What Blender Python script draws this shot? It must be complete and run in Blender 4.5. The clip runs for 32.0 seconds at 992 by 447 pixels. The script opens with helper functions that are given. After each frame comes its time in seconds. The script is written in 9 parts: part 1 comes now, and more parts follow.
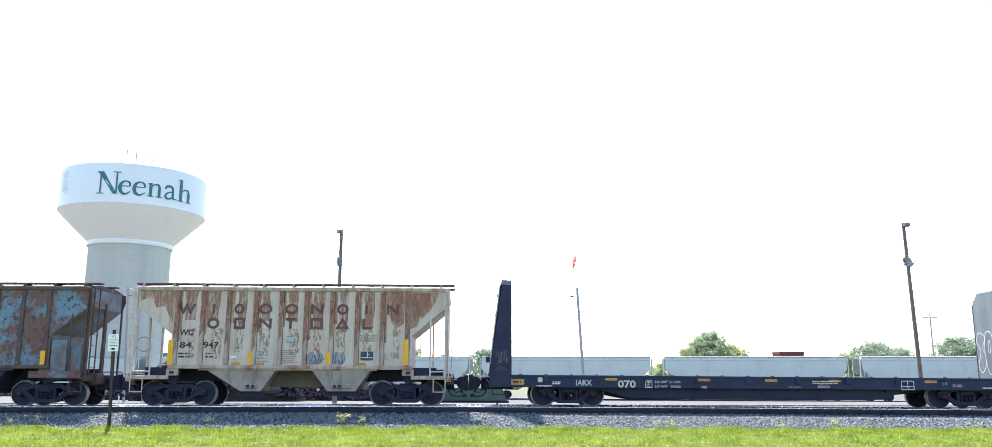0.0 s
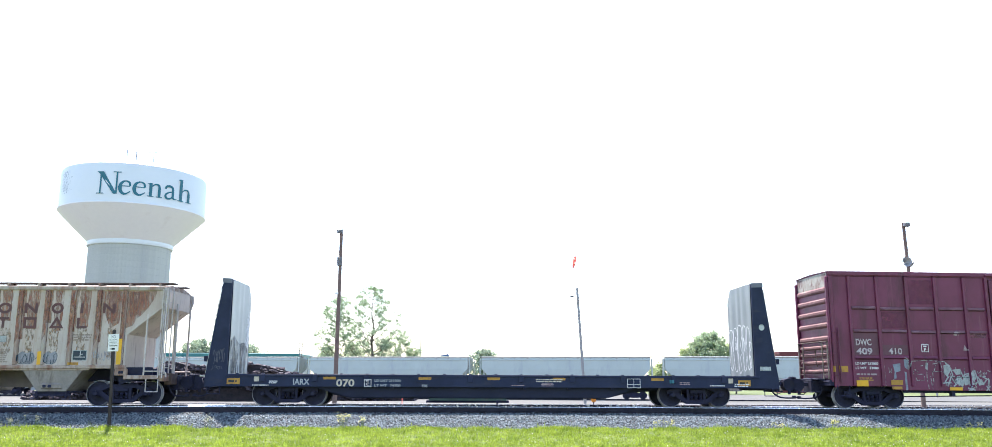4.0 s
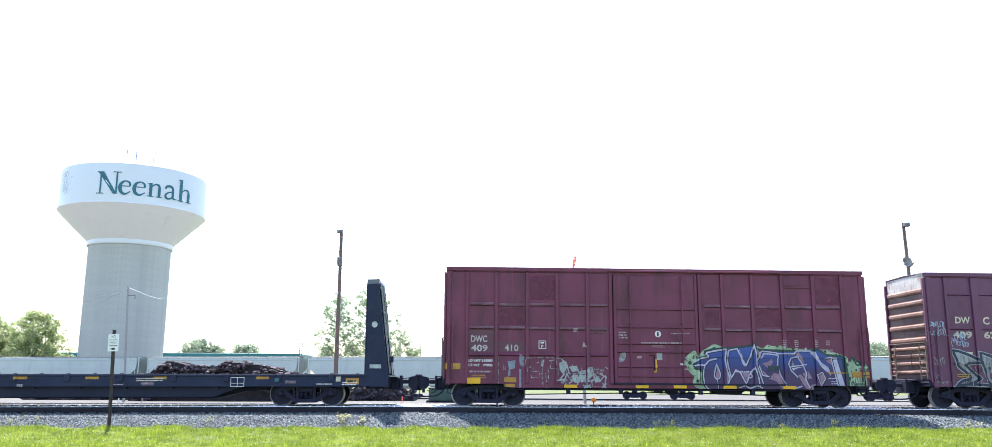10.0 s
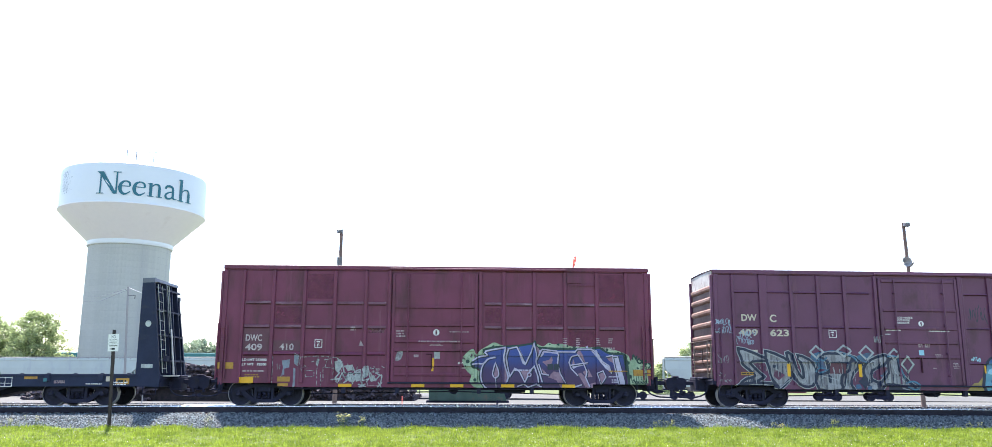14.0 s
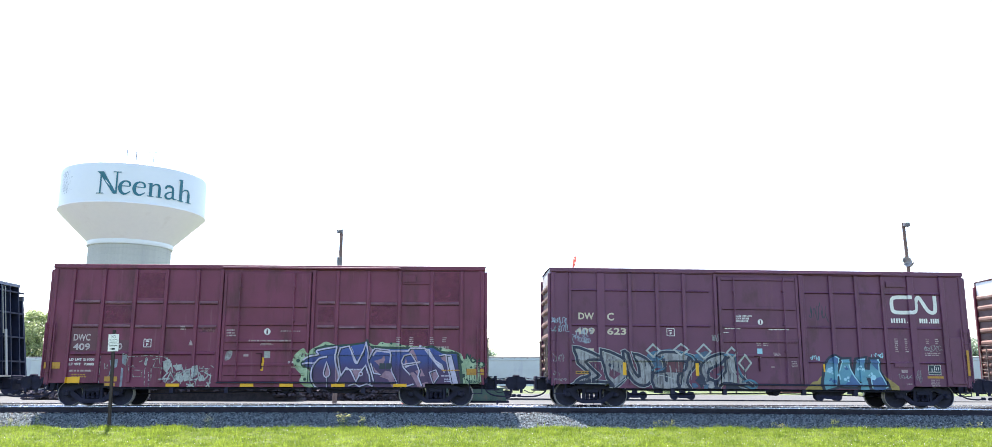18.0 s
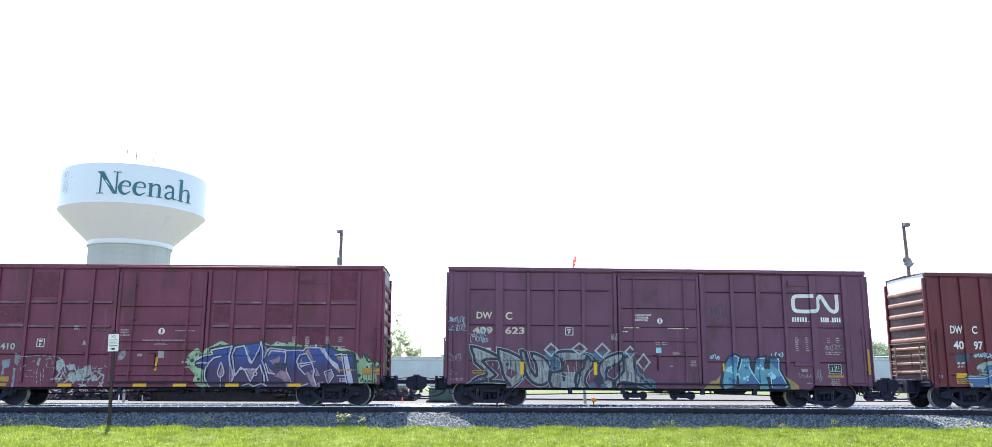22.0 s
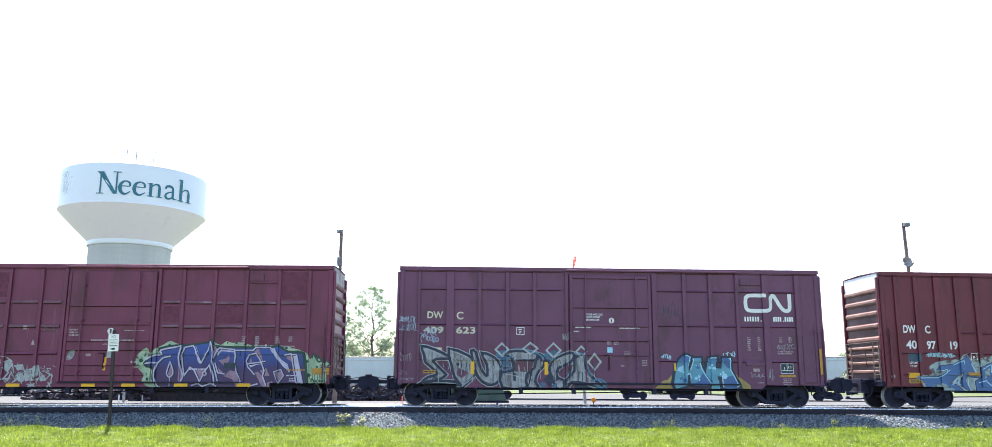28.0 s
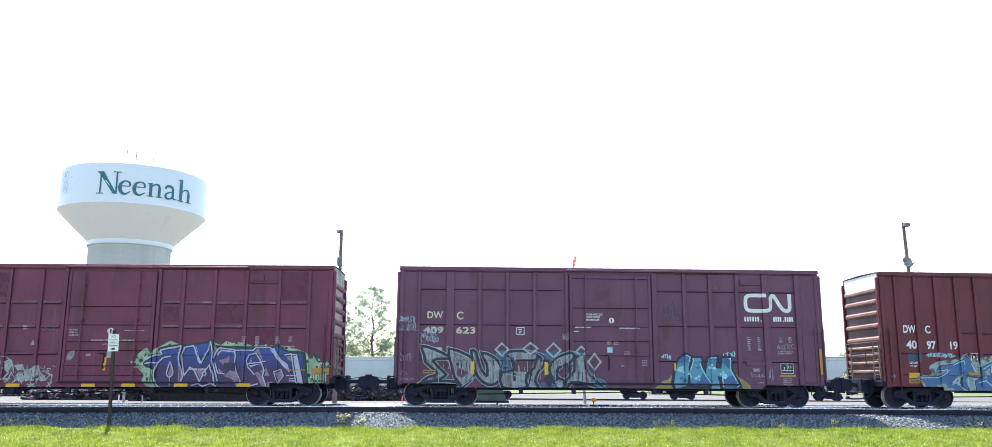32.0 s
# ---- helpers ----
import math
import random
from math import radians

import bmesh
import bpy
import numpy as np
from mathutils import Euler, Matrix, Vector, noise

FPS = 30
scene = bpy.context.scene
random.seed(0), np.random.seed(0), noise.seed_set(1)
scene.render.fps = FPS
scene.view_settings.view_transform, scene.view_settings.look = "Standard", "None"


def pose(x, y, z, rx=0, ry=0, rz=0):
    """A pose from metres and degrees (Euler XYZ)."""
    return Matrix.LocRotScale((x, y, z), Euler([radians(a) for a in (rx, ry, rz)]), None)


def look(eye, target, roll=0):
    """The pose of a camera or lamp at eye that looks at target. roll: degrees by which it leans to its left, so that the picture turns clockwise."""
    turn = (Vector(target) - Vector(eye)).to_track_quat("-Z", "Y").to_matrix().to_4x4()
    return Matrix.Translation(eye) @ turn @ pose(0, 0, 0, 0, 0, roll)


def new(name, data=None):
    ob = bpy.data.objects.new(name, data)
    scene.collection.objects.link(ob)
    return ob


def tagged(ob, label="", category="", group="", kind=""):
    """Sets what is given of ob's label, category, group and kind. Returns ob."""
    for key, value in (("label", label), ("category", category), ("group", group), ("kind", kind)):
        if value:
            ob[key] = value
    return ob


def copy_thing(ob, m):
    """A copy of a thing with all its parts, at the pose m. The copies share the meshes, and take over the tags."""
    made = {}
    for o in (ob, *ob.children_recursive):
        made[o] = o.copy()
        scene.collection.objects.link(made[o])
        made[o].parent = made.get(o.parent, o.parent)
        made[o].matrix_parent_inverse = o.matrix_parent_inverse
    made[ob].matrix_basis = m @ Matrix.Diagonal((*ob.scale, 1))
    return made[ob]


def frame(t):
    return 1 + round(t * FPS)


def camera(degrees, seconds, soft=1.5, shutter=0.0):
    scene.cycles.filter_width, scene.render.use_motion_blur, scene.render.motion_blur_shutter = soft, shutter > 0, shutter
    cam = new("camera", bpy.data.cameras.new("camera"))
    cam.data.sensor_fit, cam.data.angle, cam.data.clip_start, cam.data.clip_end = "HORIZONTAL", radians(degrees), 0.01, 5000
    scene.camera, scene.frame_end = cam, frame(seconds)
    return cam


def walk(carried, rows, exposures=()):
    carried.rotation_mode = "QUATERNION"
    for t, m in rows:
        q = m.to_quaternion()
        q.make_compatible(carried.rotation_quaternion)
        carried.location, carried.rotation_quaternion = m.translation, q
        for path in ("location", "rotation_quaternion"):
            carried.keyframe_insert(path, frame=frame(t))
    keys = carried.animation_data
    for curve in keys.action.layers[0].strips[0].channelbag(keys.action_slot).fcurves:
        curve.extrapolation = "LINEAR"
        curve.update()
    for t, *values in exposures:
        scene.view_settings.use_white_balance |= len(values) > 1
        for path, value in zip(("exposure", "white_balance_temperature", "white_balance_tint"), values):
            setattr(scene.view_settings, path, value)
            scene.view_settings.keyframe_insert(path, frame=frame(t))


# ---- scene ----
# ---- camera ----
cam = camera(61.955, 32.0, soft=0.7)
EYE = (0.0, -30.0, 0.90)
YAW, PITCH, ROLL = 2.311, 10.788, 0.228
AIM = (EYE[0] + math.sin(radians(YAW)) * math.cos(radians(PITCH)),
       EYE[1] + math.cos(radians(YAW)) * math.cos(radians(PITCH)),
       EYE[2] + math.sin(radians(PITCH)))
walk(cam, [(0.0, look(EYE, AIM, ROLL)), (32.0, look(EYE, AIM, ROLL))], exposures=[(0.0, 1.8, 6500.0, 17.0), (32.0, 1.8, 6500.0, 17.0)])

# ---- light ----
SUN_AZ, SUN_EL = radians(-22.0), radians(62.0)
world = bpy.data.worlds.new("sky")
scene.world = world
world.use_nodes = True
wn, wl = world.node_tree.nodes, world.node_tree.links
sky = wn.new("ShaderNodeTexSky")
sky.sky_type, sky.sun_disc = "NISHITA", False
sky.sun_elevation, sky.sun_rotation = SUN_EL, SUN_AZ
sky.air_density, sky.dust_density, sky.ozone_density = 1.1, 0.9, 1.5
wn["Background"].inputs["Strength"].default_value = 0.13
wl.new(sky.outputs["Color"], wn["Background"].inputs["Color"])
sun_data = bpy.data.lights.new("sun", "SUN")
sun_data.energy, sun_data.angle, sun_data.color = 4.2, radians(0.6), (1.0, 0.95, 0.87)
sun = new("sun", sun_data)
sun.matrix_world = look((0, 0, 60), (-math.sin(SUN_AZ) * math.cos(SUN_EL), -math.cos(SUN_AZ) * math.cos(SUN_EL), 60 - math.sin(SUN_EL)))


# ---- materials ----
def mat(name, base, dark=None, rough=0.6, metal=0.0, scale=3.0, amount=0.5, grain=60.0, bump=0.0,
        patch=None, patch_scale=(1.5, 1.5, 0.35), patch_at=0.6, patch_soft=0.08, island=0.0, per_object=0.0,
        second=None, second_at=0.62, second_scale=(6, 6, 1.2), second_soft=0.05, see=0.0, gloss=0.5, worn=None, fade=None):
    """Paint or raw surface: two tones at two scales, an optional patchy layer (rust, dirt) and a second one.
    worn: (noise scale, level, softness) of paint rubbed through; fade: heights and colours of a sprayed blend."""
    m = bpy.data.materials.new(name)
    m.use_nodes = True
    n, l = m.node_tree.nodes, m.node_tree.links
    bsdf = n["Principled BSDF"]
    bsdf.inputs["Metallic"].default_value = metal
    bsdf.inputs["Specular IOR Level"].default_value = gloss
    co = n.new("ShaderNodeTexCoord").outputs["Object"]

    def noise_of(sc, detail=4.0, rough_=0.6):
        mp = n.new("ShaderNodeMapping")
        mp.inputs["Scale"].default_value = sc if isinstance(sc, tuple) else (sc, sc, sc)
        l.new(co, mp.inputs["Vector"])
        t = n.new("ShaderNodeTexNoise")
        t.inputs["Scale"].default_value, t.inputs["Detail"].default_value, t.inputs["Roughness"].default_value = 1.0, detail, rough_
        l.new(mp.outputs["Vector"], t.inputs["Vector"])
        return t.outputs["Fac"]

    def ramp(src, lo, hi):
        r = n.new("ShaderNodeMapRange")
        r.inputs["From Min"].default_value, r.inputs["From Max"].default_value = lo, hi
        l.new(src, r.inputs["Value"])
        return r.outputs["Result"]

    def mix(fac, a, b):
        x = n.new("ShaderNodeMix")
        x.data_type = "RGBA"
        for sock, v in ((x.inputs["Factor"], fac), (x.inputs["A"], a), (x.inputs["B"], b)):
            if isinstance(v, (tuple, list)):
                sock.default_value = (*v[:3], 1.0)
            elif isinstance(v, float):
                sock.default_value = v
            else:
                l.new(v, sock)
        return x.outputs["Result"]

    dark = dark or tuple(c * 0.72 for c in base)
    big, fine = noise_of(scale), noise_of(grain, 3.0)
    both = n.new("ShaderNodeMath")
    both.operation, both.inputs[1].default_value = "MULTIPLY_ADD", 0.45
    l.new(fine, both.inputs[0]), l.new(big, both.inputs[2])
    col = mix(ramp(both.outputs[0], 0.72 - 0.3 / max(amount, 0.05) * 0.5, 0.72 + 0.3 / max(amount, 0.05) * 0.5), dark, base)
    if fade:
        sep = n.new("ShaderNodeSeparateXYZ")
        l.new(co, sep.inputs[0])
        wob = n.new("ShaderNodeMath")
        wob.operation, wob.inputs[1].default_value = "MULTIPLY_ADD", 0.35
        l.new(noise_of(2.6), wob.inputs[0]), l.new(sep.outputs["Z"], wob.inputs[2])
        for (za, ca), (zb, cb) in zip(fade, fade[1:]):
            if za == fade[0][0]:
                col = mix(0.75, col, ca)
            col = mix(ramp(wob.outputs[0], za + 0.17, zb + 0.17), col, cb)
    if patch:
        col = mix(ramp(noise_of(patch_scale, 6.0, 0.68), patch_at - patch_soft, patch_at + patch_soft), col, patch)
    if second:
        col = mix(ramp(noise_of(second_scale, 6.0, 0.7), second_at - second_soft, second_at + second_soft), col, second)
    if island or per_object:
        src = n.new("ShaderNodeNewGeometry").outputs["Random Per Island"] if island else n.new("ShaderNodeObjectInfo").outputs["Random"]
        k = island or per_object
        hsv = n.new("ShaderNodeHueSaturation")
        r = ramp(src, 0.0, 1.0)
        rr = n.new("ShaderNodeMapRange")
        rr.inputs["To Min"].default_value, rr.inputs["To Max"].default_value = 1.0 - k, 1.0 + k
        l.new(r, rr.inputs["Value"]), l.new(rr.outputs["Result"], hsv.inputs["Value"]), l.new(col, hsv.inputs["Color"])
        col = hsv.outputs["Color"]
    l.new(col, bsdf.inputs["Base Color"])
    rg = n.new("ShaderNodeMapRange")
    rg.inputs["To Min"].default_value, rg.inputs["To Max"].default_value = max(rough - 0.12, 0.05), min(rough + 0.12, 1.0)
    l.new(fine, rg.inputs["Value"]), l.new(rg.outputs["Result"], bsdf.inputs["Roughness"])
    if worn:
        l.new(ramp(noise_of(worn[0], 5.0, 0.65), worn[1] - worn[2], worn[1] + worn[2]), bsdf.inputs["Alpha"])
    if bump:
        b = n.new("ShaderNodeBump")
        b.inputs["Strength"].default_value, b.inputs["Distance"].default_value = 0.6, bump
        l.new(both.outputs[0], b.inputs["Height"]), l.new(b.outputs["Normal"], bsdf.inputs["Normal"])
    if see:
        tr = n.new("ShaderNodeBsdfTranslucent")
        l.new(col, tr.inputs["Color"])
        ms = n.new("ShaderNodeMixShader")
        ms.inputs["Fac"].default_value = see
        l.new(bsdf.outputs["BSDF"], ms.inputs[1]), l.new(tr.outputs["BSDF"], ms.inputs[2])
        l.new(ms.outputs["Shader"], n["Material Output"].inputs["Surface"])
    return m


MAROON_A = mat("maroon_paint", (0.1689, 0.02987, 0.0749), (0.1298, 0.02266, 0.05457), 0.5, 0, 0.9, 0.8, 40, 0.002, patch=(0.084, 0.020, 0.036), patch_scale=(1.3, 1.3, 0.35), patch_at=0.60,
               second=(0.178, 0.05, 0.086), second_scale=(4.2, 4.2, 0.25), second_at=0.64, gloss=0.42)
MAROON_B = mat("faded_maroon_paint", (0.1365, 0.04171, 0.09677), (0.1074, 0.03201, 0.07459), 0.5, 0, 0.8, 0.8, 40, 0.002, patch=(0.076, 0.026, 0.045), patch_scale=(0.9, 0.9, 0.5), patch_at=0.62,
               second=(0.155, 0.054, 0.094), second_scale=(3.6, 3.6, 0.2), second_at=0.66, gloss=0.45)
MAROON_C = mat("red_maroon_paint", (0.142, 0.021, 0.036), (0.106, 0.0155, 0.027), 0.5, 0, 0.9, 0.8, 40, 0.002, patch=(0.07, 0.015, 0.021), patch_scale=(2.2, 2.2, 0.25), patch_at=0.61, second=(0.165, 0.035, 0.05), second_scale=(4.2, 4.2, 0.25), second_at=0.65, gloss=0.38)
PANEL_RED = mat("fresher_maroon_touch_up", (0.178, 0.030, 0.072), (0.150, 0.025, 0.058), 0.5, 0, 1.4, 0.9, 40, 0.002, gloss=0.42, worn=((1.6, 1.6, 1.6), 0.50, 0.25))
SEAM_FAINT = mat("chalky_rub", (0.24, 0.12, 0.15), (0.16, 0.06, 0.085), 0.7, 0, 3, 0.9, 40, worn=((7, 7, 7), 0.5, 0.12))
# dark maroon for the painted shade lines and the door handle
SHADE_AND_HANDLE = mat("seam_shade_and_handle_paint", (0.07, 0.020, 0.034), (0.045, 0.014, 0.023), 0.85, 0, 2.0, 1.0, 20, patch=(0.09, 0.026, 0.045), patch_scale=(1.5, 1.5, 1.5), patch_at=0.6, gloss=0.2)
# end ribs: sun and skylight on them put into a paler maroon
RIB_LIT = mat("lit_end_rib_paint", (0.205, 0.102, 0.104), (0.145, 0.064, 0.068), 0.8, 0, 1.5, 0.8, 30, 0.002, patch=(0.31, 0.22, 0.20), patch_scale=(4, 1.0, 4), patch_at=0.63)
END_GREY = mat("grey_brown_end_sheet", (0.17, 0.12, 0.115), (0.11, 0.07, 0.068), 0.8, 0, 1.5, 0.8, 30, 0.002)
RIB_PINK = mat("faded_end_paint", (0.255, 0.155, 0.125), (0.175, 0.095, 0.08), 0.8, 0, 1.5, 0.8, 30, 0.002, patch=(0.36, 0.27, 0.23), patch_scale=(4, 1.0, 4), patch_at=0.62)
LADDER_PALE = mat("worn_cream_ladder", (0.216, 0.18, 0.156), (0.132, 0.096, 0.084), 0.7, 0, 4, 0.9, 30)
# upper seams: the skylight they catch is put into a paler maroon
SEAM = mat("sky_lit_seam_paint", (0.176, 0.076, 0.1), (0.112, 0.036, 0.052), 0.55, 0, 2.5, 1.0, 30, 0.001, patch=(0.29, 0.18, 0.21), patch_scale=(1.2, 1, 9), patch_at=0.62)
HOPPER = mat("weathered_grey_paint", (0.5221, 0.4584, 0.4081), (0.458, 0.3914, 0.3392), 0.6, 0, 1.6, 0.9, 30, 0.002, patch=(0.39, 0.285, 0.22), patch_scale=(4.5, 4.5, 0.35), patch_at=0.59, patch_soft=0.12,
             second=(0.36, 0.20, 0.13), second_scale=(14, 14, 5), second_at=0.64, second_soft=0.08)
RUST_RUN = mat("red_rust_run", (0.325, 0.138, 0.09), (0.235, 0.092, 0.064), 0.75, 0, 2.5, 1.2, 30, 0.002, patch=(0.41, 0.235, 0.15), patch_scale=(12, 12, 2.6), patch_at=0.56, worn=((15, 15, 2.6), 0.49, 0.20))
HOPPER_RIB = mat("rust_streaked_rib", (0.42, 0.375, 0.32), (0.34, 0.28, 0.23), 0.6, 0, 2, 0.9, 30, 0.002, patch=(0.25, 0.135, 0.10), patch_scale=(5, 5, 0.9), patch_at=0.54, patch_soft=0.12)
RUST_SPECK = mat("orange_rust_speckle", (0.36, 0.225, 0.135), (0.28, 0.165, 0.095), 0.75, 0, 5, 1.0, 30, 0.001, worn=((13, 13, 6), 0.57, 0.11))
HOPPER_CLEAN = mat("dusty_grey_paint", (0.46, 0.37, 0.31), (0.34, 0.265, 0.215), 0.65, 0, 1.4, 0.8, 30, 0.002, patch=(0.24, 0.125, 0.085), patch_scale=(2.5, 2.5, 0.8), patch_at=0.54)
# hopper grey with the bays' shade put into it; the patches are dirt
HOPPER_BAY = mat("shaded_bay_paint", (0.318, 0.282, 0.24), (0.222, 0.192, 0.162), 0.7, 0, 1.8, 0.9, 30, 0.002, patch=(0.15, 0.11, 0.085), patch_scale=(3, 3, 0.8), patch_at=0.58)
TUNNEL = mat("brown_tunnel_sheet", (0.19, 0.155, 0.14), (0.13, 0.105, 0.1), 0.8, 0, 1.4, 0.8, 30, 0.002)
# light tan slope paint, brightened in colour for the skylight on it
SLOPE_TAN = mat("sky_lit_tan_slope_paint", (0.68, 0.56, 0.45), (0.56, 0.45, 0.36), 0.7, 0, 1.2, 0.8, 30, 0.002, patch=(0.32, 0.2, 0.14), patch_scale=(3, 3, 0.6), patch_at=0.64)
SLOPE_BROWN = mat("grey_brown_bare_sheet", (0.17, 0.145, 0.135), (0.10, 0.08, 0.075), 0.7, 0, 1.2, 0.9, 30, 0.002, patch=(0.10, 0.20, 0.28), patch_scale=(0.9, 0.9, 0.9), patch_at=0.56)
DIRTY_WHITE = mat("flaked_white_paint", (0.52, 0.51, 0.48), (0.38, 0.36, 0.34), 0.7, 0, 2.5, 1.0, 30, 0.002, patch=(0.27, 0.20, 0.185), patch_scale=(3.2, 3.2, 2.0), patch_at=0.60, patch_soft=0.06)
BEIGE_MARK = mat("stained_beige_paint", (0.37, 0.355, 0.305), (0.26, 0.24, 0.20), 0.7, 0, 2.5, 1.0, 30, 0.002, patch=(0.16, 0.09, 0.08), patch_scale=(3.2, 3.2, 2.0), patch_at=0.57, patch_soft=0.06)
RAIL_PALE = mat("chalky_grey_rail_paint", (0.60, 0.545, 0.51), (0.42, 0.36, 0.33), 0.65, 0, 4, 0.9, 30, patch=(0.3, 0.17, 0.12), patch_scale=(6, 6, 3), patch_at=0.64)
BLUE_FLAKE = mat("flaking_blue_paint", (0.10, 0.17, 0.225), (0.07, 0.12, 0.165), 0.65, 0, 1.4, 0.9, 30, 0.003, patch=(0.12, 0.085, 0.08), patch_scale=(2.2, 2.2, 1.2), patch_at=0.50)
BLUE_RUST = mat("rusted_blue_paint", (0.125, 0.23, 0.315), (0.088, 0.16, 0.225), 0.65, 0, 1.4, 0.9, 30, 0.003, patch=(0.128, 0.062, 0.054), patch_scale=(0.9, 0.9, 0.8), patch_at=0.48, patch_soft=0.06,
                second=(0.06, 0.027, 0.029), second_scale=(5.5, 5.5, 4.4), second_at=0.565)
RUST_DARK = mat("brown_rusted_steel", (0.10, 0.062, 0.052), (0.055, 0.035, 0.033), 0.75, 0, 2.2, 0.9, 30, 0.003, patch=(0.08, 0.14, 0.18), patch_scale=(1.4, 1.4, 0.8), patch_at=0.66)
NAVY = mat("navy_black_paint", (0.02352, 0.03136, 0.0672), (0.0168, 0.0224, 0.04816), 0.6, 0, 1.2, 0.8, 30, 0.001, patch=(0.034, 0.038, 0.056), patch_scale=(0.8, 0.8, 2.5), patch_at=0.64, gloss=0.2)
NAVY_DARK = mat("deep_navy_sill_paint", (0.0204, 0.0252, 0.0504), (0.0144, 0.018, 0.0372), 0.65, 0, 1.2, 0.8, 30, 0.001, gloss=0.2)
CAP_GREY = mat("blue_grey_cap_paint", (0.13, 0.14, 0.18), (0.10, 0.11, 0.14), 0.5, 0, 2, 0.7, 30)
BULK_DARK = mat("dull_grey_paint", (0.1525, 0.1806, 0.183), (0.1196, 0.1391, 0.144), 0.42, 0.0, 1.0, 0.7, 30, 0.001, patch=(0.19, 0.205, 0.205), patch_scale=(2.6, 2.6, 0.4), patch_at=0.64, gloss=0.5)
BULK_GREY = mat("scuffed_grey_paint", (0.4136, 0.4365, 0.4092), (0.3344, 0.351, 0.33), 0.45, 0.0, 1.0, 0.8, 30, 0.001, patch=(0.33, 0.335, 0.325), patch_scale=(3.5, 3.5, 0.3), patch_at=0.60, patch_soft=0.08)
SCUFF = mat("black_load_scuffs", (0.05, 0.055, 0.058), (0.03, 0.033, 0.036), 0.7, 0, 3, 0.8, 30, 0, worn=((7, 7, 1.0), 0.53, 0.06))
STEEL = mat("grimy_black_steel", (0.0308, 0.0322, 0.06), (0.021, 0.0224, 0.042), 0.75, 0.0, 4, 0.8, 40, 0.003, patch=(0.034, 0.032, 0.040), patch_scale=(3, 3, 3), patch_at=0.64, gloss=0.15)
WHEEL = mat("oily_wheel_steel", (0.0348, 0.03625, 0.06355), (0.0232, 0.02465, 0.0434), 0.7, 0.0, 4, 0.8, 30, 0.002, gloss=0.2)
TREAD = mat("polished_tread", (0.40, 0.40, 0.42), (0.24, 0.24, 0.26), 0.5, 0.3, 8, 0.5, 60)
RAIL_HEAD = mat("polished_rail_head", (0.78, 0.78, 0.79), (0.68, 0.68, 0.69), 0.25, 0.95, 1, 0.4, 6)
RAIL_WEB = mat("rail_rust", (0.03888, 0.03744, 0.0504), (0.0243, 0.02304, 0.0312), 0.8, 0.0, 3, 0.8, 40, 0.002, gloss=0.2)
TIE = mat("creosoted_wood", (0.075, 0.06, 0.05), (0.03, 0.025, 0.022), 0.85, 0, 5, 0.9, 40, 0.006, per_object=0.35)
TIE_HEAP = mat("weathered_tie_wood", (0.087, 0.0645, 0.0672), (0.0319, 0.0255, 0.0304), 0.88, 0, 4, 0.9, 30, 0.006, per_object=0.75)
TIE_ENDS = mat("split_tie_ends", (0.08625, 0.0713, 0.08349), (0.02932, 0.02495, 0.03415), 0.9, 0, 5, 0.9, 30, 0.006, island=0.7)
STONE = mat("crushed_granite", (0.1749, 0.2152, 0.2247), (0.0477, 0.06466, 0.07526), 0.8, 0, 14, 1.0, 60, 0.004, island=0.8)
BALLAST_BED = mat("packed_ballast", (0.066, 0.075, 0.0864), (0.024, 0.0275, 0.0351), 0.9, 0, 9, 1.0, 30, 0.03)
BLADE = mat("grass_blade", (0.305, 0.395, 0.050), (0.150, 0.228, 0.024), 0.6, 0, 2.2, 1.1, 12, 0, island=0.45, see=0.55)
WEED = mat("yellow_weed_flower", (0.60, 0.58, 0.20), (0.42, 0.43, 0.13), 0.6, 0, 5, 0.6, 30, island=0.25, see=0.3)
PALE_WEED = mat("dry_weed_flower", (0.42, 0.44, 0.30), (0.28, 0.30, 0.18), 0.7, 0, 5, 0.6, 30, island=0.25, see=0.3)
CLOVER = mat("white_clover_head", (0.7, 0.7, 0.66), (0.5, 0.5, 0.45), 0.7, 0, 5, 0.6, 30, island=0.2)
STALK = mat("weed_stalk", (0.09, 0.14, 0.03), (0.06, 0.1, 0.02), 0.7, 0, 4, 0.6, 30)
LEAF = mat("tree_leaf", (0.37, 0.475, 0.29), (0.225, 0.30, 0.185), 0.55, 0, 0.4, 0.8, 6, 0, island=0.4, see=0.5)
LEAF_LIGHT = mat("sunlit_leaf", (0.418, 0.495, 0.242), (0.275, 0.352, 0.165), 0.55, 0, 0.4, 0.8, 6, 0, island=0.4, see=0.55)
# distance haze is put into this greyer leaf colour
LEAF_FAR = mat("haze_tinted_leaf", (0.33, 0.4125, 0.297), (0.231, 0.3025, 0.2145), 0.6, 0, 0.3, 0.8, 6, 0, island=0.35, see=0.4)
BARK = mat("bark", (0.13, 0.11, 0.09), (0.07, 0.06, 0.05), 0.9, 0, 4, 0.9, 25, 0.02)
WHITE_CAR = mat("pale_grey_car_paint", (0.47, 0.535, 0.49), (0.41, 0.465, 0.43), 0.5, 0, 0.5, 0.7, 20, 0.001, patch=(0.36, 0.39, 0.41), patch_scale=(0.8, 0.8, 0.25), patch_at=0.64)
WHITE_RIB = mat("pale_roof_paint", (0.55, 0.61, 0.565), (0.47, 0.525, 0.485), 0.5, 0, 0.6, 0.6, 20)
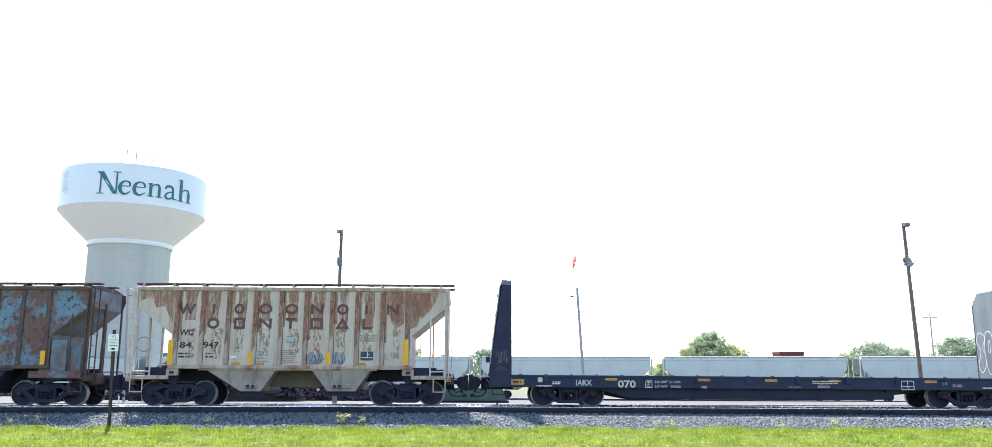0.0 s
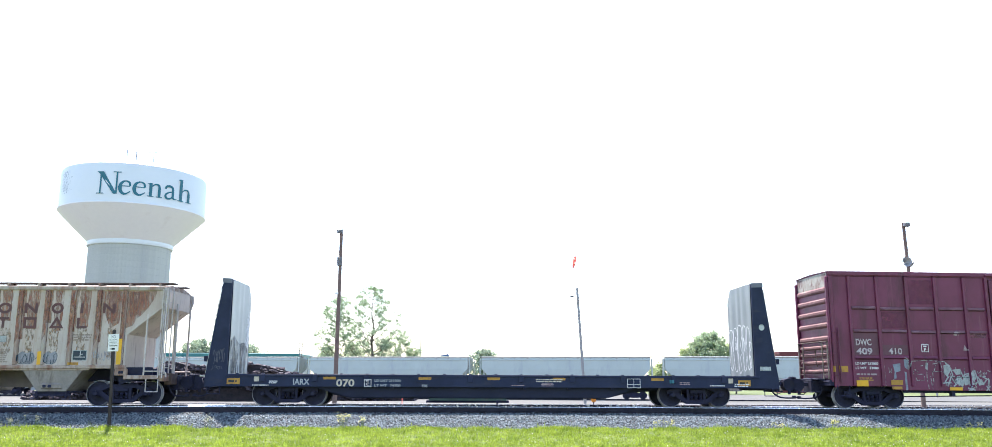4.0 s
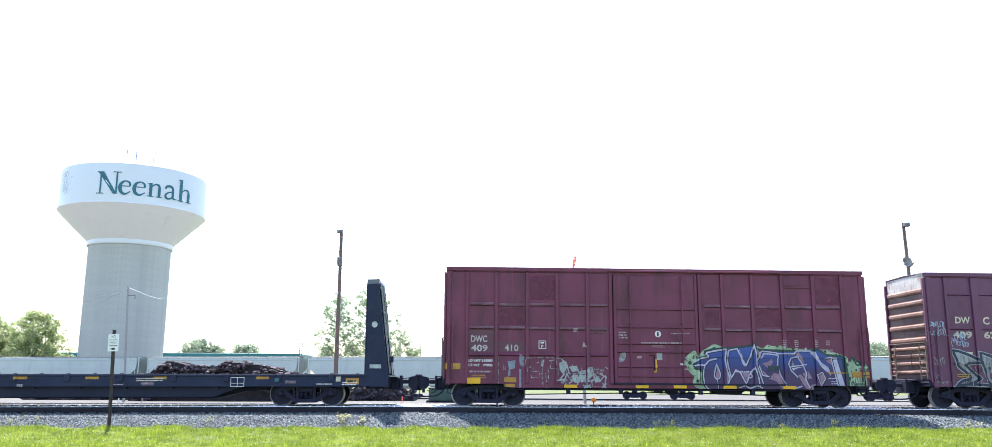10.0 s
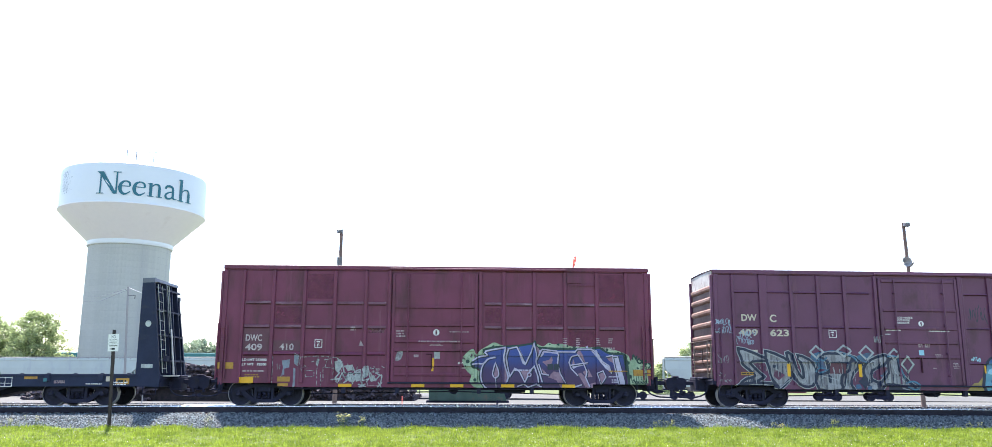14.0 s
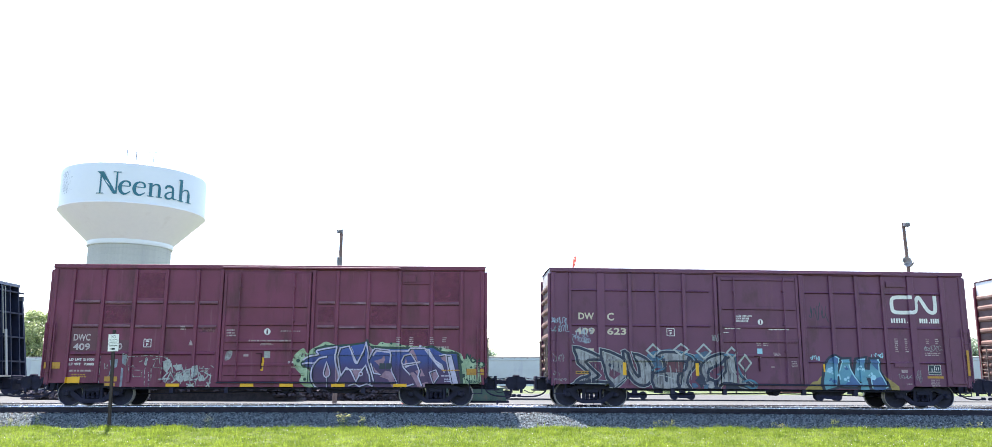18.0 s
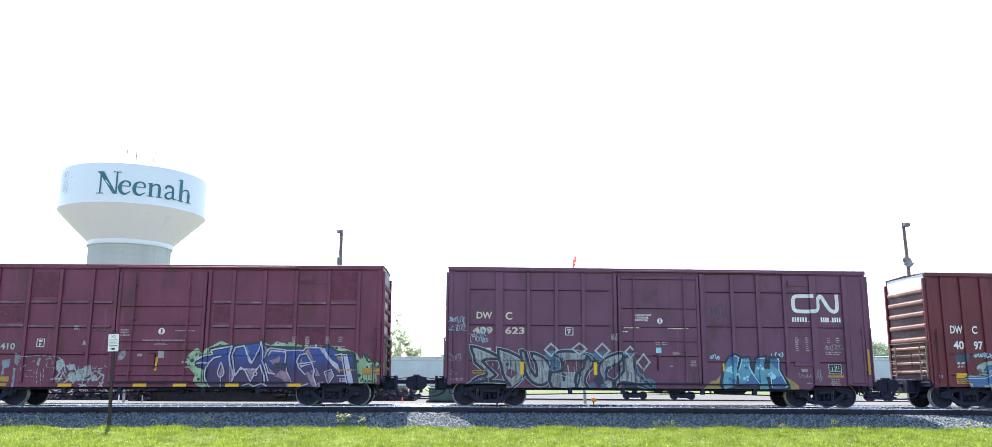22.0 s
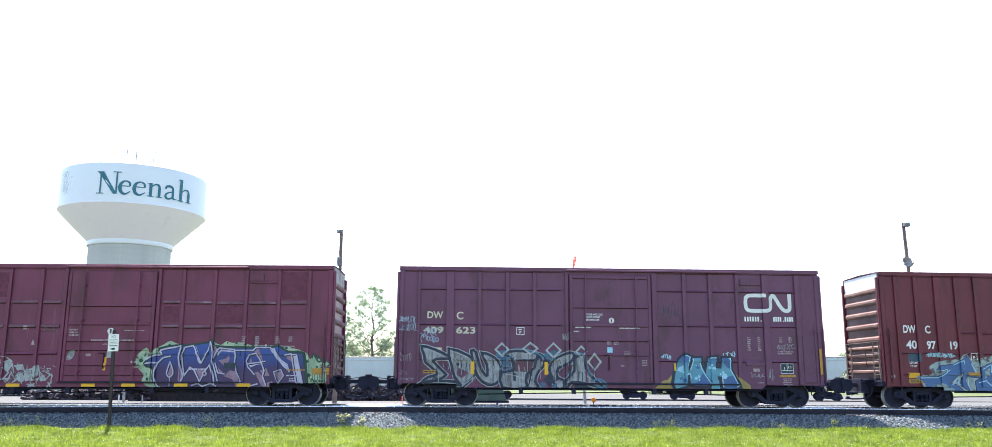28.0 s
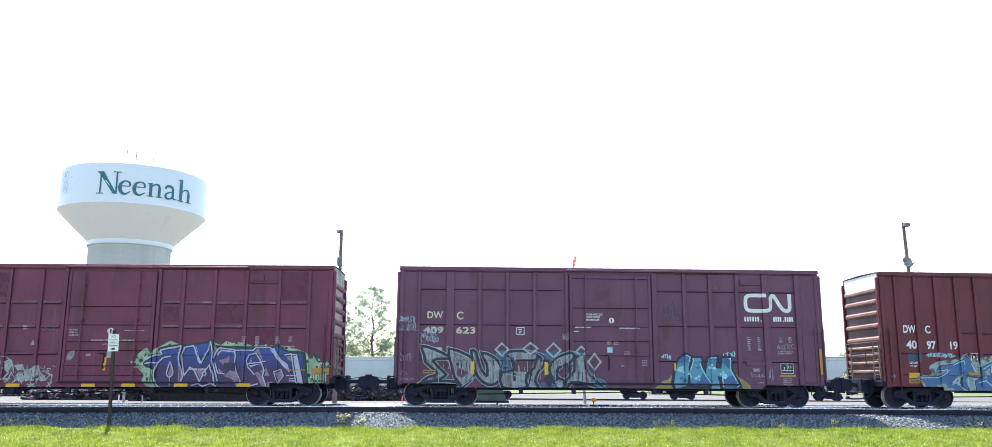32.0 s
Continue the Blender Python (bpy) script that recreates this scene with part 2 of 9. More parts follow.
TANK_WHITE = mat("white_tank_enamel", (0.705, 0.745, 0.73), (0.665, 0.71, 0.70), 0.4, 0, 0.12, 0.6, 2.0, 0)
TANK_CREAM = mat("cream_tank_enamel", (0.83, 0.80, 0.765), (0.77, 0.745, 0.715), 0.45, 0, 0.1, 0.6, 2.0, 0, patch=(0.74, 0.70, 0.66), patch_scale=(0.5, 0.5, 0.12), patch_at=0.66)
CONCRETE = mat("tower_concrete", (0.475, 0.487, 0.432), (0.415, 0.427, 0.38), 0.85, 0, 0.25, 0.8, 4.0, 0.004, patch=(0.38, 0.385, 0.37), patch_scale=(0.6, 0.6, 0.12), patch_at=0.64, per_object=0.02)
CONCRETE_JOINT = mat("tower_joint", (0.375, 0.39, 0.35), (0.335, 0.35, 0.315), 0.9, 0, 0.5, 0.6, 4)
TEAL = mat("teal_sign_paint", (0.02, 0.16, 0.20), (0.015, 0.13, 0.165), 0.5, 0, 0.5, 0.5, 6)
EMBLEM = mat("faint_emblem_grey", (0.46, 0.51, 0.50), (0.36, 0.40, 0.40), 0.6, 0, 0.8, 0.6, 6)
TEAL_ROOF = mat("teal_metal_roof", (0.04, 0.20, 0.21), (0.03, 0.16, 0.17), 0.5, 0.1, 0.3, 0.6, 3)
BUILDING = mat("pale_block_wall", (0.45, 0.44, 0.42), (0.36, 0.35, 0.34), 0.85, 0, 0.3, 0.7, 3, 0.004)
RED_SIDING = mat("dark_red_siding", (0.17, 0.035, 0.045), (0.12, 0.025, 0.03), 0.7, 0, 0.3, 0.7, 3)
POLE_WOOD = mat("brown_pole_wood", (0.20, 0.135, 0.11), (0.125, 0.085, 0.07), 0.85, 0, (3, 3, 0.5)[0], 0.8, 20, 0.006, patch=(0.2, 0.15, 0.12), patch_scale=(4, 4, 0.25), patch_at=0.6)
POLE_STEEL = mat("grey_galvanised_pole", (0.33, 0.325, 0.305), (0.25, 0.243, 0.228), 0.6, 0.1, 1.0, 0.7, 20, 0.001)
LAMP_GREY = mat("lamp_housing", (0.18, 0.18, 0.185), (0.12, 0.12, 0.125), 0.5, 0.3, 3, 0.6, 20)
CABLE = mat("pale_cable", (0.42, 0.42, 0.42), (0.32, 0.32, 0.32), 0.6, 0, 2, 0.5, 20)
YELLOW = mat("reflective_yellow", (0.80, 0.42, 0.010), (0.68, 0.35, 0.01), 0.4, 0, 5, 0.5, 40)
ORANGE_OLD = mat("faded_orange_tag", (0.50, 0.26, 0.035), (0.36, 0.18, 0.03), 0.6, 0, 6, 0.9, 40, patch=(0.2, 0.1, 0.04), patch_scale=(4, 4, 4), patch_at=0.62)
WHITE = mat("stencil_white", (0.74, 0.75, 0.75), (0.6, 0.6, 0.61), 0.6, 0, 5, 0.9, 40)
CREAM = mat("yellowed_stencil", (0.58, 0.52, 0.42), (0.42, 0.37, 0.29), 0.6, 0, 5, 0.9, 40)
WORN_WHITE = mat("chalky_stencil", (0.52, 0.47, 0.48), (0.32, 0.25, 0.27), 0.7, 0, 9, 1.0, 40, patch=(0.2, 0.1, 0.12), patch_scale=(14, 14, 14), patch_at=0.63)
PALE = mat("worn_stencil", (0.40, 0.33, 0.35), (0.22, 0.12, 0.14), 0.6, 0, 7, 1.0, 40)
RUST_LETTER = mat("rust_brown_letter", (0.12, 0.048, 0.045), (0.075, 0.034, 0.036), 0.65, 0, 3, 0.9, 30)
PALE_RUST = mat("faded_brown_print", (0.26, 0.2, 0.165), (0.2, 0.15, 0.125), 0.65, 0, 3, 0.9, 30)
BLACK_LETTER = mat("black_stencil", (0.025, 0.026, 0.03), (0.018, 0.018, 0.02), 0.6, 0, 3, 0.7, 30)
PATCH_BROWN = mat("repainted_patch", (0.118, 0.034, 0.058), (0.09, 0.026, 0.045), 0.5, 0, 2, 0.8, 30)
BLUE_PATCH = mat("blue_data_patch", (0.035, 0.07, 0.12), (0.02, 0.045, 0.08), 0.5, 0, 3, 0.7, 30)
DARK_TAG = mat("dark_data_patch", (0.02, 0.035, 0.055), (0.014, 0.024, 0.038), 0.5, 0, 3, 0.7, 30)
SIGN_WHITE = mat("sign_sheet_white", (0.8, 0.81, 0.8), (0.72, 0.73, 0.72), 0.5, 0, 3, 0.6, 30)
SIGN_BLACK = mat("sign_ink", (0.03, 0.035, 0.035), (0.02, 0.022, 0.022), 0.6, 0, 3, 0.6, 30)
POST_STEEL = mat("brown_sign_post", (0.045, 0.032, 0.03), (0.028, 0.02, 0.02), 0.6, 0.2, 4, 0.8, 30, 0.001)
GREEN_STEEL = mat("faded_green_steel", (0.045, 0.095, 0.07), (0.03, 0.065, 0.048), 0.6, 0, 1, 0.8, 15, 0.002, patch=(0.11, 0.075, 0.05), patch_scale=(1, 1, 1), patch_at=0.66)
ORANGE_DISC = mat("orange_disc_paint", (0.75, 0.24, 0.01), (0.6, 0.18, 0.01), 0.5, 0, 5, 0.6, 30)
SOCK_RED = mat("red_sock_cloth", (0.85, 0.34, 0.28), (0.78, 0.27, 0.22), 0.8, 0, 3, 0.6, 30, see=0.6)
SPRAY_PLUM = mat("spray_plum", (0.08, 0.022, 0.055), (0.06, 0.018, 0.042), 0.5, 0, 2, 1.0, 20)
SPRAY_LILAC = mat("spray_lilac", (0.50, 0.48, 0.62), (0.36, 0.32, 0.45), 0.5, 0, 3, 0.9, 20)
SPRAY_PINK = mat("spray_dusty_pink", (0.30, 0.185, 0.26), (0.21, 0.115, 0.175), 0.5, 0, 4, 0.9, 20)
SPRAY_BLEND = mat("spray_blue_to_plum", (0.03, 0.05, 0.22), (0.028, 0.04, 0.17), 0.5, 0, 1.8, 1.0, 20, fade=((0.92, (0.07, 0.02, 0.055)), (1.3, (0.046, 0.026, 0.105)), (1.62, (0.028, 0.046, 0.21)), (2.15, (0.034, 0.075, 0.31))))
CHALK_THIN = mat("rubbed_chalk_tag", (0.42, 0.46, 0.46), (0.24, 0.23, 0.24), 0.7, 0, 5, 1.0, 20, worn=((9, 9, 9), 0.47, 0.09))
SPRAY_GREEN = mat("spray_pale_green", (0.37, 0.49, 0.33), (0.22, 0.32, 0.21), 0.5, 0, 2.6, 1.0, 20, worn=((3.2, 3.2, 3.2), 0.40, 0.08))
SPRAY_DGREEN = mat("spray_dark_green", (0.011, 0.045, 0.038), (0.008, 0.032, 0.028), 0.5, 0, 3, 0.8, 20)
SPRAY_SILVER = mat("spray_silver", (0.31, 0.325, 0.355), (0.19, 0.19, 0.215), 0.45, 0.2, 2.2, 1.2, 20, patch=(0.085, 0.078, 0.10), patch_scale=(11, 11, 0.7), patch_at=0.57, patch_soft=0.07)
SPRAY_OUTLINE = mat("spray_navy_outline", (0.0156, 0.0221, 0.0585), (0.0117, 0.0156, 0.039), 0.5, 0, 3, 0.8, 20)
SPRAY_MIST = mat("spray_blue_mist", (0.04, 0.14, 0.26), (0.07, 0.06, 0.10), 0.5, 0, 2.5, 1.0, 15)
SPRAY_LIGHT = mat("spray_light_blue", (0.35, 0.62, 0.72), (0.25, 0.5, 0.64), 0.5, 0, 3, 0.7, 20)
SPRAY_ICE = mat("spray_pale_ice_blue", (0.30, 0.40, 0.52), (0.20, 0.25, 0.34), 0.5, 0, 4, 0.9, 20)
SPRAY_BLUEGREY = mat("spray_blue_grey", (0.22, 0.27, 0.33), (0.14, 0.14, 0.18), 0.5, 0, 4, 1.0, 20)
SPRAY_TEALBLUE = mat("spray_teal_blue", (0.05, 0.19, 0.30), (0.06, 0.10, 0.17), 0.5, 0, 3, 1.0, 20)
SPRAY_LIGHTGREY = mat("spray_light_grey", (0.38, 0.42, 0.45), (0.26, 0.28, 0.31), 0.5, 0, 4, 0.9, 20)
SPRAY_CYAN = mat("spray_cyan", (0.105, 0.32, 0.42), (0.07, 0.24, 0.36), 0.45, 0, 2, 0.9, 20)
BLUE_BLEND = mat("spray_blue_to_cyan", (0.05, 0.17, 0.36), (0.04, 0.14, 0.31), 0.45, 0, 2, 0.9, 20, fade=((0.72, (0.04, 0.14, 0.30)), (0.98, (0.075, 0.26, 0.36)), (1.3, (0.10, 0.30, 0.38)), (1.78, (0.035, 0.11, 0.28))))
SPRAY_MINT = mat("spray_pale_mint", (0.30, 0.39, 0.38), (0.19, 0.26, 0.26), 0.5, 0, 3, 1.0, 20, worn=((3.5, 3.5, 3.5), 0.42, 0.1))
SPRAY_OCHRE = mat("spray_ochre", (0.36, 0.27, 0.08), (0.25, 0.18, 0.06), 0.55, 0, 3, 0.8, 20)
SPRAY_MIDBLUE = mat("spray_mid_blue", (0.045, 0.125, 0.30), (0.035, 0.095, 0.24), 0.45, 0, 2, 0.9, 20)
SPRAY_PALE = mat("spray_pale_grey", (0.42, 0.46, 0.46), (0.27, 0.28, 0.29), 0.5, 0, 2.5, 1.0, 20, patch=(0.09, 0.12, 0.12), patch_scale=(2.4, 2.4, 2.4), patch_at=0.58)
FAINT = mat("faint_rubbed_chalk", (0.11, 0.115, 0.14), (0.05, 0.05, 0.075), 0.7, 0, 5, 1.0, 20)
CHALK = mat("faint_chalk_tag", (0.33, 0.36, 0.38), (0.18, 0.15, 0.17), 0.7, 0, 5, 1.0, 20)


def ground_material():
    """Lawn before the line, dusty gravel behind it, a pale stone lot, then rough grass."""
    m = bpy.data.materials.new("yard_ground")
    m.use_nodes = True
    n, l = m.node_tree.nodes, m.node_tree.links
    co = n.new("ShaderNodeTexCoord").outputs["Object"]
    sep = n.new("ShaderNodeSeparateXYZ")
    l.new(co, sep.inputs[0])

    def noise_of(s, d=5.0):
        t = n.new("ShaderNodeTexNoise")
        t.inputs["Scale"].default_value, t.inputs["Detail"].default_value = s, d
        l.new(co, t.inputs["Vector"])
        return t.outputs["Fac"]

    wob = n.new("ShaderNodeMath")
    wob.operation, wob.inputs[1].default_value = "MULTIPLY_ADD", 5.0
    l.new(noise_of(0.25), wob.inputs[0]), l.new(sep.outputs["Y"], wob.inputs[2])

    def streaks(s):
        mp = n.new("ShaderNodeMapping")
        mp.inputs["Scale"].default_value = (0.05, 0.9, 1.0)
        l.new(co, mp.inputs["Vector"])
        t = n.new("ShaderNodeTexNoise")
        t.inputs["Scale"].default_value, t.inputs["Detail"].default_value, t.inputs["Roughness"].default_value = s, 6.0, 0.7
        l.new(mp.outputs["Vector"], t.inputs["Vector"])
        r = n.new("ShaderNodeMapRange")
        r.inputs["From Min"].default_value, r.inputs["From Max"].default_value = 0.35, 0.65
        l.new(t.outputs["Fac"], r.inputs["Value"])
        return r.outputs["Result"]

    def tone(a, b, s, along=False):
        x = n.new("ShaderNodeMix")
        x.data_type = "RGBA"
        x.inputs["A"].default_value, x.inputs["B"].default_value = (*a, 1), (*b, 1)
        l.new(streaks(s) if along else noise_of(s), x.inputs["Factor"])
        return x.outputs["Result"]

    def step(a, b, at, soft, src):
        r = n.new("ShaderNodeMapRange")
        r.inputs["From Min"].default_value, r.inputs["From Max"].default_value = at - soft, at + soft
        l.new(src, r.inputs["Value"])
        x = n.new("ShaderNodeMix")
        x.data_type = "RGBA"
        l.new(r.outputs["Result"], x.inputs["Factor"]), l.new(a, x.inputs["A"]), l.new(b, x.inputs["B"])
        return x.outputs["Result"]

    lawn = tone((0.05, 0.08, 0.012), (0.12, 0.16, 0.025), 3.0)
    dirt = tone((0.055, 0.055, 0.052), (0.101, 0.105, 0.098), 1.2)
    lot = tone((0.058, 0.056, 0.053), (0.117, 0.122, 0.109), 0.8, True)
    rough = tone((0.055, 0.085, 0.02), (0.10, 0.13, 0.03), 0.4)
    c = step(lawn, dirt, 2.0, 1.0, wob.outputs[0])
    c = step(c, lot, 15.0, 2.0, wob.outputs[0])
    along = n.new("ShaderNodeMath")
    along.operation, along.inputs[1].default_value = "MULTIPLY_ADD", 0.2
    l.new(sep.outputs["X"], along.inputs[0]), l.new(wob.outputs[0], along.inputs[2])
    c = step(c, dirt, 64.0, 2.0, along.outputs[0])
    c = step(c, rough, 120.0, 3.0, along.outputs[0])
    bsdf = n["Principled BSDF"]
    bsdf.inputs["Roughness"].default_value = 0.9
    l.new(c, bsdf.inputs["Base Color"])
    b = n.new("ShaderNodeBump")
    b.inputs["Distance"].default_value = 0.03
    l.new(noise_of(9.0), b.inputs["Height"]), l.new(b.outputs["Normal"], bsdf.inputs["Normal"])
    return m


GROUND = ground_material()


# ---- geometry tools ----
class Geo:
    """A growing list of points and faces for one mesh."""

    def __init__(self):
        self.v, self.f = [], []

    def add(self, v, f):
        k = len(self.v)
        self.v += [tuple(p) for p in v]
        self.f += [tuple(i + k for i in q) for q in f]
        return self

    def box(self, x0, x1, y0, y1, z0, z1, b=0.0, m=None):
        if b <= 0:
            v = [(x, y, z) for z in (z0, z1) for y in (y0, y1) for x in (x0, x1)]
            f = [(0, 2, 3, 1), (4, 5, 7, 6), (0, 1, 5, 4), (2, 6, 7, 3), (0, 4, 6, 2), (1, 3, 7, 5)]
        else:
            b = min(b, (x1 - x0) * 0.45, (y1 - y0) * 0.45, (z1 - z0) * 0.45)
            c = ((x0 + x1) / 2, (y0 + y1) / 2, (z0 + z1) / 2)
            h = ((x1 - x0) / 2, (y1 - y0) / 2, (z1 - z0) / 2)
            v, at = [], {}
            for sx in (-1, 1):
                for sy in (-1, 1):
                    for sz in (-1, 1):
                        for a in range(3):
                            s = (sx, sy, sz)
                            at[(s, a)] = len(v)
                            v.append(tuple(c[i] + s[i] * (h[i] - (0 if i == a else b)) for i in range(3)))
            f = []
            for a in range(3):
                p, q = (a + 1) % 3, (a + 2) % 3
                for sg in (-1, 1):
                    ring = []
                    for sp, sq in ((-1, -1), (1, -1), (1, 1), (-1, 1)):
                        s = [0, 0, 0]
                        s[a], s[p], s[q] = sg, sp, sq
                        ring.append(at[(tuple(s), a)])
                    f.append(tuple(ring if sg > 0 else ring[::-1]))
            for a in range(3):
                p, q = (a + 1) % 3, (a + 2) % 3
                for sp in (-1, 1):
                    for sq in (-1, 1):
                        s0, s1 = [0, 0, 0], [0, 0, 0]
                        s0[p] = s1[p] = sp
                        s0[q] = s1[q] = sq
                        s0[a], s1[a] = -1, 1
                        ring = [at[(tuple(s0), p)], at[(tuple(s1), p)], at[(tuple(s1), q)], at[(tuple(s0), q)]]
                        f.append(tuple(ring if sp * sq < 0 else ring[::-1]))
            for sx in (-1, 1):
                for sy in (-1, 1):
                    for sz in (-1, 1):
                        t = [at[((sx, sy, sz), a)] for a in range(3)]
                        f.append(tuple(t if sx * sy * sz > 0 else t[::-1]))
        if m is not None:
            v = [tuple(m @ Vector(p)) for p in v]
        return self.add(v, f)

    def tube(self, p0, p1, r0, r1=None, seg=10, caps=True):
        p0, p1 = Vector(p0), Vector(p1)
        r1 = r0 if r1 is None else r1
        d = (p1 - p0).normalized()
        a = d.orthogonal().normalized()
        b = d.cross(a)
        v = []
        for p, r in ((p0, r0), (p1, r1)):
            for i in range(seg):
                t = 2 * math.pi * i / seg
                v.append(tuple(p + (a * math.cos(t) + b * math.sin(t)) * r))
        f = [(i, (i + 1) % seg, seg + (i + 1) % seg, seg + i) for i in range(seg)]
        if caps:
            f += [tuple(range(seg))[::-1], tuple(range(seg, 2 * seg))]
        return self.add(v, f)

    def pipe(self, pts, r, seg=8):
        for a, b in zip(pts, pts[1:]):
            self.tube(a, b, r, r, seg)
        return self

    def prism(self, outline, y0, y1):
        """An outline in x and z, drawn through from y0 to y1."""
        k = len(outline)
        v = [(x, y0, z) for x, z in outline] + [(x, y1, z) for x, z in outline]
        f = [tuple(range(k)), tuple(range(k, 2 * k))[::-1]] + [(i, k + i, k + (i + 1) % k, (i + 1) % k) for i in range(k)]
        return self.add(v, f)

    def lathe(self, prof, seg=48, axis="z", at=(0, 0, 0)):
        """Turn a profile of (radius, along) about an axis."""
        v, f = [], []
        for r, h in prof:
            for i in range(seg):
                t = 2 * math.pi * i / seg
                c, s = r * math.cos(t), r * math.sin(t)
                p = (c, s, h) if axis == "z" else (c, h, s)
                v.append((p[0] + at[0], p[1] + at[1], p[2] + at[2]))
        for j in range(len(prof) - 1):
            for i in range(seg):
                k = (i + 1) % seg
                f.append((j * seg + i, j * seg + k, (j + 1) * seg + k, (j + 1) * seg + i))
        return self.add(v, f)

    def mesh(self, name, material, smooth=False):
        me = bpy.data.meshes.new(name)
        me.from_pydata(self.v, [], self.f)
        if material:
            me.materials.append(material)
        bm = bmesh.new()
        bm.from_mesh(me)
        bmesh.ops.recalc_face_normals(bm, faces=bm.faces)
        if smooth:
            for fc in bm.faces:
                fc.smooth = True
            for e in bm.edges:
                if len(e.link_faces) == 2 and e.calc_face_angle(0) > 0.6:
                    e.smooth = False
        bm.to_mesh(me)
        bm.free()
        return me


def part(name, g, material, parent=None, label="", smooth=False):
    """One mesh under a thing or a part."""
    ob = new(name, g.mesh(name, material, smooth) if isinstance(g, Geo) else g)
    ob.parent = parent
    return tagged(ob, label)


def root(name, m, label, category, group="", kind=""):
    ob = new(name)
    ob.empty_display_size = 0.2
    ob.matrix_basis = m
    return tagged(ob, label, category, group, kind)


def set_piece(name, g, material, label, category="", kind="structure", smooth=False, group=""):
    ob = new(name, g.mesh(name, material, smooth))
    return tagged(ob, label, category, group, kind)


def raw_mesh(name, v, f, material):
    me = bpy.data.meshes.new(name)
    n, k = len(v), f.shape[1]
    me.vertices.add(n)
    me.vertices.foreach_set("co", v.astype(np.float32).ravel())
    me.loops.add(f.size)
    me.loops.foreach_set("vertex_index", f.astype(np.int32).ravel())
    me.polygons.add(len(f))
    me.polygons.foreach_set("loop_start", np.arange(0, f.size, k, dtype=np.int32))
    me.materials.append(material)
    me.update(calc_edges=True)
    return me


# ---- writing and paint on a car's side ----
def glyphs(text, x0, x1, z0, z1, bold=0.0):
    """Flat letters of the built-in font, fitted into a rectangle of x and z."""
    cu = bpy.data.curves.new("letters", "FONT")
    cu.body, cu.resolution_u, cu.offset = text, 3, bold
    ob = bpy.data.objects.new("letters", cu)
    me = bpy.data.meshes.new_from_object(ob)
    pts = np.array([v.co for v in me.vertices])
    faces = [tuple(p.vertices) for p in me.polygons]
    lo, hi = pts.min(0), pts.max(0)
    x = x0 + (pts[:, 0] - lo[0]) / (hi[0] - lo[0]) * (x1 - x0)
    z = z0 + (pts[:, 1] - lo[1]) / (hi[1] - lo[1]) * (z1 - z0)
    bpy.data.objects.remove(ob)
    bpy.data.curves.remove(cu)
    bpy.data.meshes.remove(me)
    return [(float(a), float(b)) for a, b in zip(x, z)], faces


def islands(v, f):
    """The separate pieces of a flat shape."""
    own = list(range(len(v)))

    def find(i):
        while own[i] != i:
            own[i] = own[own[i]]
            i = own[i]
        return i

    for q in f:
        for i in q[1:]:
            own[find(i)] = find(q[0])
    out = {}
    for q in f:
        out.setdefault(find(q[0]), []).append(q)
    for faces in out.values():
        used = sorted({i for q in faces for i in q})
        at = {i: k for k, i in enumerate(used)}
        yield [v[i] for i in used], [tuple(at[i] for i in q) for q in faces]


def ribbon(pts, w, round_ends=False):
    """A painted stroke of width w along points in x and z."""
    P = [Vector((p[0], p[1])) for p in pts]
    ring = len(P) > 3 and (P[0] - P[-1]).length < 1e-6
    if ring:
        P.pop()
    v, f, n = [], [], len(P)
    for i, p in enumerate(P):
        a = (P[i] - P[i - 1]).normalized() if i or ring else (P[1] - P[0]).normalized()
        b = (P[(i + 1) % n] - P[i]).normalized() if i < n - 1 or ring else a
        t = (a + b)
        t = t.normalized() if t.length > 0.2 else a
        nrm = Vector((-t.y, t.x))
        k = w / 2 / max(0.55, abs(nrm.dot(Vector((-a.y, a.x)))))
        e = Vector((0, 0))
        if i == 0 and not ring:
            e = -a * w * 0.3
        elif i == n - 1 and not ring:
            e = a * w * 0.3
        v += [tuple(p + nrm * k + e), tuple(p - nrm * k + e)]
    if ring:
        f.append((2 * n - 2, 2 * n - 1, 1, 0))
    for i in range(len(P) - 1):
        f.append((2 * i, 2 * i + 1, 2 * i + 3, 2 * i + 2))
    return v, f


def brush(pts, widths):
    """A stroke whose width changes from point to point."""
    P = [Vector(p) for p in pts]
    v, n = [], len(P)
    for i, p in enumerate(P):
        d = P[min(i + 1, n - 1)] - P[max(i - 1, 0)]
        nrm = Vector((-d.y, d.x)).normalized() * (widths[i] / 2)
        v += [tuple(p + nrm), tuple(p - nrm)]
    return v, [(2 * i, 2 * i + 1, 2 * i + 3, 2 * i + 2) for i in range(n - 1)]


def smooth_line(pts, steps=5, closed=False):
    P = [Vector(p) for p in pts]
    out = []
    n = len(P)
    for i in range(n if closed else n - 1):
        g = (lambda j: P[j % n]) if closed else (lambda j: P[max(0, min(n - 1, j))])
        p0, p1, p2, p3 = g(i - 1), g(i), g(i + 1), g(i + 2)
        for s in range(steps):
            t = s / steps
            out.append(tuple(0.5 * ((2 * p1) + (p2 - p0) * t + (2 * p0 - 5 * p1 + 4 * p2 - p3) * t * t + (3 * p1 - p0 - 3 * p2 + p3) * t ** 3)))
    if not closed:
        out.append(tuple(P[-1]))
    return out


def fill(pts):
    return list(pts), [tuple(range(len(pts)))]


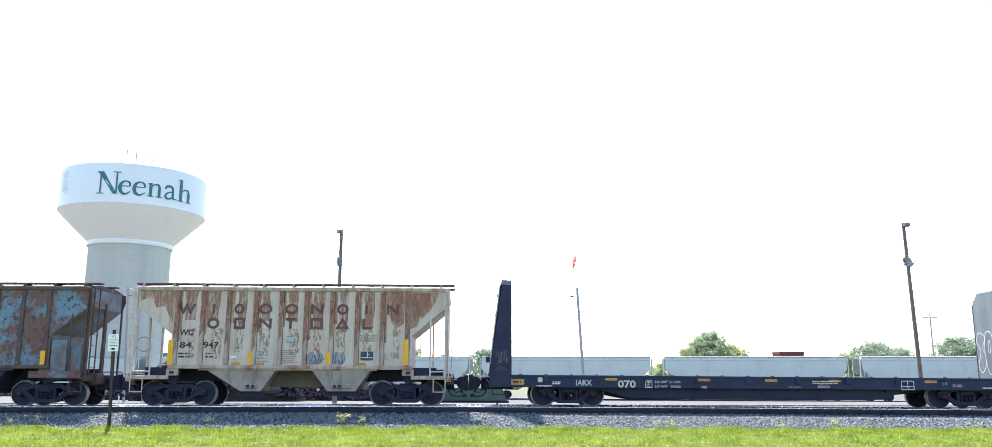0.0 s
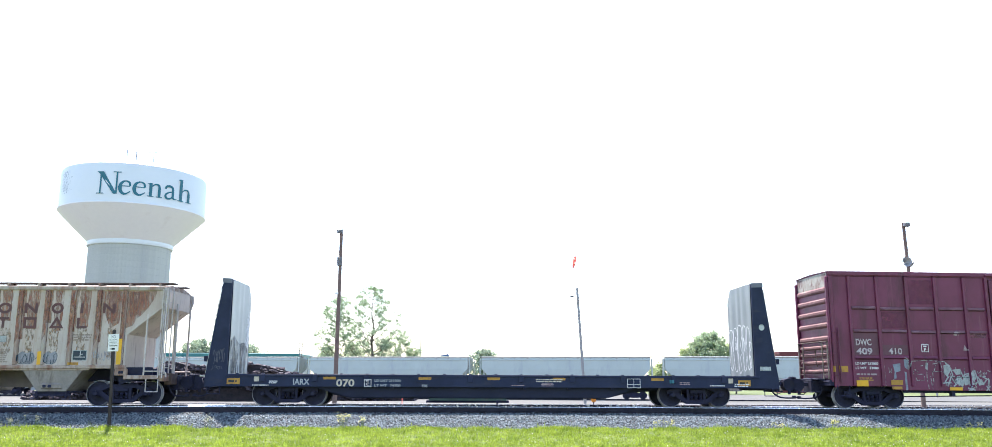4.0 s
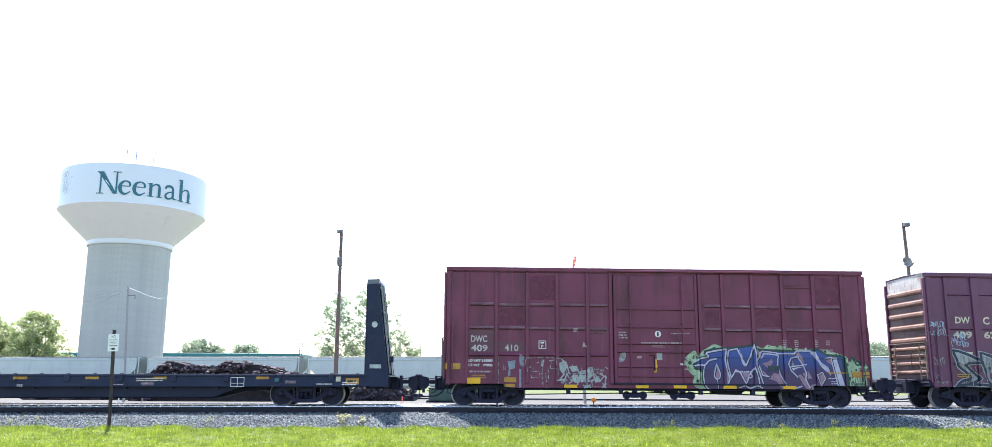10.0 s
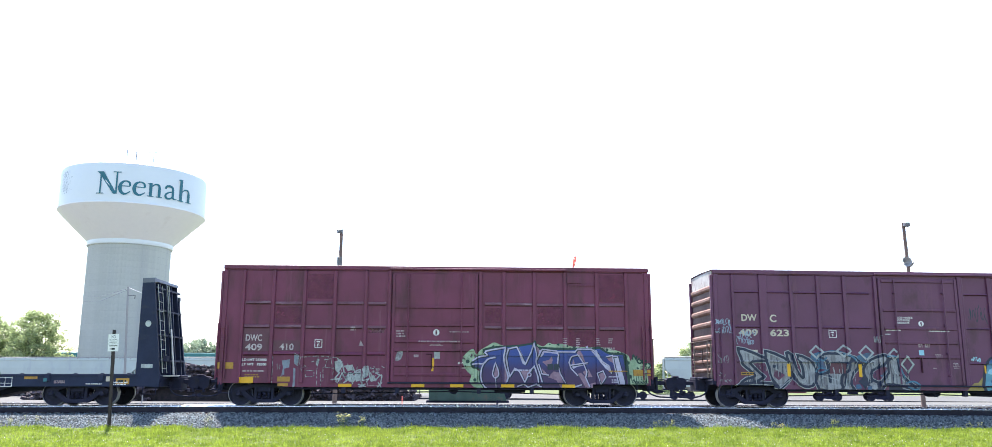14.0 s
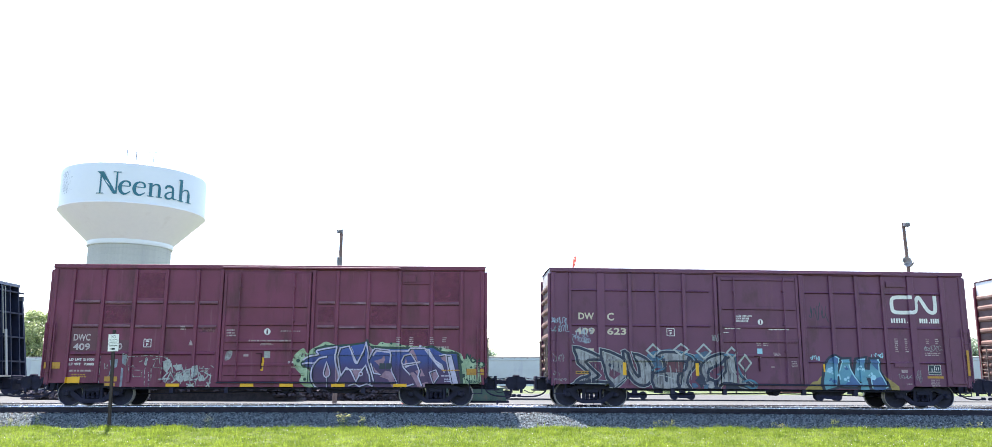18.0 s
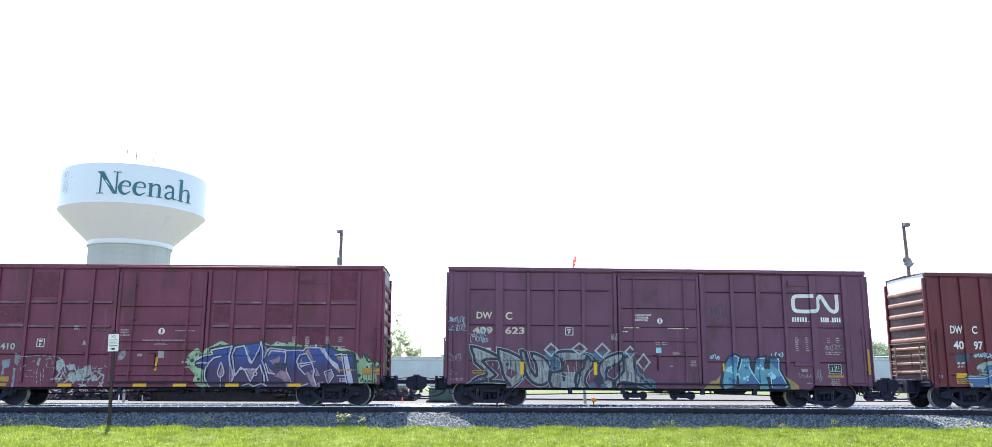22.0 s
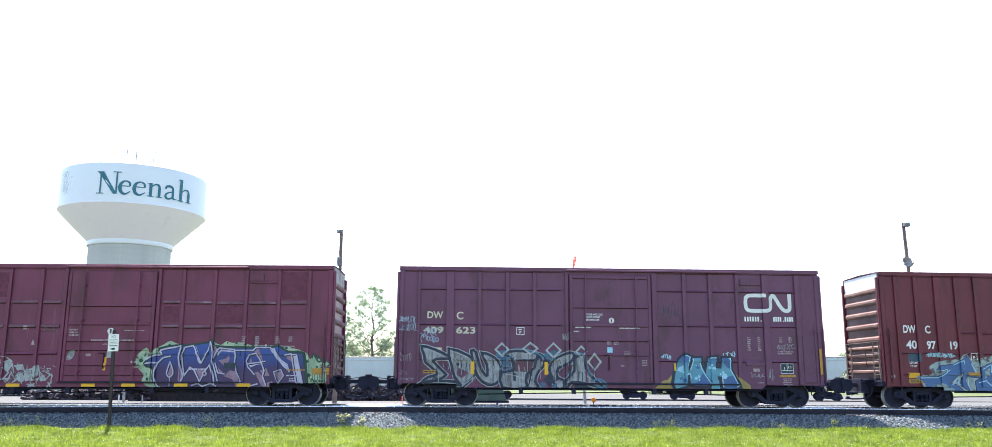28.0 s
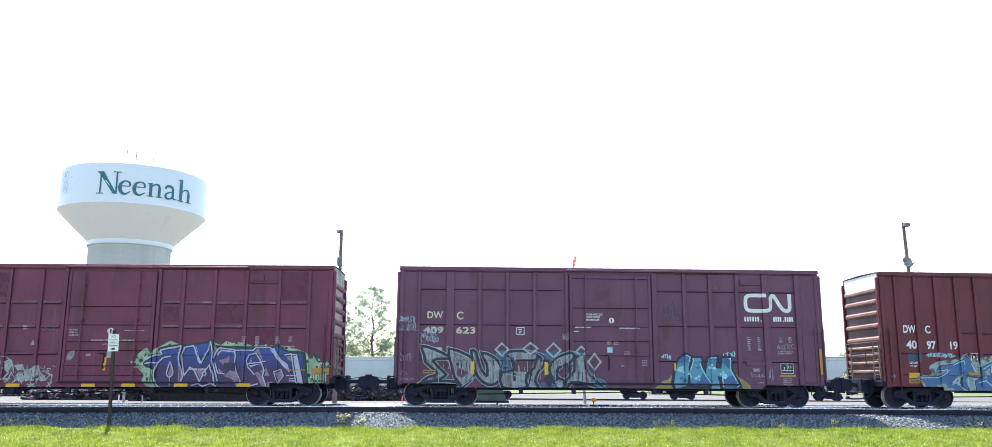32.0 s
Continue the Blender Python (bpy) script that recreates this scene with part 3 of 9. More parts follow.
class Side:
    """The near face of a car: where ribs stand out of it, and paint that follows them."""

    def __init__(self, car, y, reliefs, low=None):
        self.car, self.y, self.reliefs, self.low = car, y, reliefs, low
        self.xs = sorted({round(a + e, 4) for r in reliefs for a, s in ((r[0], -1), (r[1], 1)) for e in (0.0, s * 0.008)})
        self.zs = sorted({round(a + e, 4) for r in reliefs for a, s in ((r[2], -1), (r[3], 1)) for e in (0.0, s * 0.008)})

    def depth(self, x, z):
        d = 0.0
        for x0, x1, z0, z1, k in self.reliefs:
            if x0 - 0.001 <= x <= x1 + 0.001 and z0 - 0.001 <= z <= z1 + 0.001:
                d = max(d, k)
        return d

    def paint(self, name, shapes, material, level=1, label="", parent=None):
        bm = bmesh.new()
        for j, (v, f) in enumerate(shapes):
            vs = [bm.verts.new((p[0], 0.00012 * j + 0.000006 * min(i, 150), p[1])) for i, p in enumerate(v)]
            for q in f:
                try:
                    bm.faces.new([vs[i] for i in q])
                except ValueError:
                    pass
        bm.normal_update()
        bmesh.ops.triangulate(bm, faces=[f for f in bm.faces if len(f.verts) > 4])
        lo = [min(v.co[i] for v in bm.verts) for i in (0, 2)]
        hi = [max(v.co[i] for v in bm.verts) for i in (0, 2)]
        for cuts, i, no in ((self.xs, 0, (1, 0, 0)), (self.zs, 1, (0, 0, 1))):
            for c in cuts:
                if lo[i] < c < hi[i]:
                    bmesh.ops.bisect_plane(bm, geom=[*bm.verts, *bm.edges, *bm.faces], plane_co=(c, 0, 0) if i == 0 else (0, 0, c), plane_no=no, dist=1e-5)
        bm.normal_update()
        V, F, seen = [], [], {}
        for fc in bm.faces:
            c = fc.calc_center_median()
            if self.low and c.z < (self.low[2] if self.low[0] < c.x < self.low[1] else self.low[3]):
                continue
            ring = list(fc.verts)
            if fc.normal.y > 0:
                ring.reverse()
            for v in ring:
                if v not in seen:
                    seen[v] = len(V)
                    p = v.co
                    V.append((p.x, self.y - self.depth(p.x, p.z) - 0.0018 * level - p.y, p.z))
            F.append(tuple(seen[v] for v in ring))
        bm.free()
        me = bpy.data.meshes.new(name)
        me.from_pydata(V, [], F)
        me.materials.append(material)
        ob = part(name, me, None, parent or self.car, label)
        return tagged(ob, kind="stuff") if len(shapes) > 1 else ob

    def text(self, s, x0, x1, z0, z1, material=None, level=1):
        """Large letters are parts of their own; small print stays together."""
        v, f = glyphs(s, x0, x1, z0, z1, 0.026)
        if z1 - z0 < 0.15:
            return tagged(self.paint("lettering", [(v, f)], material or WHITE, level), kind="stuff")
        for lv, lf in islands(v, f):
            self.paint("letter", [(lv, lf)], material or WHITE, level)

    def patch(self, name, x0, x1, z0, z1, material, level=1, label=""):
        return self.paint(name, [fill([(x0, z0), (x1, z0), (x1, z1), (x0, z1)])], material, level, label)

    def bars(self, x0, x1, z0, z1, rows, material=None, level=1, seed=0, fillin=0.8):
        """Small print that cannot be read: bars of its size."""
        rnd, sh = random.Random(seed), []
        h = (z1 - z0) / rows
        for r in range(rows):
            z = z1 - (r + 1) * h + h * 0.25
            x = x0 + rnd.random() * 0.1 * (x1 - x0)
            end = x1 - rnd.random() * 0.2 * (x1 - x0)
            while x < end:
                w = min(h * (0.5 + 1.6 * rnd.random()), end - x)
                sh.append(fill([(x, z), (x + w, z), (x + w, z + h * 0.55), (x, z + h * 0.55)]))
                x += w + h * 0.3
        return self.paint("small_print", sh, material or PALE, level)

    def frame_mark(self, x0, x1, z0, z1, material=None, w=0.022):
        sh = [ribbon([(x0, z0), (x1, z0)], w), ribbon([(x0, z1), (x1, z1)], w), ribbon([(x0, z0), (x0, z1)], w), ribbon([(x1, z0), (x1, z1)], w)]
        return self.paint("boxed_mark", sh, material or WHITE)


# ---- the line: ground, ballast, rails ----
def profile(x):
    """The line's slight crest."""
    return -0.16 * (1.0 - math.exp(-x * x / 800.0))


def build_ground():
    g = Geo()
    ys = [(-3000, -0.9), (-200, -0.8), (-60, -0.75), (-30, -0.8), (-20, -0.9), (-8, -0.92), (-5.8, -0.85), (-3.0, -0.6), (-2.4, -0.62), (5.5, -0.62), (12, -0.58), (22, -0.62), (32, -0.72), (45, -0.88), (60, -1.15), (90, -1.2), (200, -1.3), (3500, -1.4)]
    xs = [-3500, -300, -80, -40, -20, 0, 20, 40, 80, 300, 3500]
    v = [(x, y, z) for y, z in ys for x in xs]
    k = len(xs)
    f = [(j * k + i, j * k + i + 1, (j + 1) * k + i + 1, (j + 1) * k + i) for j in range(len(ys) - 1) for i in range(k - 1)]
    set_piece("ground", g.add(v, f), GROUND, "green lawn, pale gravel yard and rough grass beyond", "ground")


def build_ballast():
    g = Geo()
    sec = [(-2.95, -0.66), (-1.35, -0.33), (0.1, -0.265), (2.8, -0.265), (4.3, -0.30), (6.0, -0.66)]
    xs = [-400, -60] + [-40 + 4 * i for i in range(21)] + [60, 400]
    v = [(x, y, z + profile(x)) for x in xs for y, z in sec]
    k = len(sec)
    f = [(i * k + j, (i + 1) * k + j, (i + 1) * k + j + 1, i * k + j + 1) for i in range(len(xs) - 1) for j in range(k - 1)]
    set_piece("ballast_bed", g.add(v, f), BALLAST_BED, "packed grey ballast bed under the railway track", "ballast")
    rng = np.random.default_rng(5)
    n = 52000
    x = rng.uniform(-22, 24, n)
    y = np.where(rng.random(n) < 0.82, rng.uniform(-3.0, -0.9, n), rng.uniform(-0.9, 0.6, n))
    z = np.interp(y, [p[0] for p in sec], [p[1] for p in sec]) - 0.16 * (1 - np.exp(-x * x / 800)) + rng.uniform(-0.01, 0.03, n)
    base = np.array([(1, 0, 0), (-1, 0, 0), (0, 1, 0), (0, -1, 0), (0, 0, 1), (0, 0, -1)], float)
    fc = np.array([(0, 2, 4), (2, 1, 4), (1, 3, 4), (3, 0, 4), (2, 0, 5), (1, 2, 5), (3, 1, 5), (0, 3, 5)])
    s = rng.uniform(0.016, 0.046, n)[:, None, None] * rng.uniform(0.6, 1.25, (n, 6, 1))
    a, b = rng.uniform(0, 2 * np.pi, n), rng.uniform(0, np.pi, n)
    P = base[None] * s
    ca, sa, cb, sb = np.cos(a)[:, None], np.sin(a)[:, None], np.cos(b)[:, None], np.sin(b)[:, None]
    P = np.stack([P[..., 0] * ca - P[..., 1] * sa, P[..., 0] * sa + P[..., 1] * ca, P[..., 2]], -1)
    P = np.stack([P[..., 0] * cb - P[..., 2] * sb, P[..., 1], P[..., 0] * sb + P[..., 2] * cb], -1)
    P += np.stack([x, y, z], -1)[:, None]
    F = (fc[None] + 6 * np.arange(n)[:, None, None]).reshape(-1, 3)
    tagged(new("ballast_stones", raw_mesh("ballast_stones", P.reshape(-1, 3), F, STONE)), "loose crushed grey granite stones on the ballast shoulder", "gravel", "", "stuff")


def build_track():
    line = root("railway_track", pose(0, 0, 0), "steel rails on creosoted timber ties in ballast", "railway track", "", "structure")
    xs = [-400, -60] + [-40 + 2 * i for i in range(41)] + [60, 400]
    for yc in (0.695, 2.205):
        for nm, sec, mt in (("rail_head", [(-0.036, -0.034), (-0.034, -0.022), (-0.027, -0.008), (-0.014, 0.0), (0.014, 0.0), (0.027, -0.008), (0.036, -0.022), (0.036, -0.034)], RAIL_HEAD),
                            ("rail_web", [(-0.075, -0.215), (-0.075, -0.195), (-0.014, -0.170), (-0.014, -0.05), (-0.037, -0.046), (-0.037, -0.034), (0.014, -0.034), (0.014, -0.170), (0.075, -0.195), (0.075, -0.215)], RAIL_WEB)):
            g, k = Geo(), len(sec)
            v = [(x, yc + a, b + profile(x)) for x in xs for a, b in sec]
            f = [(i * k + j, (i + 1) * k + j, (i + 1) * k + (j + 1) % k, i * k + (j + 1) % k) for i in range(len(xs) - 1) for j in range(k)]
            part(nm, g.add(v, f), mt, line)
    tie = Geo().box(-0.115, 0.115, -1.3, 1.3, -0.42, -0.242, 0.012).mesh("tie", TIE)
    plate = Geo().box(-0.09, 0.09, -0.17, 0.17, -0.245, -0.212, 0.004).box(-0.07, -0.03, -0.1, -0.08, -0.215, -0.19, 0.004).box(0.03, 0.07, -0.1, -0.08, -0.215, -0.19, 0.004).mesh("tie_plate", RAIL_WEB)
    rnd = random.Random(3)
    for i in range(90):
        x = -24.5 + i * 0.55 + rnd.uniform(-0.02, 0.02)
        t = part("tie", tie, None, line)
        t.matrix_basis = pose(x, 1.45, profile(x), 0, 0, rnd.uniform(-0.6, 0.6))
        p = part("tie_plate", plate, None, line)
        p.matrix_basis = pose(x, 0.695, profile(x))
    jb = Geo().box(-0.45, 0.45, -0.045, -0.012, -0.15, -0.05, 0.01)
    for k in range(4):
        jb.tube((-0.33 + k * 0.22, -0.07, -0.1), (-0.33 + k * 0.22, -0.04, -0.1), 0.022, seg=6)
    for x in (-13.6, 21.0):
        b = part("joint_bar", jb, RAIL_WEB, line)
        b.matrix_basis = pose(x, 0.695, profile(x))


build_ground()
build_ballast()
build_track()

# ---- rolling stock ----
CARS = []
SHARED = {}
NEAR = -1.45
MID = 1.45


def shared(key, make):
    if key not in SHARED:
        SHARED[key] = make()
    return SHARED[key]


def running_gear(car, xt, wheels, base=1.78):
    """One truck: bolster, two side frames with springs, and two wheelsets that turn."""
    def bolster():
        g = Geo().box(-0.2, 0.2, -1.0, 1.0, 0.46, 0.66, 0.02).box(-0.3, 0.3, -0.3, 0.3, 0.64, 0.8, 0.02)
        for s in (-1, 1):
            g.tube((s * 0.42, -0.75, 0.42), (s * 0.42, 0.75, 0.42), 0.05, seg=8)
        return g.mesh("truck", STEEL)

    def frame_mesh():
        g = Geo()
        g.prism([(-1.06, 0.47), (-1.06, 0.60), (-0.52, 0.76), (0.52, 0.76), (1.06, 0.60), (1.06, 0.47), (0.72, 0.52), (0.46, 0.63), (-0.46, 0.63), (-0.72, 0.52)], -0.07, 0.07)
        for s in (-1, 1):
            g.prism([(s * 0.92, 0.50), (s * 0.70, 0.54), (s * 0.30, 0.24), (s * 0.44, 0.16)], -0.06, 0.06)
            g.box(s * 0.30 - 0.05, s * 0.30 + 0.05, -0.075, 0.075, 0.2, 0.66, 0.01)
            g.box(s * 0.89 - 0.12, s * 0.89 + 0.12, -0.08, 0.08, 0.36, 0.52, 0.02)
        g.prism([(-0.46, 0.16), (-0.36, 0.12), (0.36, 0.12), (0.46, 0.16), (0.40, 0.25), (-0.40, 0.25)], -0.09, 0.09)
        g.box(-0.24, 0.24, -0.11, 0.08, 0.50, 0.64, 0.02)
        return g.mesh("side_frame", STEEL)

    def spring():
        return Geo().lathe([(0.03, 0.25)] + [(0.075 if i % 2 else 0.052, 0.26 + i * 0.024) for i in range(10)] + [(0.03, 0.50)], 10).mesh("spring", STEEL)

    def cap():
        return Geo().lathe([(0.001, -0.16), (0.06, -0.16), (0.085, -0.14), (0.10, -0.06), (0.10, 0.06)], 14, "y").mesh("bearing_cap", STEEL)

    def axle():
        return Geo().tube((0, -1.0, 0), (0, 1.0, 0), 0.075, seg=12).mesh("axle", STEEL)

    def wheel():
        g = Geo().lathe([(0.09, -0.10), (0.12, -0.10), (0.15, -0.05), (0.30, -0.015), (0.375, -0.02), (0.385, -0.055), (0.432, -0.058), (0.432, 0.07), (0.09, 0.08)], 36, "y")
        for i in range(3):
            t = 2 * math.pi * i / 3
            g.box(-0.03, 0.03, -0.045, -0.02, 0.0, 0.012, 0, pose(0.24 * math.cos(t), 0, 0.24 * math.sin(t)))
        return g.mesh("wheel", WHEEL)

    def rim():
        return Geo().lathe([(0.416, -0.0585), (0.426, -0.064), (0.438, -0.056), (0.441, -0.03), (0.445, 0.045), (0.470, 0.065), (0.466, 0.09), (0.43, 0.095)], 40, "y").mesh("rim", TREAD)

    t = part("truck", shared("bolster", bolster), None, car)
    t.matrix_basis = pose(xt, 0, 0)
    for s in (-1, 1):
        o = part("side_frame", shared("frame", frame_mesh), None, t)
        o.matrix_basis = pose(0, s * 1.0, 0, 0, 0, 0 if s < 0 else 180)
        for x in (-0.17, 0.0, 0.17):
            o = part("spring", shared("spring", spring), None, t)
            o.matrix_basis = pose(x, s * 1.02, 0)
        for w in (-1, 1):
            o = part("bearing_cap", shared("cap", cap), None, t)
            o.matrix_basis = pose(w * base / 2, s * 1.02, 0.44, 0, 0, 0 if s < 0 else 180)
    for w in (-1, 1):
        a = part("axle", shared("axle", axle), None, car)
        a.matrix_basis = pose(xt + w * base / 2, 0, 0.44)
        for s in (-1, 1):
            o = part("wheel", shared("wheel", wheel), None, a)
            o.matrix_basis = pose(0, s * 0.755, 0, 0, 0, 0 if s < 0 else 180)
            o = part("rim", shared("rim", rim), None, a)
            o.matrix_basis = pose(0, s * 0.755, 0, 0, 0, 0 if s < 0 else 180)
        wheels.append((a, xt + w * base / 2))


def coupler(car, x, s, reach, material=None):
    """Draft gear, coupler with its knuckle, the drooping air hose and the lever. s: the way it points."""
    m = material or STEEL
    e = x + s * reach
    block = lambda p, q, y0, y1, z0, z1, b=0.02: Geo().box(min(x + s * p, x + s * q), max(x + s * p, x + s * q), y0, y1, z0, z1, b)
    part("draft_box", block(-0.9, reach * 0.34, -0.32, 0.32, 0.60, 1.0), m, car)
    part("draft_cover", block(-0.3, reach * 0.2, -0.36, 0.36, 0.98, 1.08), m, car)
    part("striker", block(reach * 0.34, reach * 0.42, -0.38, 0.38, 0.56, 1.08), m, car)
    part("coupler_shank", block(reach * 0.3, reach * 0.8, -0.09, 0.09, 0.78, 0.93), STEEL, car)
    g = Geo().prism([(e - s * 0.34, 0.72), (e - s * 0.24, 0.60), (e - s * 0.04, 0.60), (e + s * 0.05, 0.72), (e + s * 0.05, 0.98), (e - s * 0.06, 1.06), (e - s * 0.24, 1.04), (e - s * 0.34, 0.96)], -0.24, 0.16)
    g.box(e - 0.09, e + 0.09, -0.2, -0.02, 0.54, 1.12, 0.03)
    part("knuckle", g, STEEL, car)
    part("lock_lift", Geo().box(e - s * 0.15 - 0.05, e - s * 0.15 + 0.05, -0.26, -0.18, 0.46, 0.62, 0.015), STEEL, car)
    hose = smooth_line([(x + s * 0.06, -0.46, 0.74), (x + s * 0.12, -0.48, 0.52), (x + s * reach * 0.35, -0.47, 0.37), (x + s * reach * 0.75, -0.44, 0.33), (e + s * 0.03, -0.40, 0.36)], 5)
    part("air_hose", Geo().pipe(hose, 0.028, 7), STEEL, car)
    part("hose_coupling", Geo().box(e - s * 0.06 - 0.07, e - s * 0.06 + 0.07, -0.46, -0.36, 0.31, 0.42, 0.02), STEEL, car)
    part("angle_cock", Geo().box(x + s * 0.06 - 0.06, x + s * 0.06 + 0.06, -0.52, -0.4, 0.68, 0.82, 0.02).tube((x + s * 0.06, -0.46, 0.82), (x + s * 0.2, -0.46, 0.9), 0.015, seg=6), m, car)
    chain = smooth_line([(x + s * reach * 0.3, 0.3, 0.62), (x + s * reach * 0.5, 0.25, 0.46), (x + s * reach * 0.75, 0.15, 0.56)], 4)
    part("chain", Geo().pipe(chain, 0.016, 5), STEEL, car)
    part("carrier_plate", block(0.1, reach * 0.5, -0.5, 0.5, 0.55, 0.60, 0.01), m, car)
    part("uncoupling_lever", Geo().pipe([(x + s * 0.03, -1.45, 0.82), (x + s * 0.12, -1.3, 0.95), (x + s * 0.14, -0.5, 0.95), (x + s * reach * 0.6, -0.3, 0.98), (e - s * 0.15, -0.22, 1.04)], 0.014, 6), m, car)


def ladder(car, x0, x1, y, z0, z1, rungs, m, name="ladder", along="x", x=0.0):
    """Two stiles and rungs; along y when it hangs on an end."""
    g = Geo()
    for a in (x0, x1):
        g.box(a - 0.02, a + 0.02, y - 0.04, y, z0, z1, 0.004) if along == "x" else g.box(x - 0.02, x + 0.02, a - 0.02, a + 0.02, z0, z1, 0.004)
    ob = part(name, g, m, car)
    for i in range(rungs):
        z = z0 + (z1 - z0) * (i + 0.6) / rungs
        r = Geo().tube((x0, y - 0.03, z), (x1, y - 0.03, z), 0.012, seg=6) if along == "x" else Geo().tube((x, x0, z), (x, x1, z), 0.012, seg=6)
        part("rung", r, m, ob)
    return ob


def boxcar(xl, xr, trucks, posts, door, seams, door_rails, paint, label, wide=(), left_ladder=True, end_ribs=RIB_PINK, end_sheet=END_GREY, end_mark=DIRTY_WHITE, reach=(1.18, 1.18), far_ribs=None):
    xc = (xl + xr) / 2
    car = root("boxcar", pose(0, MID, 0), label, "boxcar", "boxcars of the train")
    a, b = xl - xc, xr - xc
    rel = [(a, b, 4.85, 5.0, 0.045)]
    dz = 0.80
    # shell
    near = part("side_wall", Geo().box(a, b, NEAR, NEAR + 0.05, dz, 4.98, 0.004), paint, car)
    part("side_wall", Geo().box(a, b, -NEAR - 0.05, -NEAR, dz, 4.98, 0.004), paint, car)
    part("floor", Geo().box(a, b, NEAR + 0.05, -NEAR - 0.05, 0.98, 1.1), STEEL, car)
    roof = part("roof", Geo().add([(a, NEAR - 0.03, 4.97), (a, 0, 5.02), (a, -NEAR + 0.03, 4.97), (b, NEAR - 0.03, 4.97), (b, 0, 5.02), (b, -NEAR + 0.03, 4.97), (a, 0, 4.9), (b, 0, 4.9)],
                                  [(0, 3, 4, 1), (1, 4, 5, 2), (0, 1, 2, 6), (3, 7, 5, 4), (0, 6, 7, 3), (6, 2, 5, 7)]), paint, car)
    k = 14
    for i in range(k + 1):
        x = a + (b - a) * i / k
        g = Geo()
        for s in (-1, 1):
            g.add([(x - 0.05, s * 1.45, 4.985), (x + 0.05, s * 1.45, 4.985), (x + 0.05, 0, 5.03), (x - 0.05, 0, 5.03), (x, s * 1.43, 5.01), (x, 0, 5.045)], [(0, 1, 4), (1, 2, 5, 4), (0, 4, 5, 3)])
        part("roof_rib", g, paint, roof)
    part("top_rail", Geo().box(a - 0.02, b + 0.02, NEAR - 0.045, NEAR, 4.85, 5.0, 0.012), paint, car)
    # posts and seams
    for x0, x1 in posts:
        x0, x1 = x0 - xc, x1 - xc
        part("side_post", Geo().box(x0, x1, NEAR - 0.075, NEAR, dz + 0.02, 4.83, 0.01), paint, near)
        rel.append((x0, x1, dz, 4.83, 0.075))
    for x0, x1, z, h, mt in seams:
        x0, x1 = x0 - xc, x1 - xc
        part("panel_seam", Geo().add([(x, y, q) for x in (x0, x1) for y, q in ((NEAR, z + h / 2), (NEAR - 0.03, z + h * 0.36), (NEAR - 0.05, z - h * 0.3), (NEAR - 0.03, z - h / 2), (NEAR, z - h / 2))],
                                     [(0, 1, 6, 5), (1, 2, 7, 6), (2, 3, 8, 7), (3, 4, 9, 8), (4, 3, 2, 1, 0), (5, 6, 7, 8, 9)]), mt, near)
        rel.append((x0, x1, z - h / 2, z + h / 2, 0.05))
    for x0, x1 in ((a, a + 0.16), (b - 0.16, b)):
        part("corner_post", Geo().box(x0, x1, NEAR - 0.04, NEAR + 0.05, dz - 0.05, 4.83, 0.02), paint, car)
        rel.append((x0, x1, dz, 4.83, 0.04))
    # sills
    part("side_sill", Geo().prism([(a + 2.3, 0.67), (b - 2.3, 0.67), (b - 2.1, 0.84), (a + 2.1, 0.84)], NEAR - 0.02, NEAR + 0.06), paint, car)
    part("side_sill", Geo().prism([(a + 2.3, 0.67), (b - 2.3, 0.67), (b - 2.1, 0.84), (a + 2.1, 0.84)], -NEAR - 0.06, -NEAR + 0.02), paint, car)
    rel.append((a + 2.1, b - 2.1, 0.67, 0.84, 0.02))
    # door
    d0, d1 = door[0] - xc, door[1] - xc
    dy = NEAR - 0.075
    dr = part("door", Geo().box(d0, d1, dy, NEAR - 0.015, 0.86, 4.74, 0.012), paint, car)
    rel.append((d0, d1, 0.86, 4.74, 0.075))
    for z in door_rails:
        part("door_rail", Geo().box(d0 + 0.12, d1 - 0.12, dy - 0.05, dy, z - 0.04, z + 0.04, 0.006), paint, dr)
        rel.append((d0 + 0.12, d1 - 0.12, z - 0.04, z + 0.04, 0.125))
    for x0, x1 in ((d0, d0 + 0.1), (d1 - 0.1, d1)):
        part("door_stile", Geo().box(x0, x1, dy - 0.035, dy, 0.88, 4.72, 0.01), paint, dr)
        rel.append((x0, x1, 0.88, 4.72, 0.11))
    for fx in (0.19, 0.81):
        x = d0 + (d1 - d0) * fx
        part("lock_rod", Geo().tube((x, dy - 0.085, 0.9), (x, dy - 0.085, 4.7), 0.024, seg=8), paint, dr)
        for z in (1.2, 2.0, 3.0, 4.2):
            part("rod_guide", Geo().box(x - 0.045, x + 0.045, dy - 0.11, dy, z - 0.03, z + 0.03, 0.006), paint, dr)
    xm = d0 + (d1 - d0) * 0.47
    part("door_handle", Geo().box(xm - 0.018, xm + 0.018, dy - 0.07, dy, 1.3, 1.85, 0.008).box(xm - 0.2, xm + 0.02, dy - 0.06, dy, 1.82, 1.855, 0.006), SHADE_AND_HANDLE, dr)
    part("door_track", Geo().box(d0 - 0.1, d1 + 3.2, NEAR - 0.10, NEAR - 0.0, 0.80, 0.855, 0.006), STEEL, car)
    part("door_hood", Geo().box(d0 - 0.1, d1 + 3.2, NEAR - 0.12, NEAR - 0.045, 4.86, 4.93, 0.01), paint, car)
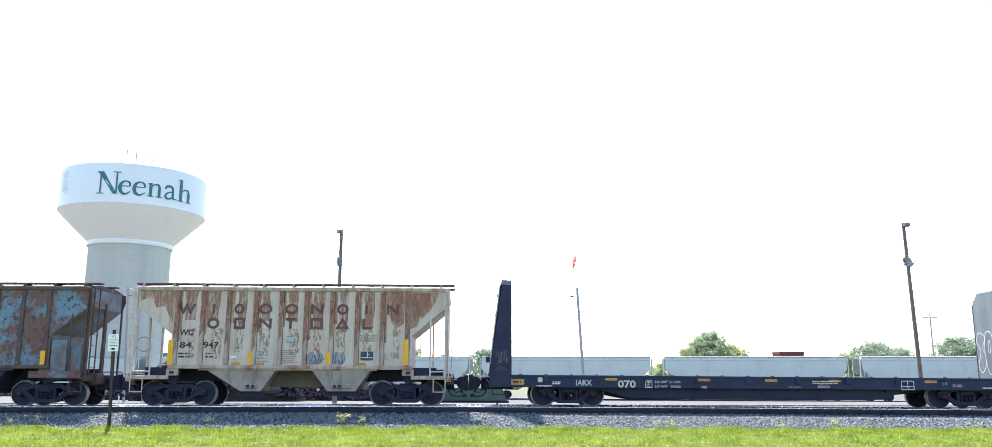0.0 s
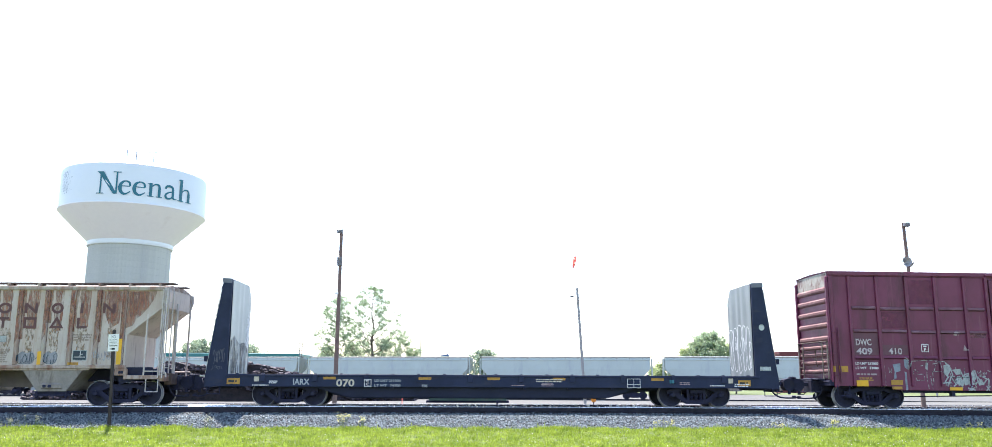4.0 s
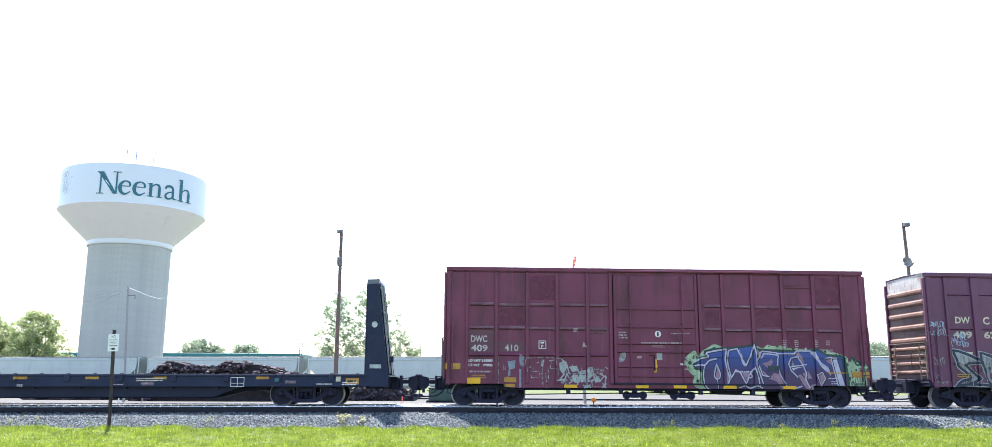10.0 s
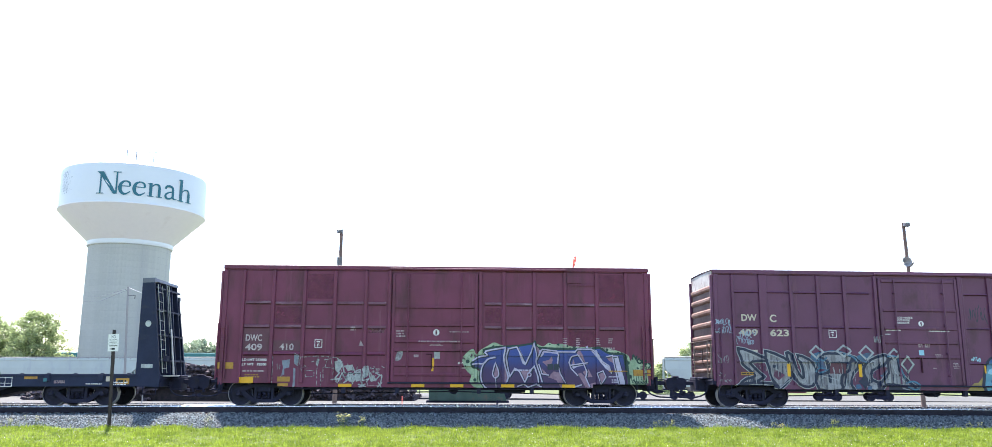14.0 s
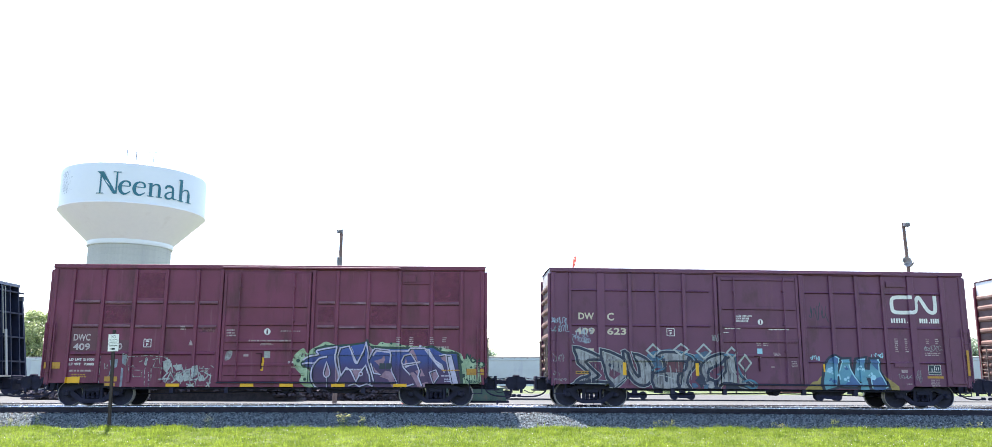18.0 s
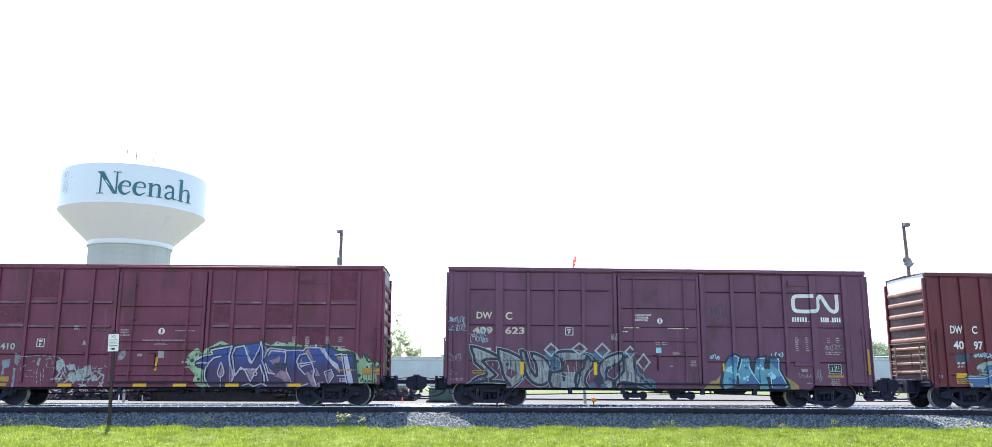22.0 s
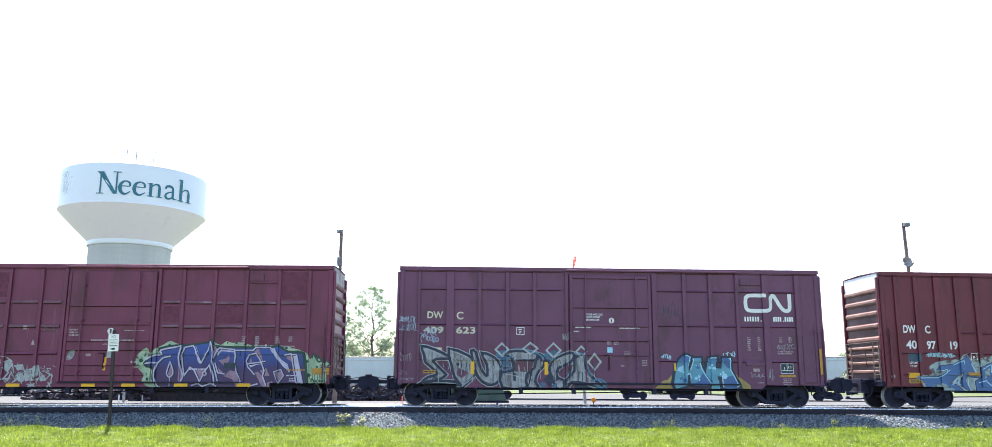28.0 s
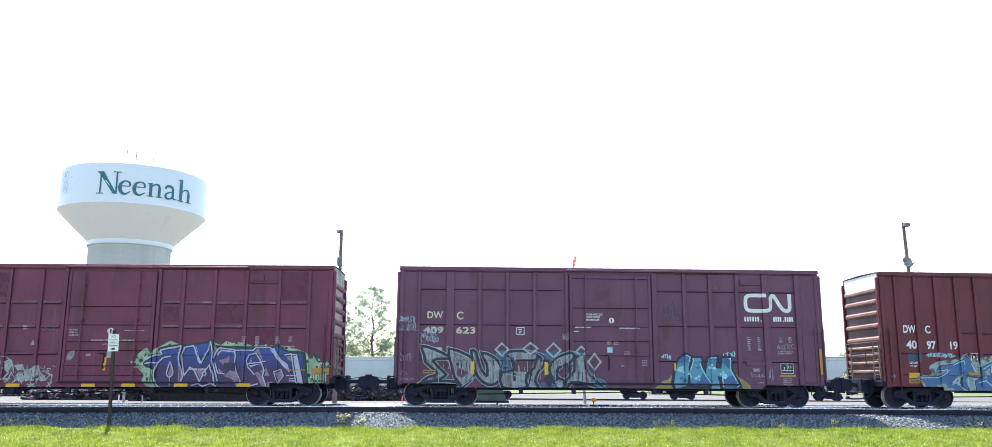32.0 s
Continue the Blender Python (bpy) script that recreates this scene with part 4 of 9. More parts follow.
    for x in (d0 - 0.16, d1 + 0.04):
        part("door_post", Geo().box(x, x + 0.12, NEAR - 0.085, NEAR, 0.82, 4.83, 0.014), paint, car)
        rel.append((x, x + 0.12, 0.82, 4.83, 0.085))
    # ends
    for s, e in ((-1, a), (1, b)):
        ep = part("end_wall", Geo().box(min(e, e - s * 0.05), max(e, e - s * 0.05), NEAR + 0.05, -NEAR - 0.05, 1.0, 4.93), end_sheet if s < 0 or far_ribs else paint, car)
        for i, z in enumerate((1.33, 1.65, 1.93, 2.21, 2.53, 3.02, 3.48, 3.92, 4.34)):
            g = Geo()
            yy = 1.36
            prof = [(0.0, -0.12), (0.05, -0.10), (0.085, -0.04), (0.085, 0.05), (0.04, 0.11), (0.0, 0.12)]
            v = [(e + s * p, y * w, z + q * (0.85 if i > 3 else 0.62)) for y, w in ((-yy, 1), (-yy + 0.12, 1), (yy - 0.12, 1), (yy, 1)) for p, q in prof]
            v = [(e + s * 0.002 if abs(p[1]) == yy else p[0], p[1], p[2]) for p in v]
            f = [(r * 6 + j, r * 6 + j + 1, (r + 1) * 6 + j + 1, (r + 1) * 6 + j) for r in range(3) for j in range(5)]
            part("end_rib", g.add(v, f), end_ribs if s < 0 else far_ribs or paint, ep)
        part("end_marking", Geo().box(min(e + s * 0.002, e + s * 0.02), max(e + s * 0.002, e + s * 0.02), NEAR + 0.1, 1.3, 4.43, 4.955), end_mark, ep, "dirty white painted panel")
        for y in (NEAR + 0.06, -NEAR - 0.06):
            part("end_post", Geo().box(min(e, e + s * 0.10), max(e, e + s * 0.10), y - 0.06, y + 0.06, 1.0, 4.8, 0.02), paint, car)
        part("end_sill", Geo().box(min(e - s * 0.1, e + s * 0.12), max(e - s * 0.1, e + s * 0.12), -1.38, 1.38, 0.8, 1.02, 0.02), STEEL, car)
        ladder(car, -1.34, -0.9, 0, 1.05, 2.4, 5, LADDER_PALE, "end_ladder", "y", e + s * 0.14)
        ladder(car, 0.85, 1.25, 0, 1.05, 2.4, 5, LADDER_PALE, "end_ladder", "y", e + s * 0.14)
        part("crossover_grab", Geo().pipe([(e + s * 0.06, -1.37, 2.41), (e + s * 0.17, -1.37, 2.41), (e + s * 0.17, 1.28, 2.41), (e + s * 0.06, 1.28, 2.41)], 0.018, 6), RUST_DARK, car)
        part("brake_lever", Geo().pipe([(e + s * 0.1, -0.35, 1.5), (e + s * 0.16, -0.35, 1.62), (e + s * 0.16, -0.35, 2.12)], 0.018, 6), RUST_DARK, car)
        part("crossover_step", Geo().box(min(e, e + s * 0.32), max(e, e + s * 0.32), -0.8, 0.8, 1.02, 1.06, 0.004), STEEL, car)
        # corner ladder on the side, and its stirrup
        lx = e - s * 0.09
        ladder(car, lx - 0.17, lx + 0.14, NEAR - 0.05, 0.95, 2.9, 5, paint, "side_ladder")
        part("stirrup", Geo().pipe([(e - s * 0.08, NEAR - 0.05, 0.82), (e - s * 0.08, NEAR - 0.05, 0.46), (e - s * 0.52, NEAR - 0.05, 0.46), (e - s * 0.52, NEAR - 0.05, 0.82)], 0.016, 6), STEEL, car)
    coupler(car, a, -1, reach[0])
    coupler(car, b, 1, reach[1])
    # under the floor
    part("center_sill", Geo().box(a + 0.4, b - 0.4, -0.32, 0.32, 0.62, 0.98, 0.01), STEEL, car)
    for x in (a + 4.4, a + 6.3, a + 9.2, a + 11.1):
        part("crossbearer", Geo().prism([(x - 0.06, 0.70), (x + 0.06, 0.70), (x + 0.06, 0.98), (x - 0.06, 0.98)], -1.38, 1.38), STEEL, car)
        part("sill_bracket", Geo().box(x - 0.07, x + 0.07, NEAR + 0.02, NEAR + 0.2, 0.46, 0.68, 0.01), STEEL, car)
    part("brake_pipe", Geo().pipe([(a + 2.6, NEAR + 0.16, 0.615), (b - 2.4, NEAR + 0.16, 0.615)], 0.03, 8), STEEL, car)
    part("brake_cylinder", Geo().lathe([(0.001, -0.35), (0.16, -0.35), (0.19, -0.3), (0.19, 0.25), (0.16, 0.32), (0.001, 0.34)], 14, "y", (0.6, -0.7, 0.62)), STEEL, car)
    part("air_reservoir", Geo().tube((b - 5.6, -0.75, 0.66), (b - 4.5, -0.75, 0.66), 0.17, seg=14), STEEL, car)
    part("brake_rod", Geo().pipe([(a + 2.9, -0.2, 0.42), (0.6, -0.4, 0.52), (b - 2.9, -0.2, 0.42)], 0.02, 6), STEEL, car)
    part("drop_bracket", Geo().prism([(b - 5.9, 0.70), (b - 4.2, 0.70), (b - 4.7, 0.46), (b - 5.4, 0.46)], -0.95, -0.9), STEEL, car)
    wheels = []
    for xt in trucks:
        running_gear(car, xt - xc, wheels)
    CARS.append((car, xc, trucks[0] - xc, trucks[1] - xc, wheels))
    sd = Side(car, NEAR, rel, (a + 2.1, b - 2.1, 0.67, 0.80))
    # shade painted as dark strips under the seams and rails and beside the door
    rnd = random.Random(len(posts) + 7)
    flat, up = ([], []), ([], [])

    def strip(store, x0, x1, z0, z1):
        k = len(store[0])
        store[0].extend([(x0, z0), (x1, z0), (x1, z1), (x0, z1)])
        store[1].append((k, k + 1, k + 2, k + 3))

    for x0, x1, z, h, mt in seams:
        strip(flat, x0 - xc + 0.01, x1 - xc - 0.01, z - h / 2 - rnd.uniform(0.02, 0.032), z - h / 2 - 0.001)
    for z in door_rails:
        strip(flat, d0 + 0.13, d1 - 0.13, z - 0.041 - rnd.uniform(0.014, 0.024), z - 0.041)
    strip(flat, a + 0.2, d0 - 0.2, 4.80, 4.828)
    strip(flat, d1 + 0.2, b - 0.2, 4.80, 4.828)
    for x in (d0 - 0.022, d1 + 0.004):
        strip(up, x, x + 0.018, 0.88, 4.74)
    sd.paint("grime_line", [flat, up], SHADE_AND_HANDLE, 0.5)
    return car, xc, sd


def lines(shapes, w):
    return [ribbon(p, w) for p in shapes]


def scrawl(side, x0, x1, z0, z1, material, seed, n=5, w=0.03, level=1, label=""):
    """A loose hand-sprayed tag of looping strokes that spells nothing."""
    rnd, sh = random.Random(seed), []
    step, tall = (x1 - x0) / n, z1 - z0
    for i in range(n):
        cx, cz = x0 + step * (i + 0.5) + rnd.uniform(-0.2, 0.2) * step, z0 + tall * rnd.uniform(0.35, 0.65)
        rx, rz = max(step * rnd.uniform(0.35, 0.6), 0.03), tall * rnd.uniform(0.28, 0.5)
        a, turn = rnd.uniform(0, 6.28), rnd.choice((-1, 1)) * rnd.uniform(2.6, 5.4)
        k = 9
        arc = [(cx + rx * math.cos(a + turn * q / k), cz + rz * math.sin(a + turn * q / k)) for q in range(k + 1)]
        if rnd.random() < 0.6:
            arc.append((arc[-1][0] + rnd.uniform(-1.0, 1.0) * step, arc[-1][1] + rnd.uniform(-0.4, 0.4) * tall))
        sh.append(ribbon(arc, w))
        if rnd.random() < 0.45:
            p = (cx + rnd.uniform(-0.4, 0.4) * step, z0 + tall * rnd.uniform(0, 0.3))
            sh.append(ribbon([p, (p[0] + rnd.uniform(-0.3, 0.3) * step, p[1] + tall * rnd.uniform(0.4, 0.8))], w))
    return side.paint("sprayed_tag", sh, material, level, label)


def piece(side, letters, widths, mats, level, label):
    """Overlapping sprayed letter forms, each with its edge, rim and fill."""
    for k, strokes in enumerate(letters):
        L = [smooth_line(p, 4) for p in strokes]
        for i, (w, m) in enumerate(zip(widths, mats)):
            side.paint(("sprayed_edge", "sprayed_rim", "sprayed_form")[i + 3 - len(widths)], lines(L, w), m, level + 3 * k + i, label if i == len(widths) - 1 else "")


# the older boxcar
def car_a():
    P = [(-14.73, -14.63), (-13.68, -13.56), (-12.57, -12.45), (-11.48, -11.36), (-10.37, -10.25), (-5.39, -5.27), (-4.28, -4.16), (-3.16, -3.04), (-2.0, -1.88), (-0.92, -0.80)]
    cols = [(-14.63, -13.68), (-13.56, -12.57), (-12.45, -11.48), (-11.36, -10.37), (-10.25, -9.55), (-6.05, -5.39), (-5.27, -4.28), (-4.16, -3.16), (-3.04, -2.0), (-1.88, -0.92)]
    rnd = random.Random(2)
    S = []
    for x0, x1 in cols:
        for z in (3.64, 2.79, 1.85):
            S.append((x0 + 0.03, x1 - 0.03, z + rnd.uniform(-0.015, 0.015), 0.105, SEAM if z > 2.5 else MAROON_A))
    car, xc, sd = boxcar(-15.42, -0.03, (-13.87, -1.76), P, (-9.36, -6.28), S, (3.52, 2.87, 2.28, 1.98, 1.45, 1.12), MAROON_A, "maroon boxcar with faded stencils and a sprayed blue piece", end_ribs=RIB_LIT, end_sheet=MAROON_A, end_mark=BEIGE_MARK, reach=(0.98, 1.19), far_ribs=RIB_LIT)
    X = lambda *v: [t - xc for t in v]

    def T(s, x0, x1, z0, z1, m=WHITE, lv=2):
        sd.text(s, x0 - xc, x1 - xc, z0, z1, m, lv)

    sd.patch("repainted_patch", *X(-14.62, -13.69), 1.92, 2.72, PATCH_BROWN)
    sd.patch("repainted_patch", *X(-13.55, -12.60), 1.93, 2.30, PATCH_BROWN)
    for x0, x1, z0, z1, m in ((-10.2, -9.62, 2.58, 2.74, SEAM_FAINT), (-6.0, -5.45, 2.95, 3.5, PANEL_RED), (-4.1, -3.2, 2.9, 3.55, PANEL_RED), (-12.4, -11.5, 3.8, 4.7, PANEL_RED), (-2.98, -2.05, 1.95, 2.7, PANEL_RED), (-1.84, -0.95, 3.75, 4.75, PANEL_RED), (-13.5, -12.6, 2.9, 3.5, PANEL_RED)):
        sd.patch("repainted_patch", *X(x0, x1), z0, z1, m, 0.8)
    T("DWC", -14.53, -13.95, 2.27, 2.51, WORN_WHITE)
    T("409", -14.53, -13.93, 1.94, 2.18, WORN_WHITE)
    T("410", -13.33, -12.82, 1.96, 2.19, WORN_WHITE)
    T("LD LMT 213000", -14.61, -13.75, 1.575, 1.66)
    T("LT WT   73000", -14.61, -13.75, 1.41, 1.50)
    sd.bars(*X(-14.60, -13.77), 1.17, 1.28, 1, PALE, 2, 4)
    sd.bars(*X(-14.5, -13.9), 0.98, 1.13, 2, ORANGE_OLD, 2, 8)
    sd.frame_mark(*X(-12.08, -11.83), 2.06, 2.33)
    sd.bars(*X(-12.03, -11.87), 2.22, 2.30, 1, WHITE, 2, 5)
    T("F", -12.0, -11.92, 2.09, 2.19)
    T("SEAL", -6.98, -6.70, 1.50, 1.57)
    sd.bars(*X(-9.2, -8.85), 2.42, 2.70, 3, PALE, 2, 21)
    sd.bars(*X(-8.55, -6.85), 2.24, 2.33, 1, PALE, 2, 22)
    sd.bars(*X(-8.0, -7.5), 2.12, 2.21, 2, PALE, 2, 23)
    sd.bars(*X(-7.35, -6.45), 2.60, 2.66, 1, PALE, 2, 24)
    sd.bars(*X(-6.9, -6.5), 1.3, 1.42, 1, PALE, 2, 27)
    sd.paint("round_mark", [fill([(-7.76 - xc + 0.115 * math.cos(i * 0.3927), 2.61 + 0.115 * math.sin(i * 0.3927)) for i in range(16)])], WHITE, 2)
    sd.patch("data_slot", *X(-7.79, -7.73), 2.53, 2.69, PATCH_BROWN, 3)
    sd.patch("paper_placard", *X(-7.83, -7.62), 1.68, 1.92, SPRAY_PALE, 2)
    sd.patch("paper_placard", *X(-8.55, -8.38), 1.73, 1.82, PALE, 2)
    sd.paint("sprayed_tag", [fill(smooth_line([(-9.2 - xc, 1.62), (-9.14 - xc, 1.9), (-8.95 - xc, 1.93), (-8.98 - xc, 1.7), (-9.1 - xc, 1.6)], 3, True))], CHALK, 2)
    sd.patch("yellow_reflector", *X(-7.93, -7.82), 1.40, 1.70, YELLOW, 3, "yellow reflective tag")
    sd.patch("yellow_reflector", *X(-7.93, -7.84), 1.24, 1.37, YELLOW, 3)
    sd.paint("triangle_mark", [fill([(-10.52 - xc, 2.12), (-10.34 - xc, 2.12), (-10.46 - xc, 2.32)])], PALE, 2)
    for z in (2.72, 2.64):
        sd.bars(*X(-10.85, -10.62), z, z + 0.1, 1, PALE, 2, int(z * 100))
    for x0, x1, z0, z1, m in ((-14.65, -14.18, 0.80, 1.01, YELLOW), (-15.22, -14.9, 1.30, 1.52, ORANGE_OLD), (-15.46, -15.37, 1.30, 1.52, ORANGE_OLD), (-13.34, -12.90, 0.86, 1.03, ORANGE_OLD), (-13.42, -12.95, 0.70, 0.80, ORANGE_OLD),
                              (-0.66, -0.30, 1.10, 1.32, ORANGE_OLD), (-0.17, -0.04, 1.10, 1.32, ORANGE_OLD)):
        sd.patch("reflector_tag", *X(x0, x1), z0, z1, m, 18, "yellow reflective tag" if m is YELLOW else "")
    for x in (-11.19, -8.62, -7.24, -5.43, -3.25):
        sd.patch("yellow_reflector", *X(x, x + 0.47), 0.68, 0.79, YELLOW, 30, "yellow reflective tag")
    for x, n in ((-3.2, 6), (-2.72, 7), (-2.0, 4), (-1.55, 3)):
        sd.bars(*X(x, x + 0.17), 2.45 - n * 0.07, 2.45, n, PALE, 2, int(-x * 10))
    sd.bars(*X(-2.05, -1.28), 1.98, 2.12, 2, PALE, 2, 31)
    # pale buffed tags
    def D(pts):
        return [(-14.3317 - xc + 0.007628 * u - 0.000155 * v, 2.2935 - 0.007461 * v) for u, v in pts]

    for k, c in enumerate(([(148, 94), (186, 88), (184, 126), (162, 132), (164, 160), (150, 166), (156, 128)], [(203, 66), (226, 72), (220, 118), (206, 108)], [(204, 128), (214, 132), (216, 214), (206, 220)])):
        sd.paint("sprayed_form", [fill(D(c))], SPRAY_BLUEGREY, 2 + 0.2 * k, "thin blue grey spray")
    for k, c in enumerate(([(392, 98), (420, 88), (432, 116), (412, 152), (396, 136)], [(446, 168), (470, 146), (502, 184), (468, 194)], [(522, 130), (546, 124), (552, 160), (534, 178)], [(442, 122), (474, 114), (486, 136), (456, 142)], [(488, 150), (512, 140), (516, 186), (496, 192)], [(556, 172), (578, 160), (592, 186), (566, 192)], [(310, 84), (322, 86), (316, 122), (306, 112)])):
        sd.paint("sprayed_form", [fill(D(c))], SPRAY_PALE, 2.2 + 0.2 * k, "pale worn spray paint")
    pale = [[(395, 100), (410, 130), (430, 110), (440, 152)], [(415, 190), (430, 150), (450, 185), (462, 150)], [(440, 120), (475, 115), (490, 150), (465, 160)], [(485, 192), (495, 140), (515, 135), (520, 192)], [(530, 128), (528, 186), (552, 180)], [(530, 124), (548, 120), (560, 170), (545, 192)], [(560, 150), (585, 186), (602, 165)], [(585, 150), (615, 165), (610, 202)], [(508, 204), (542, 214)], [(525, 196), (525, 220)], [(540, 202), (512, 216)], [(600, 196), (614, 218)], [(616, 196), (598, 216)], [(405, 84), (426, 100), (400, 132), (418, 150), (398, 176)], [(440, 196), (470, 176), (482, 200)], [(382, 182), (420, 178)]]
    sd.paint("sprayed_tag", lines([D(c) for c in pale], 0.045), SPRAY_PALE, 4, "pale worn spray paint")
    thin = [[(105, 74), (110, 215)], [(128, 108), (130, 136), (142, 112), (140, 134)], [(150, 165), (132, 218)], [(205, 60), (226, 70), (222, 122)], [(235, 80), (230, 112)], [(235, 78), (320, 72), (412, 80)], [(250, 125), (256, 116), (262, 130), (276, 120)], [(258, 140), (262, 170), (300, 168), (300, 140), (258, 140)]]
    thin += [[(315, 80), (312, 150), (318, 216)], [(330, 150), (336, 216)], [(345, 90), (376, 84), (386, 130)], [(340, 125), (392, 128), (388, 166)], [(340, 125), (344, 180), (336, 200)], [(284, 100), (312, 92)], [(356, 96), (350, 122)], [(240, 118), (244, 150)], [(560, 130), (600, 132)], [(612, 118), (624, 126)], [(566, 146), (600, 148)]]
    sd.paint("sprayed_tag", lines([D(c) for c in thin], 0.022), CHALK_THIN, 4.6, "pale worn spray paint")
    blot = random.Random(41)
    sd.paint("sprayed_fleck", [ribbon(D([(u, v), (u + blot.uniform(-6, 6), v + blot.uniform(6, 24))]), blot.uniform(0.012, 0.03)) for u, v in ((blot.uniform(395, 612), blot.uniform(105, 190)) for _ in range(46))], CHALK_THIN, 5.2)
    for x0, x1, z0, z1, sd_ in ((422, 520, 1.13, 1.17, 46), (566, 600, 1.22, 1.26, 47), (540, 600, 0.72, 0.75, 48)):
        sd.bars(D([(x0, 0)])[0][0], D([(x1, 0)])[0][0], z0, z1, 1, BLACK_LETTER if sd_ == 46 else PALE, 6, sd_)
    # the large piece: green fringe, dark edge, a blend from blue to plum, lilac outlines
    def G(pts):
        return [(-7.2256 - xc + 0.00737 * u + 0.00046 * v, 2.456 - 0.007351 * v) for u, v in pts]

    def F(name, pts, m, lv, soft=0, label=""):
        sd.paint(name, [fill(smooth_line(G(pts), soft, True) if soft else G(pts))], m, lv, label)

    F("sprayed_cloud", [(48, 112), (58, 90), (78, 72), (104, 58), (118, 84), (140, 62), (176, 42), (206, 26), (232, 34), (262, 48), (230, 70), (175, 92), (125, 108), (100, 138), (132, 170), (150, 210), (162, 246), (108, 245), (78, 214), (88, 186), (62, 156)], SPRAY_GREEN, 2, 3, "pale green sprayed fringe")
    F("sprayed_cloud", [(276, 56), (312, 40), (352, 46), (400, 26), (446, 44), (474, 26), (500, 34), (540, 30), (590, 44), (660, 46), (740, 46), (790, 58), (838, 72), (860, 92), (780, 96), (660, 80), (540, 76), (420, 80), (330, 78)], SPRAY_GREEN, 2, 3)
    F("sprayed_cloud", [(838, 92), (858, 82), (872, 112), (884, 92), (906, 100), (930, 120), (962, 124), (968, 146), (946, 152), (948, 196), (942, 226), (850, 226), (846, 160)], SPRAY_GREEN, 2, 3)
    F("sprayed_edge", [(88, 126), (120, 92), (158, 84), (150, 58), (200, 44), (268, 40), (326, 36), (392, 28), (412, 18), (420, 44), (470, 48), (560, 50), (640, 52), (716, 46), (770, 70), (826, 74), (846, 92), (852, 226), (150, 250), (126, 196), (136, 150), (96, 148)], SPRAY_DGREEN, 3, 0, "dark green sprayed outline")
    rim = [(92, 128), (126, 94), (164, 88), (160, 62), (262, 46), (318, 43), (398, 30), (408, 22), (418, 60), (474, 55), (560, 57), (690, 53), (722, 48), (768, 77), (836, 80), (850, 110), (856, 224)]
    sd.paint("sprayed_edge", [ribbon(smooth_line(G(rim), 3), 0.08)], SPRAY_DGREEN, 3.4)
    sd.paint("sprayed_edge", [ribbon(smooth_line(G([(92, 128), (100, 146), (134, 152), (130, 206), (156, 250)]), 3), 0.09)], SPRAY_DGREEN, 3.6)
    F("sprayed_form", [(98, 130), (130, 98), (168, 92), (164, 66), (262, 50), (318, 48), (400, 34), (416, 66), (474, 60), (560, 62), (690, 58), (722, 54), (766, 82), (836, 86), (848, 222), (820, 236), (690, 246), (160, 248), (136, 208), (140, 152), (104, 142)], SPRAY_BLEND, 4, 0, "deep blue to plum sprayed lettering mass")
    # paler wedges between and inside the letters
    order = iter(range(100))
    wedge = lambda m, *pts: F("sprayed_wedge", pts, m, 6 + 0.12 * next(order))
    wedge(SPRAY_PINK, (262, 50), (278, 56), (264, 100), (270, 188), (246, 236), (252, 140), (250, 92))
    wedge(SPRAY_LILAC, (318, 48), (330, 52), (356, 122), (350, 134), (340, 126))
    wedge(SPRAY_PINK, (320, 164), (380, 157), (346, 217))
    wedge(SPRAY_PINK, (196, 178), (208, 126), (216, 140), (221, 178), (206, 196))
    wedge(SPRAY_PINK, (404, 40), (420, 48), (432, 66), (414, 104))
    wedge(SPRAY_LILAC, (428, 62), (444, 58), (512, 66), (516, 80), (452, 74), (434, 96), (424, 86))
    wedge(SPRAY_PINK, (436, 118), (472, 108), (486, 92), (490, 110), (470, 152), (452, 132))
    wedge(SPRAY_PINK, (424, 134), (436, 176), (464, 182), (440, 158))
    wedge(SPRAY_PINK, (460, 192), (490, 164), (518, 170), (532, 214), (548, 232), (520, 244), (500, 206))
    wedge(SPRAY_PINK, (582, 132), (590, 104), (598, 130))
    wedge(SPRAY_LILAC, (576, 134), (658, 120), (656, 130), (606, 142), (588, 152))
    wedge(SPRAY_PINK, (632, 166), (662, 154), (678, 190), (648, 192))
    wedge(SPRAY_PINK, (606, 176), (622, 170), (644, 192), (660, 236), (640, 240), (618, 196))
    wedge(SPRAY_PINK, (602, 66), (624, 56), (640, 90), (648, 124), (634, 118))
    wedge(SPRAY_LILAC, (676, 56), (706, 60), (732, 112), (764, 136), (774, 172), (744, 148), (716, 112))
    wedge(SPRAY_PINK, (700, 172), (732, 160), (744, 190), (716, 228), (706, 198))
    wedge(SPRAY_LILAC, (786, 90), (808, 90), (834, 226), (804, 226), (792, 166))
    wedge(SPRAY_PINK, (752, 92), (784, 86), (786, 124), (766, 112))
    wedge(SPRAY_PINK, (640, 230), (690, 216), (700, 244), (650, 248))
    above = iter(range(100))
    shade = lambda path: G([(u + 4, v + 3) for u, v in path])

    def rim_line(w, *path):
        k = next(above)
        sd.paint("sprayed_shade", [ribbon(shade(path), w + 0.008)], SPRAY_OUTLINE, 8.6 + 0.085 * k)
        sd.paint("sprayed_rim", [ribbon(G(path), w * 0.9)], SPRAY_LILAC, 11 + 0.16 * k)

    def round_line(w, *path):
        k = next(above)
        sd.paint("sprayed_shade", [ribbon(smooth_line(shade(path), 3), w + 0.008)], SPRAY_OUTLINE, 8.6 + 0.085 * k)
